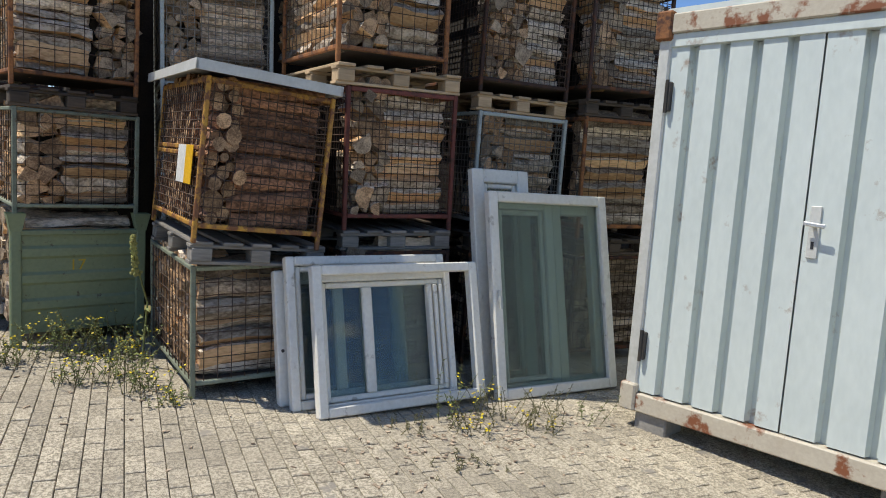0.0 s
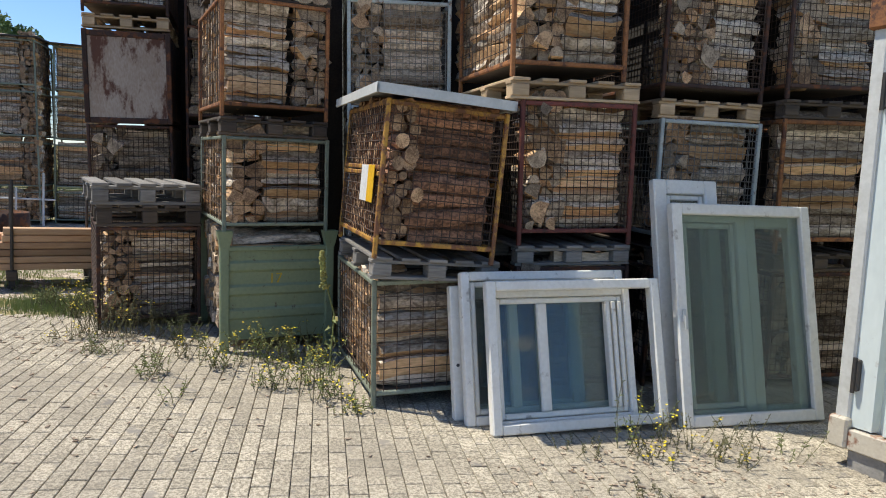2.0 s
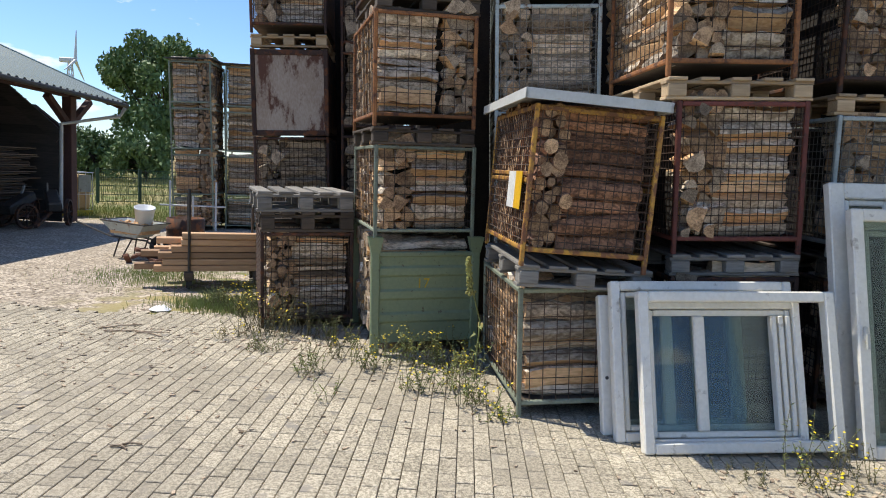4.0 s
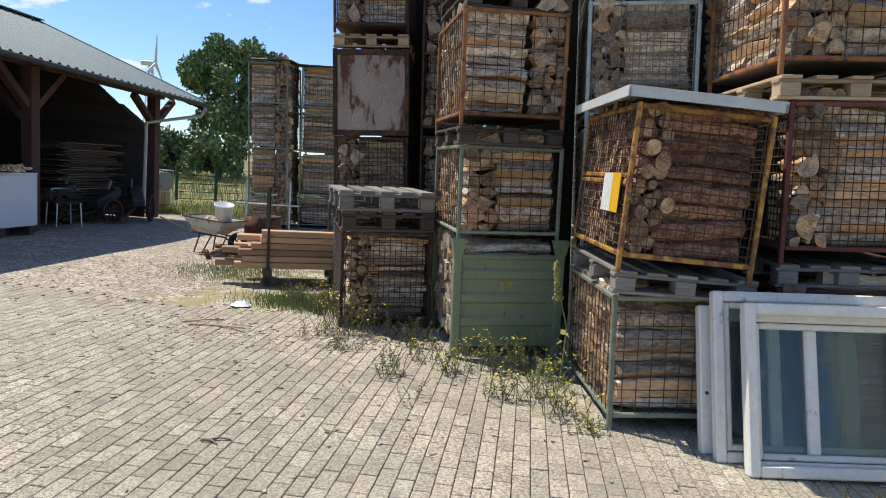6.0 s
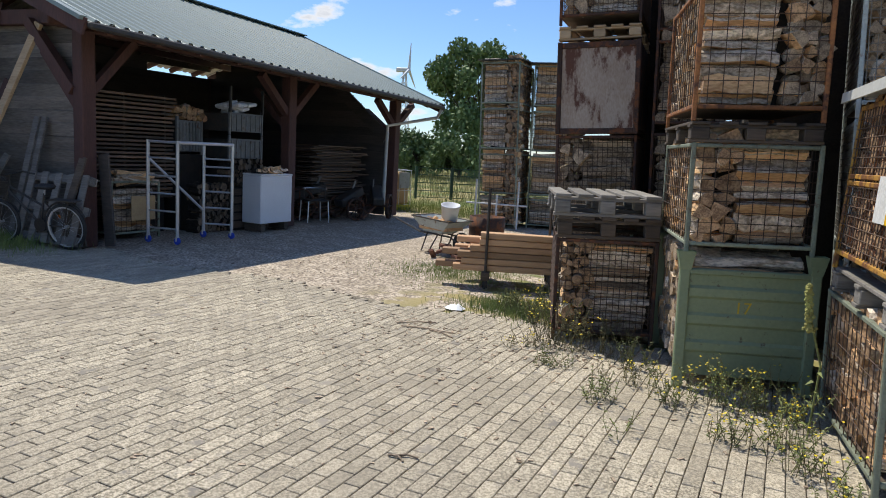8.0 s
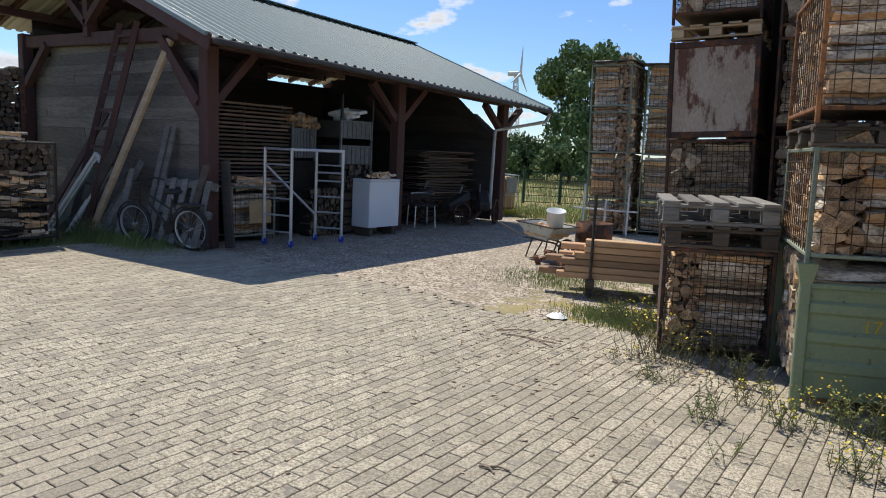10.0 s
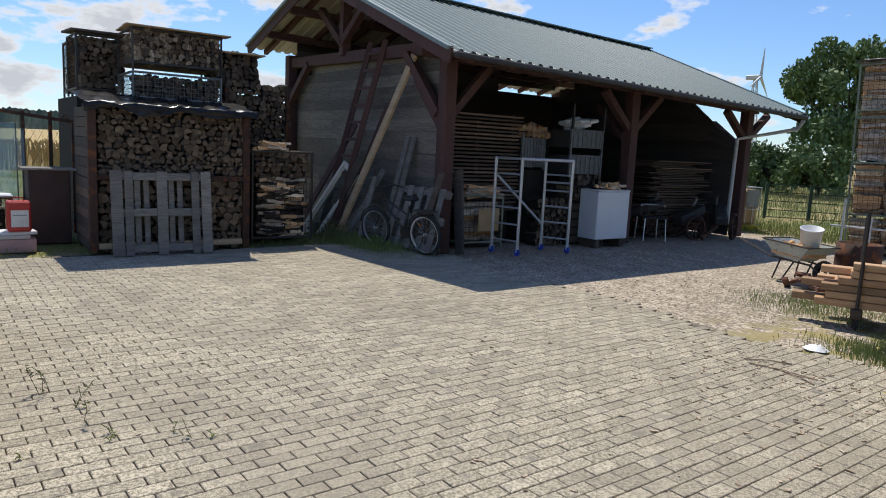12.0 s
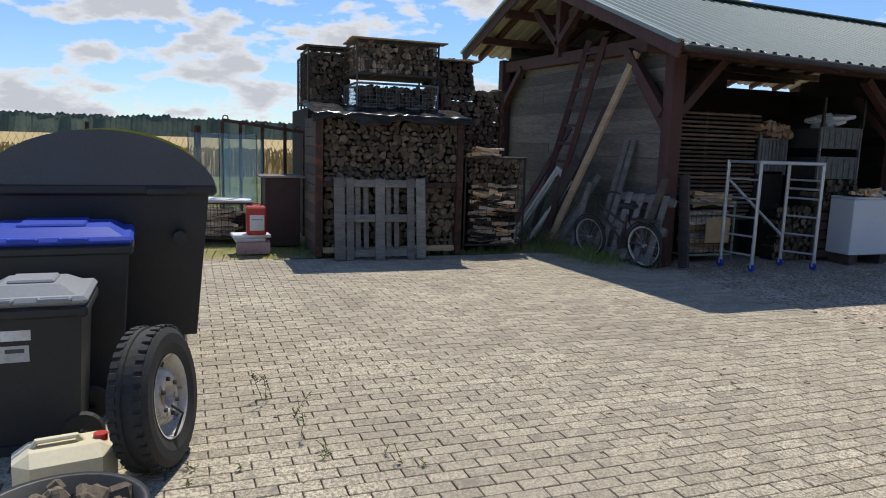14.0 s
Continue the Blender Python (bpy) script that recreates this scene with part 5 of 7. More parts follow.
for (x0, y0), (x1, y1) in ((legs[0], legs[1]), (legs[2], legs[3])):
    for i in range(5):
        part("rung", Shape().tube((x0, y0, 0.22 + i * 0.25), (x1, y1, 0.22 + i * 0.25), 0.014, 8), alu, sc)
part("top_rail", Shape().tube((0, 0, 1.45), (0.035, 1.02, 1.45), 0.026, 10), alu, sc)
part("top_rail", Shape().tube((-0.47, -0.11, 1.45), (0, 0, 1.45), 0.02, 8), alu, sc)
part("mid_rail", Shape().tube((-0.365, 0.83, 1.1), (0.035, 1.02, 1.1), 0.016, 8), alu, sc)
part("diagonal_brace", Shape().tube((-0.47, -0.11, 1.22), (-0.365, 0.83, 0.42), 0.02, 8), alu, sc)
# stacked crates by the middle post
k1 = pose(-8.6, 9.62, 0, 0, 0, B) @ Matrix.Diagonal((0.8, 1, 1, 1))
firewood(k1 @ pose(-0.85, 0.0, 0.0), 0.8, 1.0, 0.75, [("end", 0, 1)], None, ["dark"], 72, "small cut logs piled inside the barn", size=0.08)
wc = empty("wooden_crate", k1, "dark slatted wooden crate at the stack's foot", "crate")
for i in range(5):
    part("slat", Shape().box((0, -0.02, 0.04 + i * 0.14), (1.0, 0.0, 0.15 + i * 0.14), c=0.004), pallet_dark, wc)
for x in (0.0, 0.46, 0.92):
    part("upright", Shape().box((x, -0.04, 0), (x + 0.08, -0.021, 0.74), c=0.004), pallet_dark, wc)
# box in the near-black gap-shade colour closes the crate behind its slats
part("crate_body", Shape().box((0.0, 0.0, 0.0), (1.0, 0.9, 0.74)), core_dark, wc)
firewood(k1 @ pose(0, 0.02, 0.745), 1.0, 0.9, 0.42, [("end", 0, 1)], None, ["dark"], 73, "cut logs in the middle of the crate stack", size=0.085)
def zinc_bin(m, w, d, h, label):
    e = empty("steel_bin", m, label, "bin", "barn bins")
    part("front_panel", Shape().box((0.03, 0.0, 0.05), (w - 0.03, 0.015, h)), old_zinc, e)
    for i in range(7):
        x = 0.08 + i * (w - 0.16) / 6
        part("rib", Shape().box((x - 0.012, -0.012, 0.06), (x + 0.012, 0.0, h - 0.03)), old_zinc, e)
    part("bin_body", Shape().box((0.02, 0.016, 0.05), (w - 0.02, d, h - 0.02)), dark_metal, e)
    for x in (0, w - 0.04):
        part("post", Shape().box((x, -0.015, 0), (x + 0.04, 0.03, h + 0.06), c=0.005), old_zinc, e)
    return e
zinc_bin(k1 @ pose(0, 0.02, 1.17), 1.0, 0.9, 0.38, "pale rusted steel bin in the barn stack")
zinc_bin(k1 @ pose(0, 0.02, 1.62), 1.0, 0.9, 0.36, "pale ribbed steel bin filled with white sacks")
s = Shape()
for i in range(8):
    s.box((-0.2, -0.12, -0.03), (0.2, 0.12, 0.03), 0, pose(0.5 + r2.uniform(-0.28, 0.28), 0.2 + r2.uniform(-0.1, 0.2), 2.02 + i * 0.018, r2.uniform(-14, 14), r2.uniform(-14, 14), r2.uniform(0, 180)), 0.02)
thing("white_sacks", s, white_paint, k1, "white crumpled sacks heaped in the top bin", "sacks", kind="stuff")
for x in (0.0, 0.96):
    thing("cage_post", Shape().box((0, -0.01, 1.98), (0.04, 0.03, 2.4)), dark_metal, k1 @ pose(x, 0, 0), "dark steel post rising from the top bin", "post", "bin posts")
zinc_bin(pose(-9.1, 8.95, 1.25, 0, 0, B), 0.55, 0.6, 0.55, "grey rusted bin with firewood on top")
firewood(pose(-9.08, 8.92, 1.8, 0, 0, B), 0.6, 0.5, 0.22, [("end", 0, 1)], None, ["fresh", "pine"], 74, "orange cut logs heaped on a grey bin", size=0.09)
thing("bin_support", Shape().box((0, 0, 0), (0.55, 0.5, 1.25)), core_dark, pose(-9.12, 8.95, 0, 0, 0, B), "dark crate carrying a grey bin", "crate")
# white chest
wf = empty("chest_freezer", pose(-8.12, 9.86, 0, 0, 0, B), "white chest freezer with firewood scraps on top", "freezer")
part("cabinet", Shape().box((0, 0, 0.14), (0.8, 0.42, 0.95), c=0.012), white_paint, wf)
part("lid", Shape().box((-0.005, -0.008, 0.952), (0.805, 0.42, 0.985), c=0.01), white_paint, wf)
for x in (0.05, 0.65):
    part("foot", Shape().box((x, 0.03, 0), (x + 0.1, 0.4, 0.14)), pallet_dark, wf)
s = loose_pile(pose(-8.16, 9.88, 0.985, 0, 0, B), 0.75, 0.32, 0.1, ["fresh", "pale"], 75, "wood scraps lying on the freezer lid", long=0.3, n=22)
# chair
ch = empty("garden_chair", pose(-8.62, 11.95, 0, 0, 0, 60), "old metal garden chair with round back", "chair")
for x, y in ((-0.2, -0.2), (0.2, -0.2), (-0.2, 0.2), (0.2, 0.2)):
    part("leg", Shape().tube((x * 1.1, y * 1.1, 0), (x, y, 0.44), 0.012, 8), alu, ch)
part("seat", Shape().box((-0.22, -0.22, 0.42), (0.22, 0.22, 0.45), c=0.012), dark_metal, ch)
part("backrest", Shape().path([(0.23 * math.cos(a), 0.23 * math.sin(a), 0.66) for a in (-0.3 + 0.37 * i for i in range(11))], 0.013, 8), alu, ch)
for a in (0.1, 0.8, 1.57, 2.3, 3.0):
    part("back_slat", Shape().tube((0.22 * math.cos(a), 0.22 * math.sin(a), 0.44), (0.23 * math.cos(a), 0.23 * math.sin(a), 0.66), 0.01, 6), dark_metal, ch)
# sticks and old machines
sp_ = empty("lath_stack", pose(-9.0, 12.45, 0, 0, 0, B), "stack of thin dark laths on pallets", "lath stack")
for i in range(42):
    part("lath_layer", Shape().box((0, 0, 0), (r2.uniform(1.45, 1.8), 0.75, 0.02)), stack_board if i % 2 else pallet_dark, sp_, m=pose(r2.uniform(-0.22, 0.12), r2.uniform(-0.08, 0.04), 0.12 + i * 0.0335, 0, 0, r2.uniform(-3, 3)))
part("base", Shape().box((0.1, 0.05, 0.0), (1.25, 0.7, 0.12)), pallet_dark, sp_)
def old_machine(m, R, seed):
    e = empty("farm_machine", m, "old rusty horse-drawn farm machine with spoked wheels", "farm machine", "old machines")
    for y in (-0.3, 0.3):
        w = part("wheel", Shape().lathe([(R - 0.04, -0.03), (R, -0.03), (R, 0.03), (R - 0.04, 0.03), (R - 0.04, -0.03)], 24, m=pose(0, y, R, 90, 0, 0)), rusty, e)
        s = Shape()
        for i in range(8):
            a = math.pi * i / 4
            s.tube((0, y, R), ((R - 0.03) * math.cos(a), y, R + (R - 0.03) * math.sin(a)), 0.012, 5)
        part("spokes", s, rusty, w)
    part("axle", Shape().tube((0, -0.32, R), (0, 0.32, R), 0.03, 8), rusty, e)
    part("body", Shape().bar((-0.3, -0.12, R + 0.1), (0.45, 0.12, R + 0.35), 0.25, 0.18, c=0.03), dark_metal, e)
    part("lever", Shape().bar((0.1, 0.1, R), (0.35, 0.15, R + 0.55), 0.03, 0.04), pallet_old, e)
    part("drawbar", Shape().bar((-0.1, 0, R), (-0.8, 0.1, 0.05), 0.06, 0.06), rusty, e)
    return e
old_machine(pose(-8.6, 13.0, 0, 0, 0, 75), 0.24, 1)
old_machine(pose(-8.35, 13.75, 0, 0, 0, 110), 0.27, 2)
old_machine(pose(-9.1, 12.15, 0, 0, 0, 30), 0.33, 3)
ib = empty("intermediate_tank", pose(-9.35, 15.5, 0, 0, 0, 60), "yellowed plastic tank in a metal cage on a yellow pallet", "tank")
part("tank", Shape().box((0.03, 0.03, 0.14), (0.82, 0.8, 0.95), c=0.05), orange_tank, ib)
part("base", Shape().box((0, 0, 0), (0.85, 0.85, 0.13), c=0.01), yellow_plastic, ib)
for i in range(6):
    part("cage_bar", Shape().tube((0.02 + i * 0.165, 0.01, 0.13), (0.02 + i * 0.165, 0.01, 1.0), 0.01, 6), alu, ib)
for z in (0.5, 1.0):
    part("cage_ring", Shape().path([(0, 0, z), (0.86, 0, z), (0.86, 0.86, z), (0, 0.86, z), (0, 0, z)], 0.01), alu, ib)
part("label_plate", Shape().box((0.5, -0.012, 0.55), (0.8, -0.002, 0.95)), steel_blue, ib)

# ---- woodpile by the barn ----
A = 90
wa = pose(-9.85, 2.46, 0, 0, 0, A) @ Matrix.Diagonal((1, 1, 0.945, 1))
bx = empty("wood_box", wa, "large timber-framed box stacked with cut logs", "wood box")
for x in (0.0, 1.97):
    part("corner_post", Shape().box((x - 0.05, -0.04, 0), (x + 0.05, 0.06, 1.98), c=0.008), rusty, bx)
part("rail", Shape().box((0.05, -0.03, 1.0), (1.92, 0.05, 1.08), c=0.006), rusty, bx)
part("rail", Shape().box((0.05, -0.03, 0.06), (1.92, 0.05, 0.14), c=0.006), pallet_new, bx)
for i in range(7):
    part("side_plank", Shape().box((-0.03, 0.06, 0), (0.0, 1.15, 0.135), c=0.004), stack_board if i % 2 else pallet_dark, bx, m=pose(0, 0, 0.02 + i * 0.142))
for i in range(7):
    part("side_plank", Shape().box((-0.03, 0.06, 0), (0.0, 1.15, 0.13), c=0.004), pallet_dark, bx, m=pose(0, 0, 1.02 + i * 0.136))
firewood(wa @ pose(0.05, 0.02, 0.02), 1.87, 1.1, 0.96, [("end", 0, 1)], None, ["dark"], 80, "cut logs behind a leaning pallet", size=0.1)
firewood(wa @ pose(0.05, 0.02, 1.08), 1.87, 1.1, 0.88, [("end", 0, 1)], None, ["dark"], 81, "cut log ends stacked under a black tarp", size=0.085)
lp = empty("pallet", Matrix.Translation((-9.5, 2.6, 0.01)) @ pose(0, 0, 0, 0, -7, 0) @ pose(0, 0, 0, 0, 0, 90), "large grey pallet leaning against the woodpile", "pallet", "pallets")
for x, w in ((0.02, 0.14), (0.175, 0.10), (0.56, 0.13), (1.0, 0.10), (1.13, 0.13)):
    part("runner_board", Shape().box((x, -0.02, 0), (x + w, 0.0, 1.08), c=0.004), pallet_old, lp, m=pose(0, 0, 0, 0, r2.uniform(-0.8, 0.8), 0))
for z in (0.04, 0.5, 0.96):
    part("cross_board", Shape().box((0.02, 0.001, z), (1.25, 0.022, z + 0.1), c=0.004), pallet_old, lp)
for x in (0.32, 0.43, 0.74, 0.85):
    part("deck_board", Shape().box((x, 0.1, 0.02), (x + 0.07, 0.12, 1.06), c=0.004), pallet_old, lp)
for x in (0.07, 0.6, 1.14):
    for z in (0.05, 0.5, 0.97):
        part("block", Shape().box((x - 0.04, 0.023, z), (x + 0.06, 0.099, z + 0.09), c=0.004), pallet_dark, lp)
s = Shape()
nx, ny = 64, 22
tv = []
for j in range(ny):
    for i in range(nx):
        x = -0.1 + i * 2.2 / (nx - 1)
        fold = 0.035 * noise.noise((x * 5, j * 0.35, 3)) + 0.02 * noise.noise((x * 14, j * 0.9, 7))
        sag = 0.10 + 0.09 * noise.noise((x * 2.3, 0, 9))
        if j < 6:
            y, z = -0.13 + fold * 0.7, 2.02 - sag * (6 - j) / 6 + fold * 0.4
        else:
            y, z = -0.12 + (j - 6) * 0.075, 2.03 + fold + 0.012 * (j - 6)
        tv.append((x, y, z))
quads = [(j * nx + i, j * nx + i + 1, (j + 1) * nx + i + 1, (j + 1) * nx + i) for j in range(ny - 1) for i in range(nx - 1)]
s.add(tv, quads)
thing("tarp", s, tarp_mat, wa, "crumpled black plastic tarp draped over the woodpile", "tarp", smooth=True)
# second row of cages behind and above
wb_ = pose(-10.6, 3.1, 1.95, 0, 0, A) @ Matrix.Diagonal((0.83, 1, 1, 1))
# added filler block in the gap-shade colour, holding up the upper cages
support = thing("woodpile_core", Shape().box((0.0, 0.35, 0.0), (1.75, 1.6, 1.945)), core_dark, pose(-9.95, 2.6, 0, 0, 0, A), "added near-black filler block under the upper cages", "firewood")
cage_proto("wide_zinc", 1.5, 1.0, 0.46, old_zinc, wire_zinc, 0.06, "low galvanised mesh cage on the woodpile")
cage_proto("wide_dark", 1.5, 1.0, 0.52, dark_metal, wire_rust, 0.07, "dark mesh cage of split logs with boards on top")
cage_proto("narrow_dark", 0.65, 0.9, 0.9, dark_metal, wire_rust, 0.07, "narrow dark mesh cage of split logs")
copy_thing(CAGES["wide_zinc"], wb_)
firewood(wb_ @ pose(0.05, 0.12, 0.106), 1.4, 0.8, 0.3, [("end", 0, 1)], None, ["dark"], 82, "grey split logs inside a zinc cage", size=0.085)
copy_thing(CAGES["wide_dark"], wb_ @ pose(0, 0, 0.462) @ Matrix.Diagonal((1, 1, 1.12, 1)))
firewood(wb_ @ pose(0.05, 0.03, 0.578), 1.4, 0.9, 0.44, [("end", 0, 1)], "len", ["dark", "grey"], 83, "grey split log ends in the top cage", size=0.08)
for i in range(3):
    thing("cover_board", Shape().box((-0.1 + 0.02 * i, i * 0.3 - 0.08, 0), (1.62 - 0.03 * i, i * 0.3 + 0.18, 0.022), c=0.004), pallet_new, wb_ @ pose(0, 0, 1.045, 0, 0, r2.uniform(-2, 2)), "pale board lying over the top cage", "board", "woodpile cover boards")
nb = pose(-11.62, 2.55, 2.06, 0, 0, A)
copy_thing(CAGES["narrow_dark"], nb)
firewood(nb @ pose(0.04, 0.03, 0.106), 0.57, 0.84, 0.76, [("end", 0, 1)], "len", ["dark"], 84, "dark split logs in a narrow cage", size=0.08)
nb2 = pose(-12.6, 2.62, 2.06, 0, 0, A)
# added near-black filler under the narrow cages, no logs modelled
thing("woodpile_core", Shape().box((-0.05, -0.05, 0.0), (0.75, 1.95, 2.05)), core_dark, pose(-11.6, 2.6, 0, 0, 0, A), "added near-black filler block behind the woodpile", "firewood")
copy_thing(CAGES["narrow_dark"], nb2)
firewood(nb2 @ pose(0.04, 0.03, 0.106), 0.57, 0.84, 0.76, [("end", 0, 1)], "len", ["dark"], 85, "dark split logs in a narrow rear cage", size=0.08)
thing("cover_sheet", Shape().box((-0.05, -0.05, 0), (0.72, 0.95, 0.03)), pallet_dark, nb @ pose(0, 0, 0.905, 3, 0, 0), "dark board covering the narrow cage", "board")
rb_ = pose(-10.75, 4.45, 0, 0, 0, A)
# added near-black filler under the rear row, gap shade in its colour
thing("woodpile_core", Shape().box((0.0, 0.25, 0.0), (1.1, 1.0, 1.42)), core_dark, rb_, "added near-black filler block behind the cage", "firewood")
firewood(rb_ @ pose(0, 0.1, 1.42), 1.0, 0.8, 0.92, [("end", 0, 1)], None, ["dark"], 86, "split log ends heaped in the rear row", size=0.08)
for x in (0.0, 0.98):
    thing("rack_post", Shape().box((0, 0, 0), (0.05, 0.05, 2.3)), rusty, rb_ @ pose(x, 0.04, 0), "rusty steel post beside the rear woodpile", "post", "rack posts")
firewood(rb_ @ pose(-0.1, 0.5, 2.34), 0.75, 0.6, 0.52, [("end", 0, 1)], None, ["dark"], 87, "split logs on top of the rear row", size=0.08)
thing("cover_board", Shape().box((-0.2, -0.05, 0), (0.75, 0.6, 0.025), c=0.004), pallet_new, rb_ @ pose(0, 0.45, 2.85, 0, 0, -3), "pale board covering the rear row", "board", "woodpile cover boards")
# messy cage next to it
mb = pose(-10.02, 4.58, 0, 0, 0, A)
cage_proto("messy", 0.98, 0.9, 1.4, dark_metal, wire_rust, 0.12, "dark mesh cage of mixed offcuts")
copy_thing(CAGES["messy"], mb)
firewood(mb @ pose(0.05, 0.05, 1.0), 0.88, 0.75, 0.34, [("end", 0, 1)], None, ["dark"], 88, "split logs in the upper part of the cage", size=0.075)
loose_pile(mb @ pose(0.05, 0.05, 0.106), 0.88, 0.75, 0.88, ["slim", "grey", "dark"], 89, "jumbled pale offcuts filling the cage", long=0.4, n=120)
loose_pile(mb @ pose(0.0, 0.05, 1.38), 0.7, 0.6, 0.12, ["fresh"], 90, "fresh laths thrown on the cage", long=0.55, n=12)

# ---- glass rack and clutter at the field edge ----
gr = empty("glass_rack", pose(-12.0, 0.95, 0, 0, 0, 90), "rust-brown steel rack holding sheets of glass", "rack")
for x in (0.35, 0.62, 0.95, 1.3, 1.6):
    part("upright", Shape().box((x - 0.025, -0.025, 0), (x + 0.025, 0.025, 1.8 if x < 1.4 else 1.65), c=0.005), rusty, gr)
part("top_bar", Shape().bar((0.35, 0, 1.82), (1.7, 0, 1.66), 0.045, 0.05), rusty, gr)
for x in (0.4, 1.0, 1.5):
    part("lifting_eye", Shape().path([(x + 0.04 * math.cos(a), 0, 1.86 - (x - 0.35) * 0.12 + 0.04 * math.sin(a)) for a in (0.785 * i for i in range(9))], 0.009), rusty, gr)
for i, (x0, x1, zt, ln) in enumerate(((-0.15, 0.45, 1.62, -8), (0.3, 0.85, 1.62, -5), (0.35, 0.95, 1.55, -7))):
    g_ = empty("glass_sheet", gr.matrix_basis @ pose(x0, -0.18 - 0.06 * i, 0.3, ln), "large clear glass sheet standing in the rack", "glass", "glass sheets")
    p = part("pane", Shape().box((0, 0, 0), (x1 - x0, 0.008, zt - 0.3)), clear_glass, g_)
    p.visible_shadow = False
    part("edge_frame", Shape().path([(0, 0.004, 0), (x1 - x0, 0.004, 0), (x1 - x0, 0.004, zt - 0.3), (0, 0.004, zt - 0.3), (0, 0.004, 0)], 0.008, 4), dark_metal, g_)
cage_proto("low_wide", 1.1, 0.8, 0.62, rusty, wire_rust, 0.05, "low rusty mesh cage at the field edge")
copy_thing(CAGES["low_wide"], pose(-11.2, 0.6, 0, 0, 0, 90))
loose_pile(pose(-11.25, 0.65, 0.106, 0, 0, 90), 1.0, 0.7, 0.4, ["grey"], 91, "dark junk wood in a low cage", long=0.6, n=30)
thing("white_panel", Shape().box((0, 0, 0), (1.0, 0.5, 0.03), c=0.004), white_paint, pose(-11.3, 0.7, 0.63, 0, 2, 90), "white board lying on a low cage", "board")
cb = empty("garden_cabinet", pose(-10.9, 1.85, 0, 0, 0, 90), "dark brown cabinet with a slatted lid", "cabinet")
part("cabinet_body", Shape().box((0, 0, 0), (0.5, 0.5, 1.0), c=0.01), mat("dark_brown_board", (0.06, 0.035, 0.028), None, 0.7), cb)
for i in range(5):
    part("lid_slat", Shape().box((-0.08, -0.03 + i * 0.11, 1.0), (0.58, 0.06 + i * 0.11, 1.03), c=0.004), pallet_old, cb)
for i, (w, z, mt, lab) in enumerate(((0.44, 0.0, mat("pink_foam", (0.55, 0.33, 0.30), (0.45, 0.27, 0.25), 0.9), "pinkish foam board block"), (0.4, 0.17, mat("pale_foam", (0.62, 0.55, 0.51), (0.5, 0.44, 0.4), 0.9), "pale speckled foam block"), (0.5, 0.22, white_paint, "white foam slab on a foam stack"))):
    thing("foam_block", Shape().box((0, 0, 0), (w, 0.3, 0.165 if i == 0 else 0.05 if i == 1 else 0.045), c=0.008), mt, pose(-10.2, 1.42 - i * 0.02, z, 0, 0, 90 + i * 3), lab + " by the woodpile", "foam block", "foam blocks")
rc = empty("canister", pose(-10.3, 1.68, 0.267, 0, 0, 0), "red metal canister with a white label", "canister")
part("canister_body", Shape().box((-0.12, -0.13, 0), (0.12, 0.13, 0.38), c=0.02), red_paint, rc)
part("label_plate", Shape().box((0.121, -0.09, 0.06), (0.124, 0.1, 0.27)), paper, rc, "white printed label")
part("text_bar", Shape().box((0.1245, -0.07, 0.20), (0.126, 0.08, 0.215)), grey_plastic, rc)
part("handle", Shape().path([(0, -0.06, 0.38), (0, -0.05, 0.42), (0, 0.05, 0.42), (0, 0.06, 0.38)], 0.01), red_paint, rc)

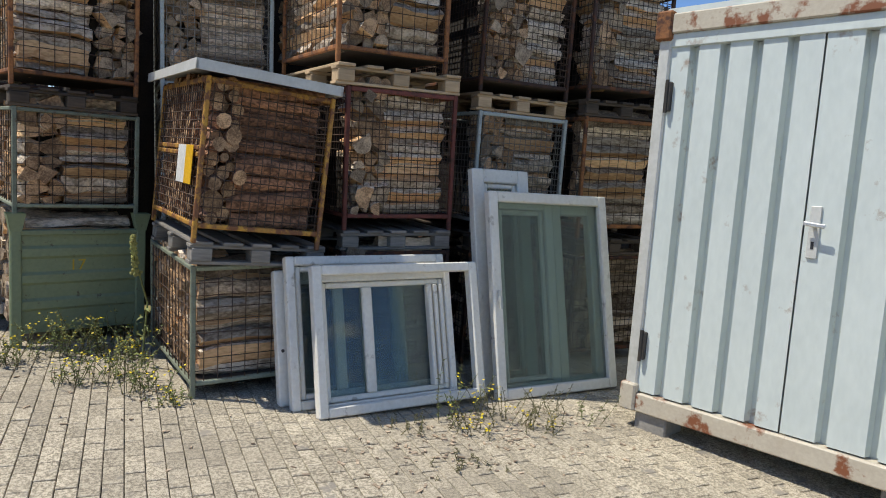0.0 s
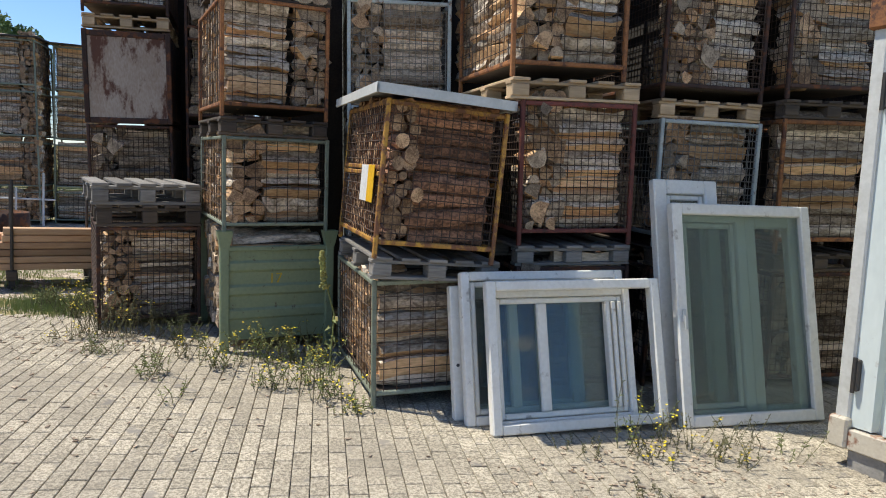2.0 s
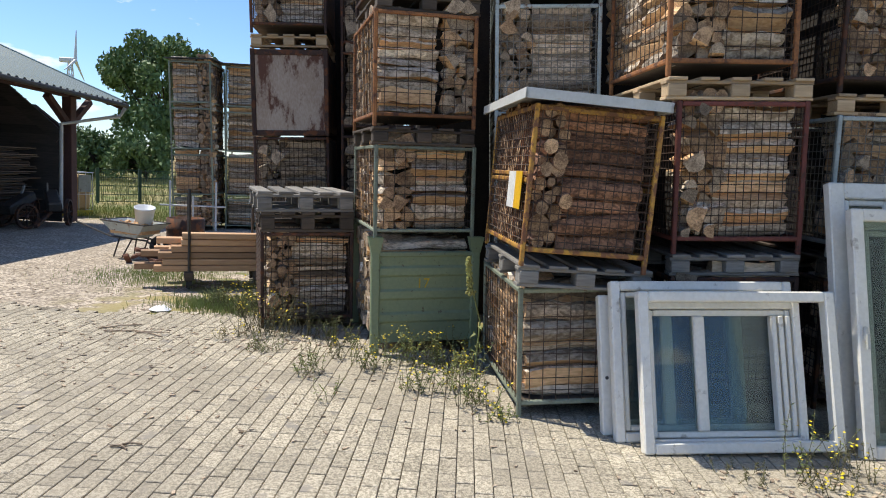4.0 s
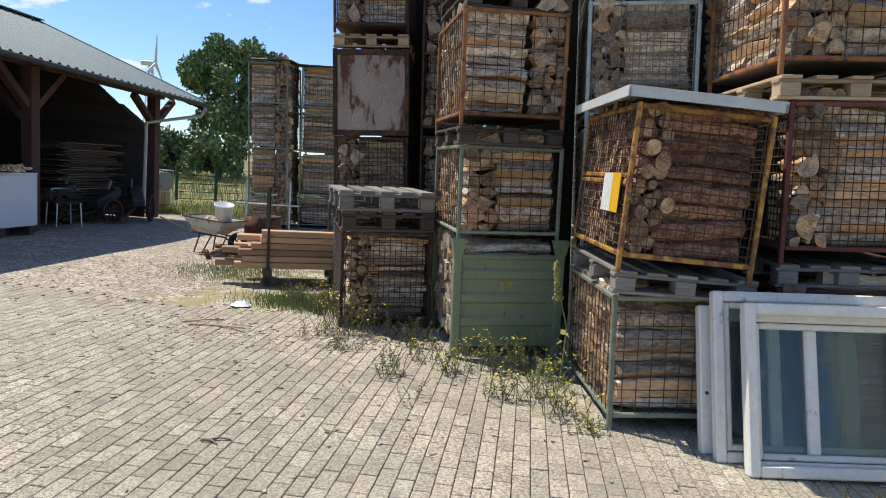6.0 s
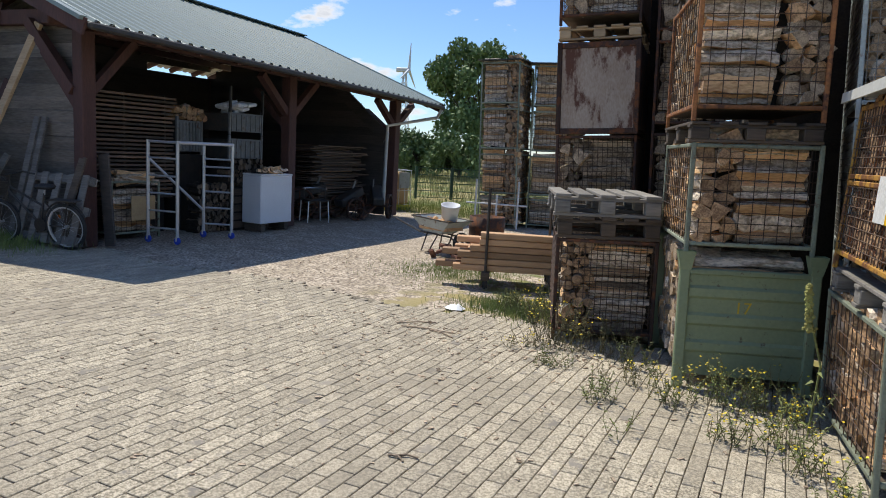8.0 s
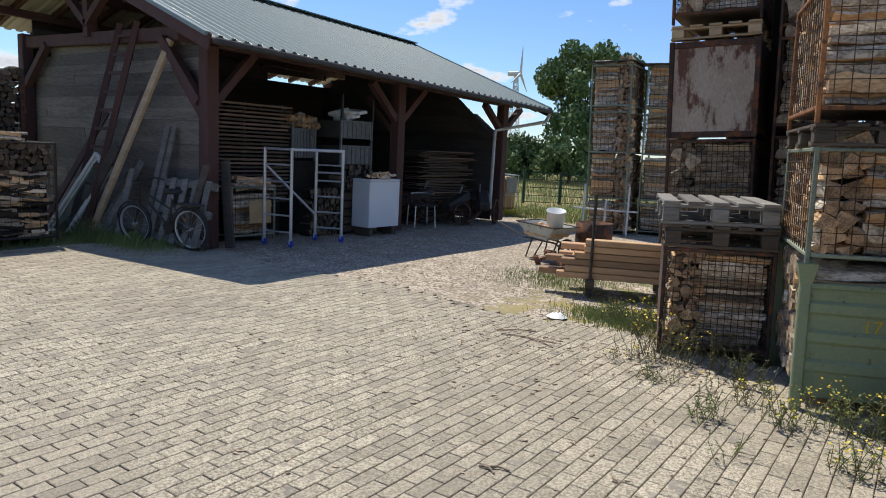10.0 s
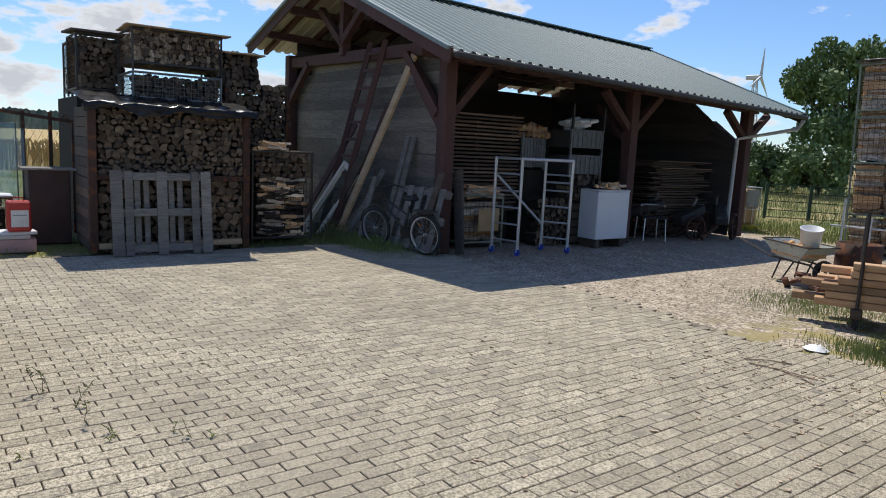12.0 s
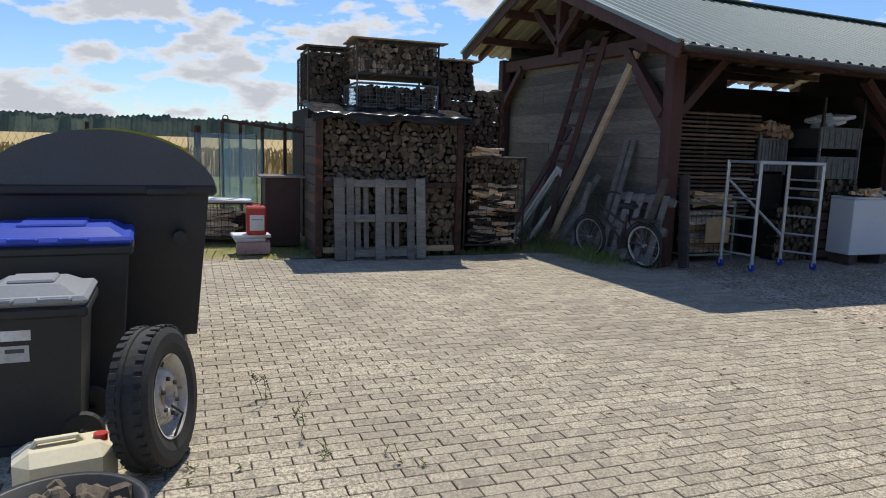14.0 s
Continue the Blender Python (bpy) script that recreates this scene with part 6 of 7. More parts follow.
# ---- wheeled bins ----
def wheelie_bin(m, w, d, h, lid_mat, label):
    """Front faces local -y; x is its width."""
    e = empty("wheeled_bin", m, label, "bin", "wheeled bins")
    s = Shape()
    t, u = 0.84, 0.8
    def ring(k, z, o=0.0):
        return [(-w / 2 * k + o, -d / 2 * k + o, z), (w / 2 * k - o, -d / 2 * k + o, z), (w / 2 * k - o, d / 2 * k - o, z), (-w / 2 * k + o, d / 2 * k - o, z)]
    v = ring(t, 0.06) + ring(1.0, h - 0.1)
    s.add(v, [(0, 1, 5, 4), (1, 2, 6, 5), (2, 3, 7, 6), (3, 0, 4, 7), (3, 2, 1, 0)])
    part("bin_body", s, black_plastic, e, "black tapered plastic body")
    part("rim", Shape().box((-w / 2 - 0.03, -d / 2 - 0.03, h - 0.11), (w / 2 + 0.03, d / 2 + 0.03, h - 0.055), c=0.012), black_plastic, e)
    ld = Shape().box((-w / 2 - 0.025, -d / 2 - 0.03, h - 0.055), (w / 2 + 0.025, d / 2 + 0.03, h - 0.01), c=0.018)
    lid = part("lid", ld, lid_mat, e)
    part("lid_ridge", Shape().box((-w / 2 + 0.12, -d * 0.22, h + 0.03), (w / 2 - 0.12, d * 0.22, h + 0.05), c=0.012), lid_mat, lid)
    part("lid_dome", Shape().add([(-w / 2 + 0.02, -d / 2 + 0.02, h - 0.012), (w / 2 - 0.02, -d / 2 + 0.02, h - 0.012), (w / 2 - 0.02, d / 2 - 0.02, h - 0.012), (-w / 2 + 0.02, d / 2 - 0.02, h - 0.012), (-w / 2 + 0.09, -d / 2 + 0.1, h + 0.035), (w / 2 - 0.09, -d / 2 + 0.1, h + 0.035), (w / 2 - 0.09, d / 2 - 0.1, h + 0.035), (-w / 2 + 0.09, d / 2 - 0.1, h + 0.035)], [(0, 1, 5, 4), (1, 2, 6, 5), (2, 3, 7, 6), (3, 0, 4, 7), (4, 5, 6, 7)]), lid_mat, lid)
    for y in (-0.12, 0.12):
        part("lid_grip", Shape().path([(w / 2 + 0.0, y - 0.07, h - 0.02), (w / 2 + 0.045, y - 0.06, h - 0.02), (w / 2 + 0.045, y + 0.06, h - 0.02), (w / 2 + 0.0, y + 0.07, h - 0.02)], 0.011), lid_mat, lid)
    for x in (-w / 2 + 0.03, w / 2 - 0.03):
        part("wheel", Shape().lathe([(0.02, -0.025), (0.09, -0.022), (0.1, 0), (0.09, 0.022), (0.02, 0.025)], 18, m=pose(x, d / 2 - 0.02, 0.1, 90, 0, 90)), rubber, e)
    part("foot_ridge", Shape().box((-w / 2 * t, -d / 2 * t, 0), (w / 2 * t, d / 2 * t, 0.06), c=0.01), black_plastic, e)
    return e
gb2 = wheelie_bin(pose(-4.42, 0.22, 0, 0, 0, 2), 0.44, 0.46, 0.80, grey_plastic, "black wheeled bin with a grey lid")
part("sticker", Shape().box((0.225, -0.16, 0.48), (0.2275, 0.0, 0.56)), paper, gb2, "white barcode sticker", m=pose(-0.012, 0, 0))
part("sticker", Shape().box((0.225, -0.14, 0.585), (0.2275, 0.01, 0.635)), paper, gb2, "white sticker", m=pose(-0.008, 0, 0))
part("barcode_bar", Shape().box((0.2155, -0.10, 0.525), (0.2165, -0.02, 0.545)), lid_grey, gb2)
wheelie_bin(pose(-5.1, 0.2, 0, 0, 0, 4), 0.6, 0.78, 1.0, blue_plastic, "black wheeled bin with a blue lid")
cx, cy = -5.95, 0.38
e = empty("waste_container", pose(cx, cy, 0, 0, 0, 4), "large dark grey waste container with a domed lid", "bin")
s = Shape()
v = [(-0.42, -0.55, 0.2), (0.42, -0.55, 0.2), (0.42, 0.55, 0.2), (-0.42, 0.55, 0.2), (-0.5, -0.64, 1.18), (0.5, -0.64, 1.18), (0.5, 0.64, 1.18), (-0.5, 0.64, 1.18)]
s.add(v, [(0, 1, 5, 4), (1, 2, 6, 5), (2, 3, 7, 6), (3, 0, 4, 7), (3, 2, 1, 0)])
part("bin_body", s, black_plastic, e)
part("rim", Shape().box((-0.54, -0.69, 1.17), (0.54, 0.69, 1.25), c=0.02), black_plastic, e)
arc = [(0.68 * math.cos(a), 1.2 + 0.38 * math.sin(a) ** 1.1) for a in (math.pi * i / 20 for i in range(21))]
def arch(x0, x1, k, name, mt, lab=""):
    s = Shape()
    n = len(arc)
    s.add([(x0, y * k, 1.24 + (z - 1.24) * k) for y, z in arc] + [(x1, y * k, 1.24 + (z - 1.24) * k) for y, z in arc],
          [(i, i + 1, n + i + 1, n + i) for i in range(n - 1)] + [tuple(range(n)), tuple(range(n, 2 * n))])
    return part(name, s, mt, e, lab)
arch(-0.5, 0.5, 1.0, "lid", lid_grey, "dark grey domed lid")
arch(-0.58, -0.50, 1.06, "lid_edge", yellow_plastic, "yellow lid edge")
arch(0.5, 0.53, 1.015, "lid_front_rib", lid_grey)
for y in (-0.45, 0.45):
    part("trunnion", Shape().tube((0.46, y, 0.9), (0.6, y, 0.9), 0.045, 12), black_plastic, e)
    for x in (-0.32, 0.32):
        c_ = part("castor", Shape().lathe([(0.02, -0.025), (0.085, -0.022), (0.1, 0), (0.085, 0.022), (0.02, 0.025)], 16, m=pose(x, y, 0.1, 90)), rubber, e)
        part("fork", Shape().box((x - 0.03, y - 0.035, 0.1), (x + 0.03, y + 0.035, 0.2)), zinc, c_)
part("lid_handle", Shape().bar((0.545, 0.25, 1.2), (0.545, 0.5, 1.2), 0.03, 0.05, c=0.01), black_plastic, e)
# tyre
ty = empty("car_wheel", Matrix.Translation((-3.98, 0.79, 0.335)) @ pose(0, 0, 0, 0, 0, 72) @ pose(0, 0, 0, 0, 84, 0) @ Matrix.Diagonal((0.93, 0.93, 0.86, 1)), "used black tyre on a dirty white steel rim", "wheel")
R = 0.36
prof = [(0.215, -0.085), (0.27, -0.105), (0.32, -0.105), (0.35, -0.085), (0.36, -0.05), (0.36, -0.018), (0.35, -0.014), (0.35, 0.014), (0.36, 0.018), (0.36, 0.05), (0.35, 0.085), (0.32, 0.105), (0.27, 0.105), (0.215, 0.085)]
tyre = part("tyre", Shape().lathe(prof, 48), rubber, ty, smooth=False)
for i in range(40):
    a = 2 * math.pi * i / 40
    for zz in (-0.062, 0.062):
        part("tread_block", Shape().box((0.352, -0.018, zz - 0.022), (0.366, 0.018, zz + 0.022), c=0.003), rubber, tyre, m=pose(0, 0, 0, 0, 0, math.degrees(a) + (4 if zz > 0 else 0)))
rim = part("rim", Shape().lathe([(0.215, 0.09), (0.205, 0.088), (0.195, 0.05), (0.185, -0.02), (0.15, 0.02), (0.135, 0.06), (0.11, 0.075), (0.06, 0.075), (0.055, 0.03), (0.0, 0.03)], 36), rim_metal, ty, "dirty white steel rim", smooth=True)
for i in range(6):
    a = math.pi / 3 * i
    part("wheel_nut", Shape().tube((0.09 * math.cos(a), 0.09 * math.sin(a), 0.07), (0.09 * math.cos(a), 0.09 * math.sin(a), 0.09), 0.012, 6), dark_metal, rim)
    part("rim_hole", Shape().tube((0.165 * math.cos(a + 0.5), 0.165 * math.sin(a + 0.5), 0.012), (0.163 * math.cos(a + 0.5), 0.163 * math.sin(a + 0.5), 0.018), 0.022, 10), gasket, rim)
part("valve_hose", Shape().path([(0.05, 0, 0.08), (0.11, 0.04, 0.12), (0.16, 0.02, 0.1), (0.2, -0.03, 0.09)], 0.007), gasket, rim)
# jug and tub
jg = empty("jerrycan", pose(-3.86, 0.42, 0, 0, 0, 12) @ Matrix.Diagonal((1.25, 1.2, 0.76, 1)), "cream plastic jerrycan with a red cap", "canister")
part("jug_body", Shape().box((-0.11, -0.17, 0), (0.11, 0.17, 0.27), c=0.055).path([(0, -0.11, 0.25), (0, -0.09, 0.30), (0, 0.04, 0.30), (0, 0.06, 0.25)], 0.016, 8), cream_plastic, jg)
part("cap", Shape().tube((0, 0.12, 0.25), (0, 0.12, 0.29), 0.025, 12), red_paint, jg, "red screw cap")
tb = empty("planter_tub", pose(-3.03, 0.54, 0), "black plastic tub filled with dry soil", "tub")
part("tub_wall", Shape().lathe([(0, 0), (0.2, 0), (0.27, 0.28), (0.29, 0.28), (0.29, 0.305), (0.26, 0.305), (0.25, 0.24), (0.0, 0.24)], 32), black_plastic, tb, smooth=True)
s = Shape()
for i in range(50):
    q = r2.uniform(0.015, 0.045)
    a, rr = r2.uniform(0, 6.28), 0.22 * math.sqrt(r2.random())
    s.box((-q, -q, -q * 0.6), (q, q, q * 0.6), 0, pose(rr * math.cos(a), rr * math.sin(a), 0.25 + r2.uniform(0, 0.04), r2.uniform(0, 90), r2.uniform(0, 90), r2.uniform(0, 90)), q * 0.4)
ob = part("soil", s, soil, tb); tagged(ob, kind="stuff")

# ---- fences, field, forest, trees, turbines ----
gf = empty("garden_fence", pose(-11.0, 20.1, 0, 0, 0, 38), "dark green double-rod mat fence by the meadow", "fence")
green_fence = mat("dark_green_fence", (0.02, 0.06, 0.03), None, 0.5, bump=0.0)
rod_mesh = Shape().box((0, -0.004, 0.04), (0.006, 0.004, 0.98)).mesh("rod", green_fence)
rail_mesh = Shape().box((0, -0.01, 0), (1.15, 0.01, 0.02)).mesh("rail", green_fence)
for i in range(6):
    part("post", Shape().box((i * 1.15 - 0.04, -0.04, 0), (i * 1.15 + 0.04, 0.04, 1.02)), green_fence, gf)
    if i < 5:
        for j in range(22):
            part("rod", rod_mesh, None, gf, m=pose(i * 1.15 + j * 0.052, 0, 0))
        for z in (0.04, 0.25, 0.5, 0.75, 0.97):
            part("rail", rail_mesh, None, gf, m=pose(i * 1.15, 0, z))
cf = empty("chain_link_fence", pose(-16.4, -7.5, 0, 0, 0, 90), "rusty chain-link fence before the wheat field", "fence")
for i in range(8):
    part("post", Shape().tube((i * 2.1, 0, 0), (i * 2.1, 0, 1.78), 0.04 if i != 4 else 0.07, 8), rusty, cf)
s = Shape()
for i in range(int(14.7 / 0.14)):
    for sg in (1, -1):
        x = i * 0.14
        s.tube((x, 0, 0.05), (x + sg * 0.8, 0, 1.65), 0.0028, 3, cap=False)
ob = part("wire_mesh", s, wire_rust, cf)
part("brace", Shape().tube((2.1, 0, 1.5), (3.3, 0.0, 0.0), 0.02, 6), rusty, cf)
part("brace", Shape().tube((2.1, 0, 1.5), (0.9, 0.0, 0.0), 0.02, 6), rusty, cf)
s = Shape()
ux = [-30 - i * i * 1.1 for i in range(19)]
uy = [-220 + i * 12 for i in range(30)]
s.add([(x, y, 0.85 + 0.12 * noise.noise((x * 0.2, y * 0.2, 1)) if i else -0.02) for i, x in enumerate(ux) for y in uy],
      [(i * 30 + j, i * 30 + j + 1, (i + 1) * 30 + j + 1, (i + 1) * 30 + j) for i in range(18) for j in range(29)])
rw = random.Random(8)
for i in range(9000):
    x, y = -29.5 - abs(rw.gauss(0, 6)), rw.uniform(-22, 22)
    h, dx = rw.uniform(0.7, 1.05), rw.uniform(-.08, .08)
    s.add([(x, y - 0.02, 0), (x, y + 0.02, 0), (x + dx, y + dx + 0.03, h), (x + dx, y + dx - 0.03, h)], [(0, 1, 2, 3)])
thing("wheat_field", s, wheat_mat, None, "ripe golden wheat field behind a wire fence", "field", kind="stuff")
s = Shape()
N = 260
for layer in range(3):
    ring = []
    for i in range(N):
        a = radians(128 + i * 92 / N)
        rr = 430 + layer * 14 + 5 * noise.noise((i * 0.3, layer, 0))
        h = 9.0 + layer * 1.2 + 3.0 * noise.noise((i * 0.08, layer, 2)) + 1.3 * noise.noise((i * 0.9, layer, 4)) + rw.uniform(-0.7, 0.7)
        ring.append((rr * math.cos(a), rr * math.sin(a), h))
    for i in range(N - 1):
        (x0, y0, h0), (x1, y1, h1) = ring[i], ring[i + 1]
        m0 = 0.985
        xm, ym, hm = (x0 + x1) / 2, (y0 + y1) / 2, max(h0, h1) + rw.uniform(0.2, 1.0)
        s.add([(x0 * m0, y0 * m0, 0), (x1 * m0, y1 * m0, 0), (x1, y1, h1), (xm, ym, hm), (x0, y0, h0)], [(0, 1, 2, 3, 4)])
thing("far_forest", s, forest_mat, None, "dark pine forest along the horizon", "forest", kind="stuff")

def leafy(name, x, y, z0, rx, rz, n, size, seed, label, trunk_h, cat):
    r = random.Random(seed)
    e = empty(name, pose(x, y, 0), label, cat)
    limbs = Shape()
    limbs.tube((0, 0, 0), (0.1, 0, trunk_h), 0.05 * rx, 8, 0, 0.035 * rx)
    tips = []
    for i in range(40):
        a, b = r.uniform(0, 6.28), r.uniform(-0.75, 1.0)
        q = r.uniform(0.45, 0.92)
        c = Vector((rx * q * math.cos(a) * math.cos(b * 1.2), rx * q * math.sin(a) * math.cos(b * 1.2), z0 + rz * (1 + q * math.sin(b * 1.2))))
        tips.append((c, rx * r.uniform(0.16, 0.3)))
        limbs.tube((0.1, 0, trunk_h * r.uniform(0.5, 1.0)), c, 0.018 * rx, 5, 0, 0.005 * rx)
    part("trunk", limbs, trunk_mat, e)
    s = Shape()
    for i in range(n):
        c, q = r.choice(tips)
        d = Vector((r.gauss(0, 1), r.gauss(0, 1), r.gauss(0, 0.8)))
        d = d.normalized() * q * r.uniform(0.5, 1.05)
        p = c + d
        if p.z < 0.15:
            continue
        m = Matrix.Translation(p) @ Euler((r.uniform(0, 6.3), r.uniform(0, 6.3), r.uniform(0, 6.3))).to_matrix().to_4x4()
        k = size * r.uniform(0.6, 1.3)
        s.add([(-k, 0, 0), (0, -k * 0.55, 0), (k, 0, 0.1 * k), (0, k * 0.55, 0)], [(0, 1, 2, 3)], 0, m)
    ob = part("crown", s, tree_leaf, e); tagged(ob, kind="stuff")
    return e
leafy("tree", -18.9, 41.6, 1.5, 3.7, 3.5, 20000, 0.14, 21, "broad leafy green tree standing in the meadow", 3.5, "tree")
leafy("bush", -20.3, 36.5, 0.1, 2.5, 1.2, 8000, 0.12, 22, "round grey-green bush at the meadow edge", 0.8, "bush")
leafy("bush", -17.4, 36.0, 0.1, 2.2, 1.2, 7000, 0.12, 23, "leafy bush below the meadow tree", 0.8, "bush")
leafy("bush", -23.2, 38.5, 0.1, 2.4, 1.1, 7000, 0.12, 24, "low green bush beside the meadow tree", 0.7, "bush")
def turbine(x, y, H, L, spin):
    e = empty("wind_turbine", pose(x, y, 0, 0, 0, math.degrees(math.atan2(y, x)) + 70), "white wind turbine on a lattice tower", "wind turbine", "wind turbines")
    s = Shape()
    for i in range(4):
        a = math.pi / 4 + i * math.pi / 2
        b = a + math.pi / 2
        s.tube((5 * math.cos(a), 5 * math.sin(a), 0), (1.0 * math.cos(a), 1.0 * math.sin(a), H), 0.28, 4)
        for j in range(9):
            k0, k1 = 5 - 4 * j / 9, 5 - 4 * (j + 1) / 9
            s.tube((k0 * math.cos(a), k0 * math.sin(a), H * j / 9), (k1 * math.cos(b), k1 * math.sin(b), H * (j + 1) / 9), 0.14, 3)
            s.tube((k0 * math.cos(b), k0 * math.sin(b), H * j / 9), (k1 * math.cos(a), k1 * math.sin(a), H * (j + 1) / 9), 0.14, 3)
    part("lattice_tower", s, white_metal, e)
    part("nacelle", Shape().box((-2, -1.2, H), (5, 1.2, H + 2.4), c=0.4), white_metal, e)
    for i in range(3):
        a = spin + i * 2 * math.pi / 3
        part("blade", Shape().tube((-2.4, 0, H + 1.2), (-2.4, L * math.sin(a), H + 1.2 + L * math.cos(a)), 0.9, 6, 0, 0.2), white_metal, e)
    return e
turbine(-208, 345, 44, 15, -0.1)

# ---- weeds and litter ----
def weed(x, y, h, n, seed, flowers=True, dry=False, spread=0.16):
    r = random.Random(seed)
    e = empty("weed", pose(x, y, -0.012), "yellow-flowered weed growing from the paving" if flowers else ("dry brown weed beside a cage" if dry else "green weed growing from a joint"), "weed", "weeds")
    st, lf, fl = Shape(), Shape(), Shape()
    for i in range(n):
        a = r.uniform(0, 6.28)
        base = Vector((r.gauss(0, spread * 0.5), r.gauss(0, spread * 0.4), 0))
        hh = h * r.uniform(0.45, 1.0)
        tip = base + Vector((math.cos(a) * hh * r.uniform(0.1, 0.8), math.sin(a) * hh * r.uniform(0.1, 0.8), hh))
        mid = base.lerp(tip, 0.5) + Vector((r.uniform(-.02, .02), r.uniform(-.02, .02), hh * 0.08))
        st.path([base, mid, tip], 0.0018, 4)
        for j in range(int(8 + hh * 46)):
            t = r.uniform(0.08, 0.95)
            p = base.lerp(mid, t * 2) if t < 0.5 else mid.lerp(tip, t * 2 - 1)
            k = r.uniform(0.006, 0.0165) * (0.8 if dry else 1.0)
            m = Matrix.Translation(p) @ Euler((r.uniform(-0.9, 0.9), r.uniform(-0.9, 0.3), r.uniform(0, 6.28))).to_matrix().to_4x4()
            lf.add([(0, 0, 0), (k, -k * 0.4, 0.004), (k * 2, 0, -0.2 * k), (k, k * 0.4, 0.004)], [(0, 1, 2, 3)], 0, m)
        if flowers and r.random() < 0.6:
            for q in range(r.randint(1, 4)):
                m = Matrix.Translation(tip + Vector((r.uniform(-.04, .04), r.uniform(-.04, .04), r.uniform(-.05, .02)))) @ Euler((r.uniform(-.5, .5), r.uniform(-.5, .5), 0)).to_matrix().to_4x4()
                fl.add([(0.008 * math.cos(b), 0.008 * math.sin(b), 0.002) for b in (6.283 * i / 7 for i in range(7))], [tuple(range(7))], 0, m)
    ob = part("stem", st, leaf_olive, e); tagged(ob, kind="stuff")
    ob = part("foliage", lf, leaf_olive if dry else leaf_green, e); tagged(ob, kind="stuff")
    if fl.f:
        ob = part("blossom", fl, petal, e); tagged(ob, kind="stuff")
    return e
W_ = random.Random(77)
for x, y, h, n, f, d in ((-1.75, 6.3, 0.55, 22, True, True), (-1.5, 6.25, 0.5, 18, True, True), (-1.25, 6.35, 0.42, 14, False, True), (-1.0, 6.1, 0.35, 12, False, False),
                         (-0.62, 5.45, 0.35, 16, True, False), (-0.35, 5.6, 0.42, 18, True, False), (-0.1, 5.65, 0.4, 18, True, False), (0.1, 5.5, 0.38, 14, True, False),
                         (0.05, 5.1, 0.35, 14, True, False), (0.18, 4.8, 0.3, 14, True, False), (-0.25, 5.0, 0.26, 12, True, False), (0.33, 4.55, 0.14, 10, True, False),
                         (-1.02, 5.25, 0.28, 12, False, False), (-0.95, 5.7, 0.22, 12, True, True), (-0.71, 4.78, 0.27, 4, False, False),
                         (1.95, 4.02, 0.48, 7, False, False), (2.2, 4.05, 0.35, 10, True, True), (2.0, 3.85, 0.2, 12, True, True), (2.4, 3.8, 0.18, 12, True, True), (1.6, 3.95, 0.12, 10, False, True),
                         (2.86, 3.85, 0.27, 5, False, False), (2.6, 4.0, 0.3, 9, False, True), (1.75, 3.4, 0.08, 10, False, True),
                         (-1.55, 5.75, 0.22, 12, False, False), (-1.9, 6.1, 0.2, 10, True, True), (-4.65, 1.35, 0.28, 3, False, False), (-4.3, 1.5, 0.2, 3, False, False),
                         (-3.75, 1.95, 0.14, 3, False, False), (-3.9, 1.6, 0.1, 3, False, False), (-3.85, 1.0, 0.06, 4, False, False),
                         (-10.3, 6.1, 0.5, 24, False, False), (-9.9, 6.0, 0.45, 20, False, False), (-10.7, 6.0, 0.35, 16, False, False), (-2.2, 7.0, 0.35, 20, True, False), (-2.5, 7.3, 0.3, 22, False, False), (-2.1, 7.4, 0.4, 20, True, False)):
    weed(x, y, h * 0.8, n if n < 8 else int(n * 1.6), W_.randint(0, 9999), f, d)
# tall dock stem by the green bin
e = empty("dock_plant", pose(0.17, 5.3, 0), "tall dock plant with a pale seed head", "weed")
part("stem", Shape().path([(0, 0, 0), (0.02, 0, 0.45), (-0.06, -0.02, 0.72)], 0.006), leaf_green, e)
s = Shape()
for i in range(140):
    t = W_.random()
    s.box((-0.009, -0.009, -0.009), (0.009, 0.009, 0.009), 0, pose(-0.06 - 0.03 * t + W_.gauss(0, 0.010 - 0.005 * t), -0.02 + W_.gauss(0, 0.010 - 0.005 * t), 0.64 + 0.27 * t, W_.uniform(0, 90), W_.uniform(0, 90), 0), 0.003)
ob = part("seed_head", s, mat("pale_seed", (0.35, 0.36, 0.10), (0.26, 0.24, 0.08), 0.9), e); tagged(ob, kind="stuff")
s = Shape()
for i in range(9):
    a, t = W_.uniform(0, 6.28), W_.uniform(0.05, 0.55)
    s.add([(0, 0, 0), (0.04, -0.012, 0.02), (0.09, 0, -0.01), (0.04, 0.012, 0.02)], [(0, 1, 2, 3)], 0, pose(0.02 * t, 0, t, W_.uniform(-20, 20), W_.uniform(-30, 10), math.degrees(a)))
ob = part("dock_leaves", s, leaf_green, e); tagged(ob, kind="stuff")
# grass tufts along the edges
def tufts(name, n, place, h, material, label, seed):
    r = random.Random(seed)
    s = Shape()
    for i in range(n):
        x, y = place(r)
        a = r.uniform(0, 6.28); k = h * r.uniform(0.4, 1.1); w = 0.002 + k * 0.016
        dx, dy = math.cos(a) * k * 0.4, math.sin(a) * k * 0.4
        s.add([(x - w, y, -0.015), (x + w, y, -0.015), (x + dx * 0.4 + w * 0.6, y + dy * 0.4, k * 0.6), (x + dx, y + dy, k), (x + dx * 0.4 - w * 0.6, y + dy * 0.4, k * 0.6)], [(0, 1, 2, 3, 4)])
    thing(name, s, material, None, label, "grass", kind="stuff")
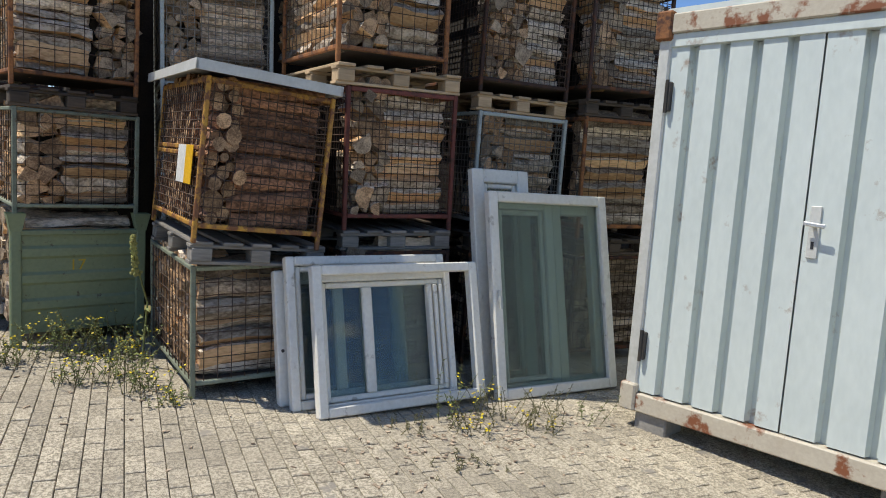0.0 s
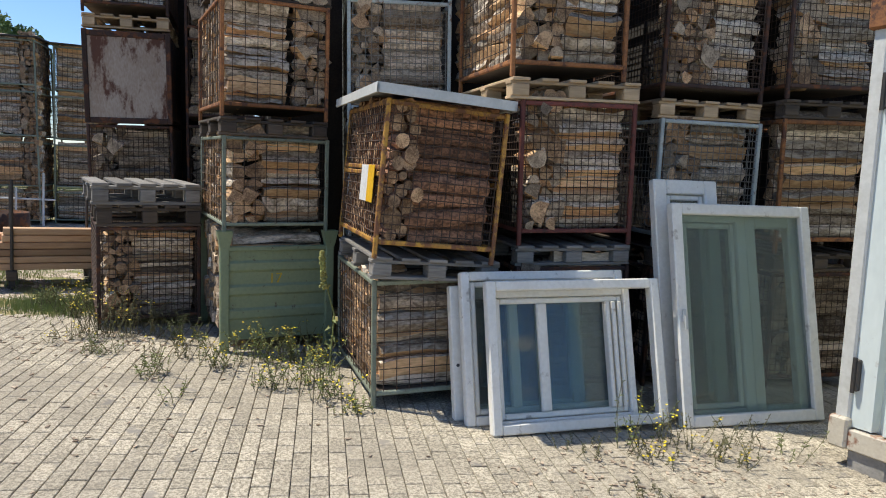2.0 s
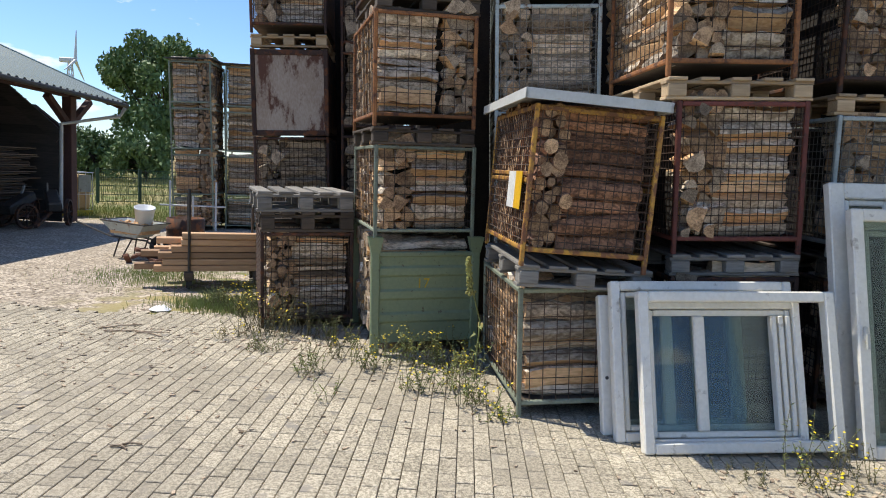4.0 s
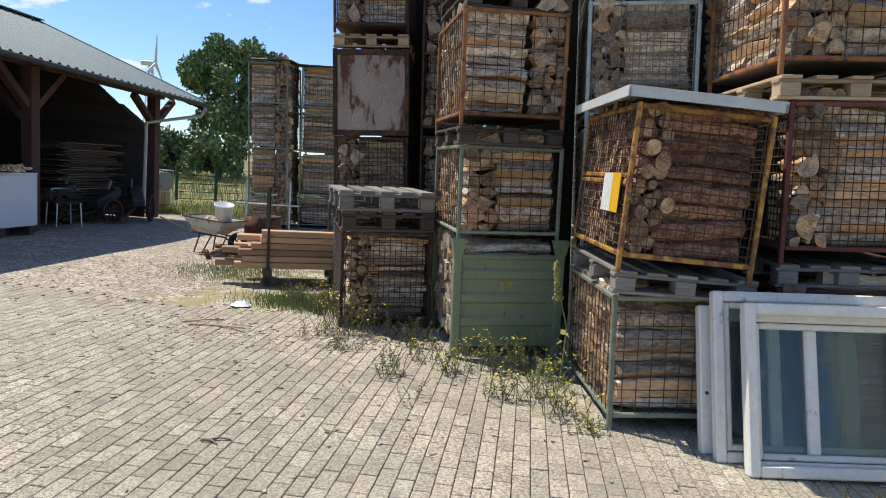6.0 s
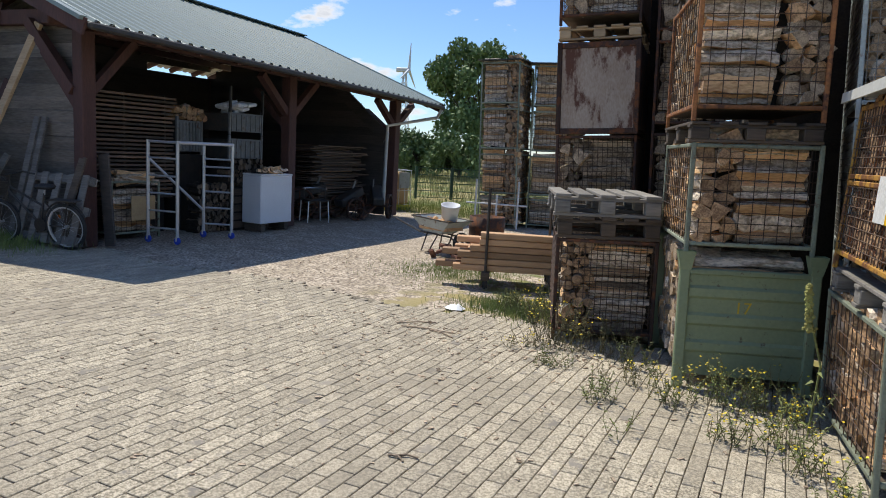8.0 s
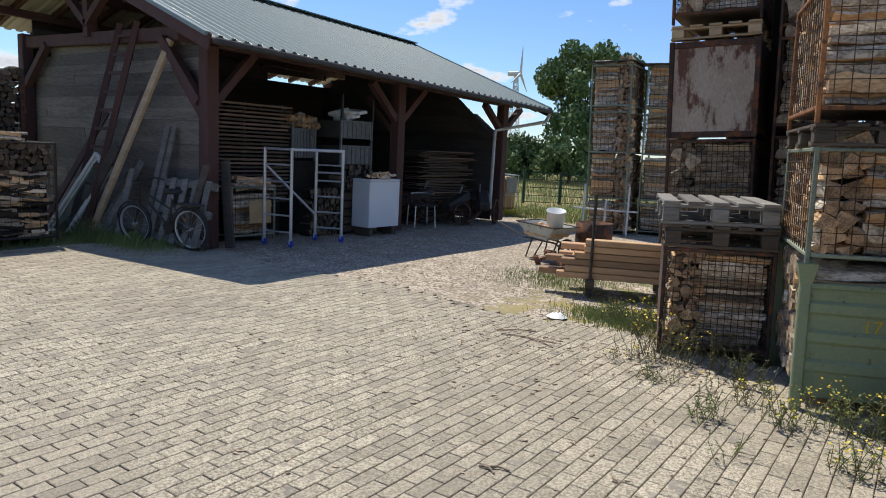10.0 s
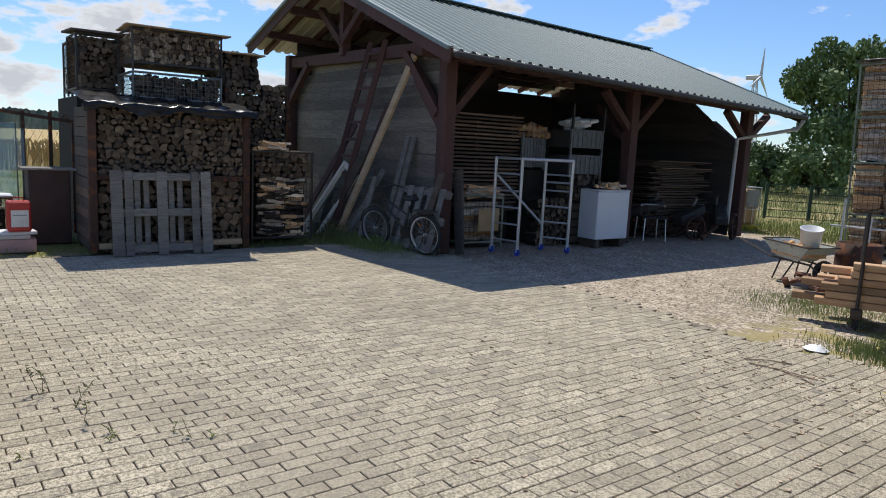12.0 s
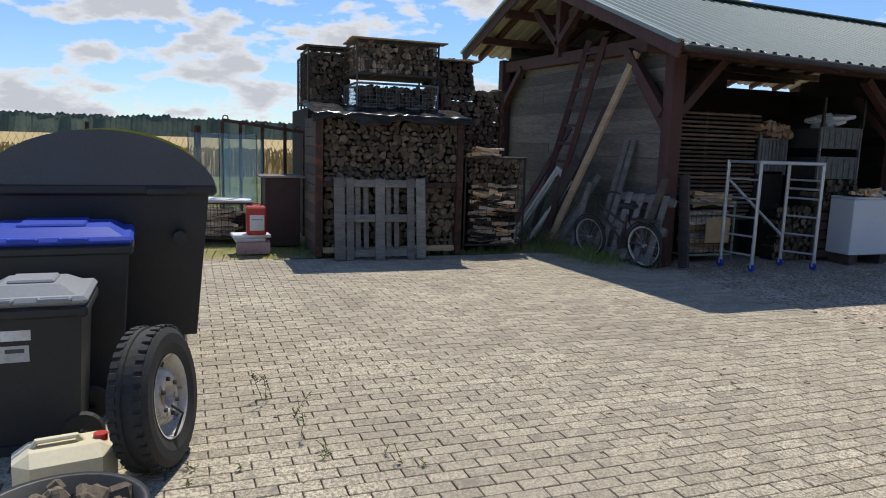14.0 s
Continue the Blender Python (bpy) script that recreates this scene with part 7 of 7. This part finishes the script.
grass_a = mat("grass_blade", (0.27, 0.34, 0.10), (0.18, 0.23, 0.06), 0.75, scale=2, bump=0.0)
tufts("grass_patch", 3200, lambda r: (r.gauss(-2.35, 0.32), r.gauss(7.35, 0.2)), 0.07, grass_a, "green grass patch beside the timber trolley", 1)
tufts("grass_patch", 3000, lambda r: (r.gauss(-3.9, 0.4), r.gauss(8.9, 0.4)), 0.035, grass_a, "thin grass patch on the sandy ground", 2)
tufts("grass_patch", 9000, lambda r: (r.uniform(-11.5, -3.5), 15.6 + abs(r.gauss(0, 2.2))), 0.14, grass_a, "green grass at the yard's far edge", 3)
tufts("grass_patch", 3500, lambda r: (-9.75 - abs(r.gauss(0, 0.35)), r.uniform(-1.0, 6.4)), 0.1, grass_a, "grass strip along the woodpile", 4)
tufts("grass_patch", 2500, lambda r: (r.gauss(-9.6, 0.5), r.gauss(6.25, 0.2)), 0.16, grass_a, "grass growing under the bicycle", 5)
tufts("meadow_grass", 14000, lambda r: (r.uniform(-30, -3), r.uniform(20, 44)), 0.35, mat("dry_meadow_blade", (0.34, 0.30, 0.12), (0.18, 0.21, 0.06), 0.85, scale=0.4, bump=0.0), "tall dry meadow grass behind the fence", 6)
# bark crumbs, leaves and sticks on the paving
s, r = Shape(), random.Random(9)
for i in range(800):
    c = r.choice(((-2.9, 6.1, 0.5), (-2.4, 5.6, 0.9), (-3.4, 5.6, 1.4), (-1.4, 4.5, 1.2), (1.7, 3.6, 0.5), (2.3, 3.7, 0.5), (-4.0, 3.5, 2.2), (-4.5, 7.6, 1.3), (-1.6, 6.1, 0.4), (-5.5, 8.5, 1.5)))
    q = r.uniform(0.004, 0.014)
    s.box((-q * 1.6, -q * 0.6, 0), (q * 1.6, q * 0.6, 0.006), 0, pose(r.gauss(c[0], c[2]), r.gauss(c[1], c[2] * 0.5), 0.001, r.uniform(-12, 12), r.uniform(-12, 12), r.uniform(0, 360)))
thing("bark_litter", s, bark, None, "scattered bark crumbs and dry leaves on the paving", "litter", kind="stuff")
for x, y, L, a in ((-2.75, 6.05, 0.5, 8), (-2.95, 6.2, 0.35, 40), (-2.6, 6.0, 0.3, -20), (-1.62, 3.78, 0.12, 25), (-1.66, 3.74, 0.1, -10)):
    thing("stick", Shape().tube((-L / 2, 0, 0.008), (0, 0.02, 0.012), 0.007, 5).tube((0, 0.02, 0.012), (L / 2, 0, 0.006), 0.006, 5), bark, pose(x, y, 0, 0, 0, a), "dry broken stick lying on the paving", "stick", "sticks")

# ---- paving ----
PL, PW, PA = 0.194, 0.092, 1.3
paver = Shape()
a, b = PL / 2 - 0.0034, PW / 2 - 0.0022
c = 0.0035
paver.add([(-a, -b, -0.03), (a, -b, -0.03), (a, b, -0.03), (-a, b, -0.03), (-a, -b, -c), (a, -b, -c), (a, b, -c), (-a, b, -c),
           (-a + c, -b + c, 0), (a - c, -b + c, 0), (a - c, b - c, 0), (-a + c, b - c, 0)],
          [(0, 1, 5, 4), (1, 2, 6, 5), (2, 3, 7, 6), (3, 0, 4, 7), (4, 5, 9, 8), (5, 6, 10, 9), (6, 7, 11, 10), (7, 4, 8, 11), (8, 9, 10, 11)])
paver_mesh = paver.mesh("paver", paver_mat)
pavement = empty("pavement", pose(0, 0, 0), "worn tan-grey concrete block paving with weedy joints", "paving", kind="structure")
part("bedding", Shape().add([(-9.9, -1.6, -0.016), (5.2, -1.6, -0.016), (5.2, 6.85, -0.016), (-9.9, 6.85, -0.016)], [(0, 1, 2, 3)]), joint_mat, pavement, "dark sandy joints")
rest = Shape()
near = 0
ca, sa = math.cos(radians(90 + PA)), math.sin(radians(90 + PA))
r = random.Random(5)
for i in range(-125, 125):
    for j in range(-125, 125):
        u, w = (j + (0.5 if i % 2 else 0)) * PL, i * PW
        x, y = -2.5 + u * ca - w * sa, 2.8 + u * sa + w * ca
        edge = 6.85 + 0.12 * math.sin(x * 2.1)
        if not (-9.75 < x < 5.0 and -1.4 < y < edge):
            continue
        m = pose(x, y, r.uniform(-0.002, 0.0015), r.uniform(-0.4, 0.4), r.uniform(-0.4, 0.4), 90 + PA + r.uniform(-0.7, 0.7))
        if -2.9 < x < 0.6 and 2.5 < y < 6.0 and near < 300 and 3.2 < y < 5.2:
            near += 1
            part("paver", paver_mesh, None, pavement, m=m)
        else:
            rest.add(paver.v, paver.f, 0, m)
ob = part("pavers", rest, paver_rest, pavement, "worn tan-grey concrete pavers")
tagged(ob, kind="stuff")
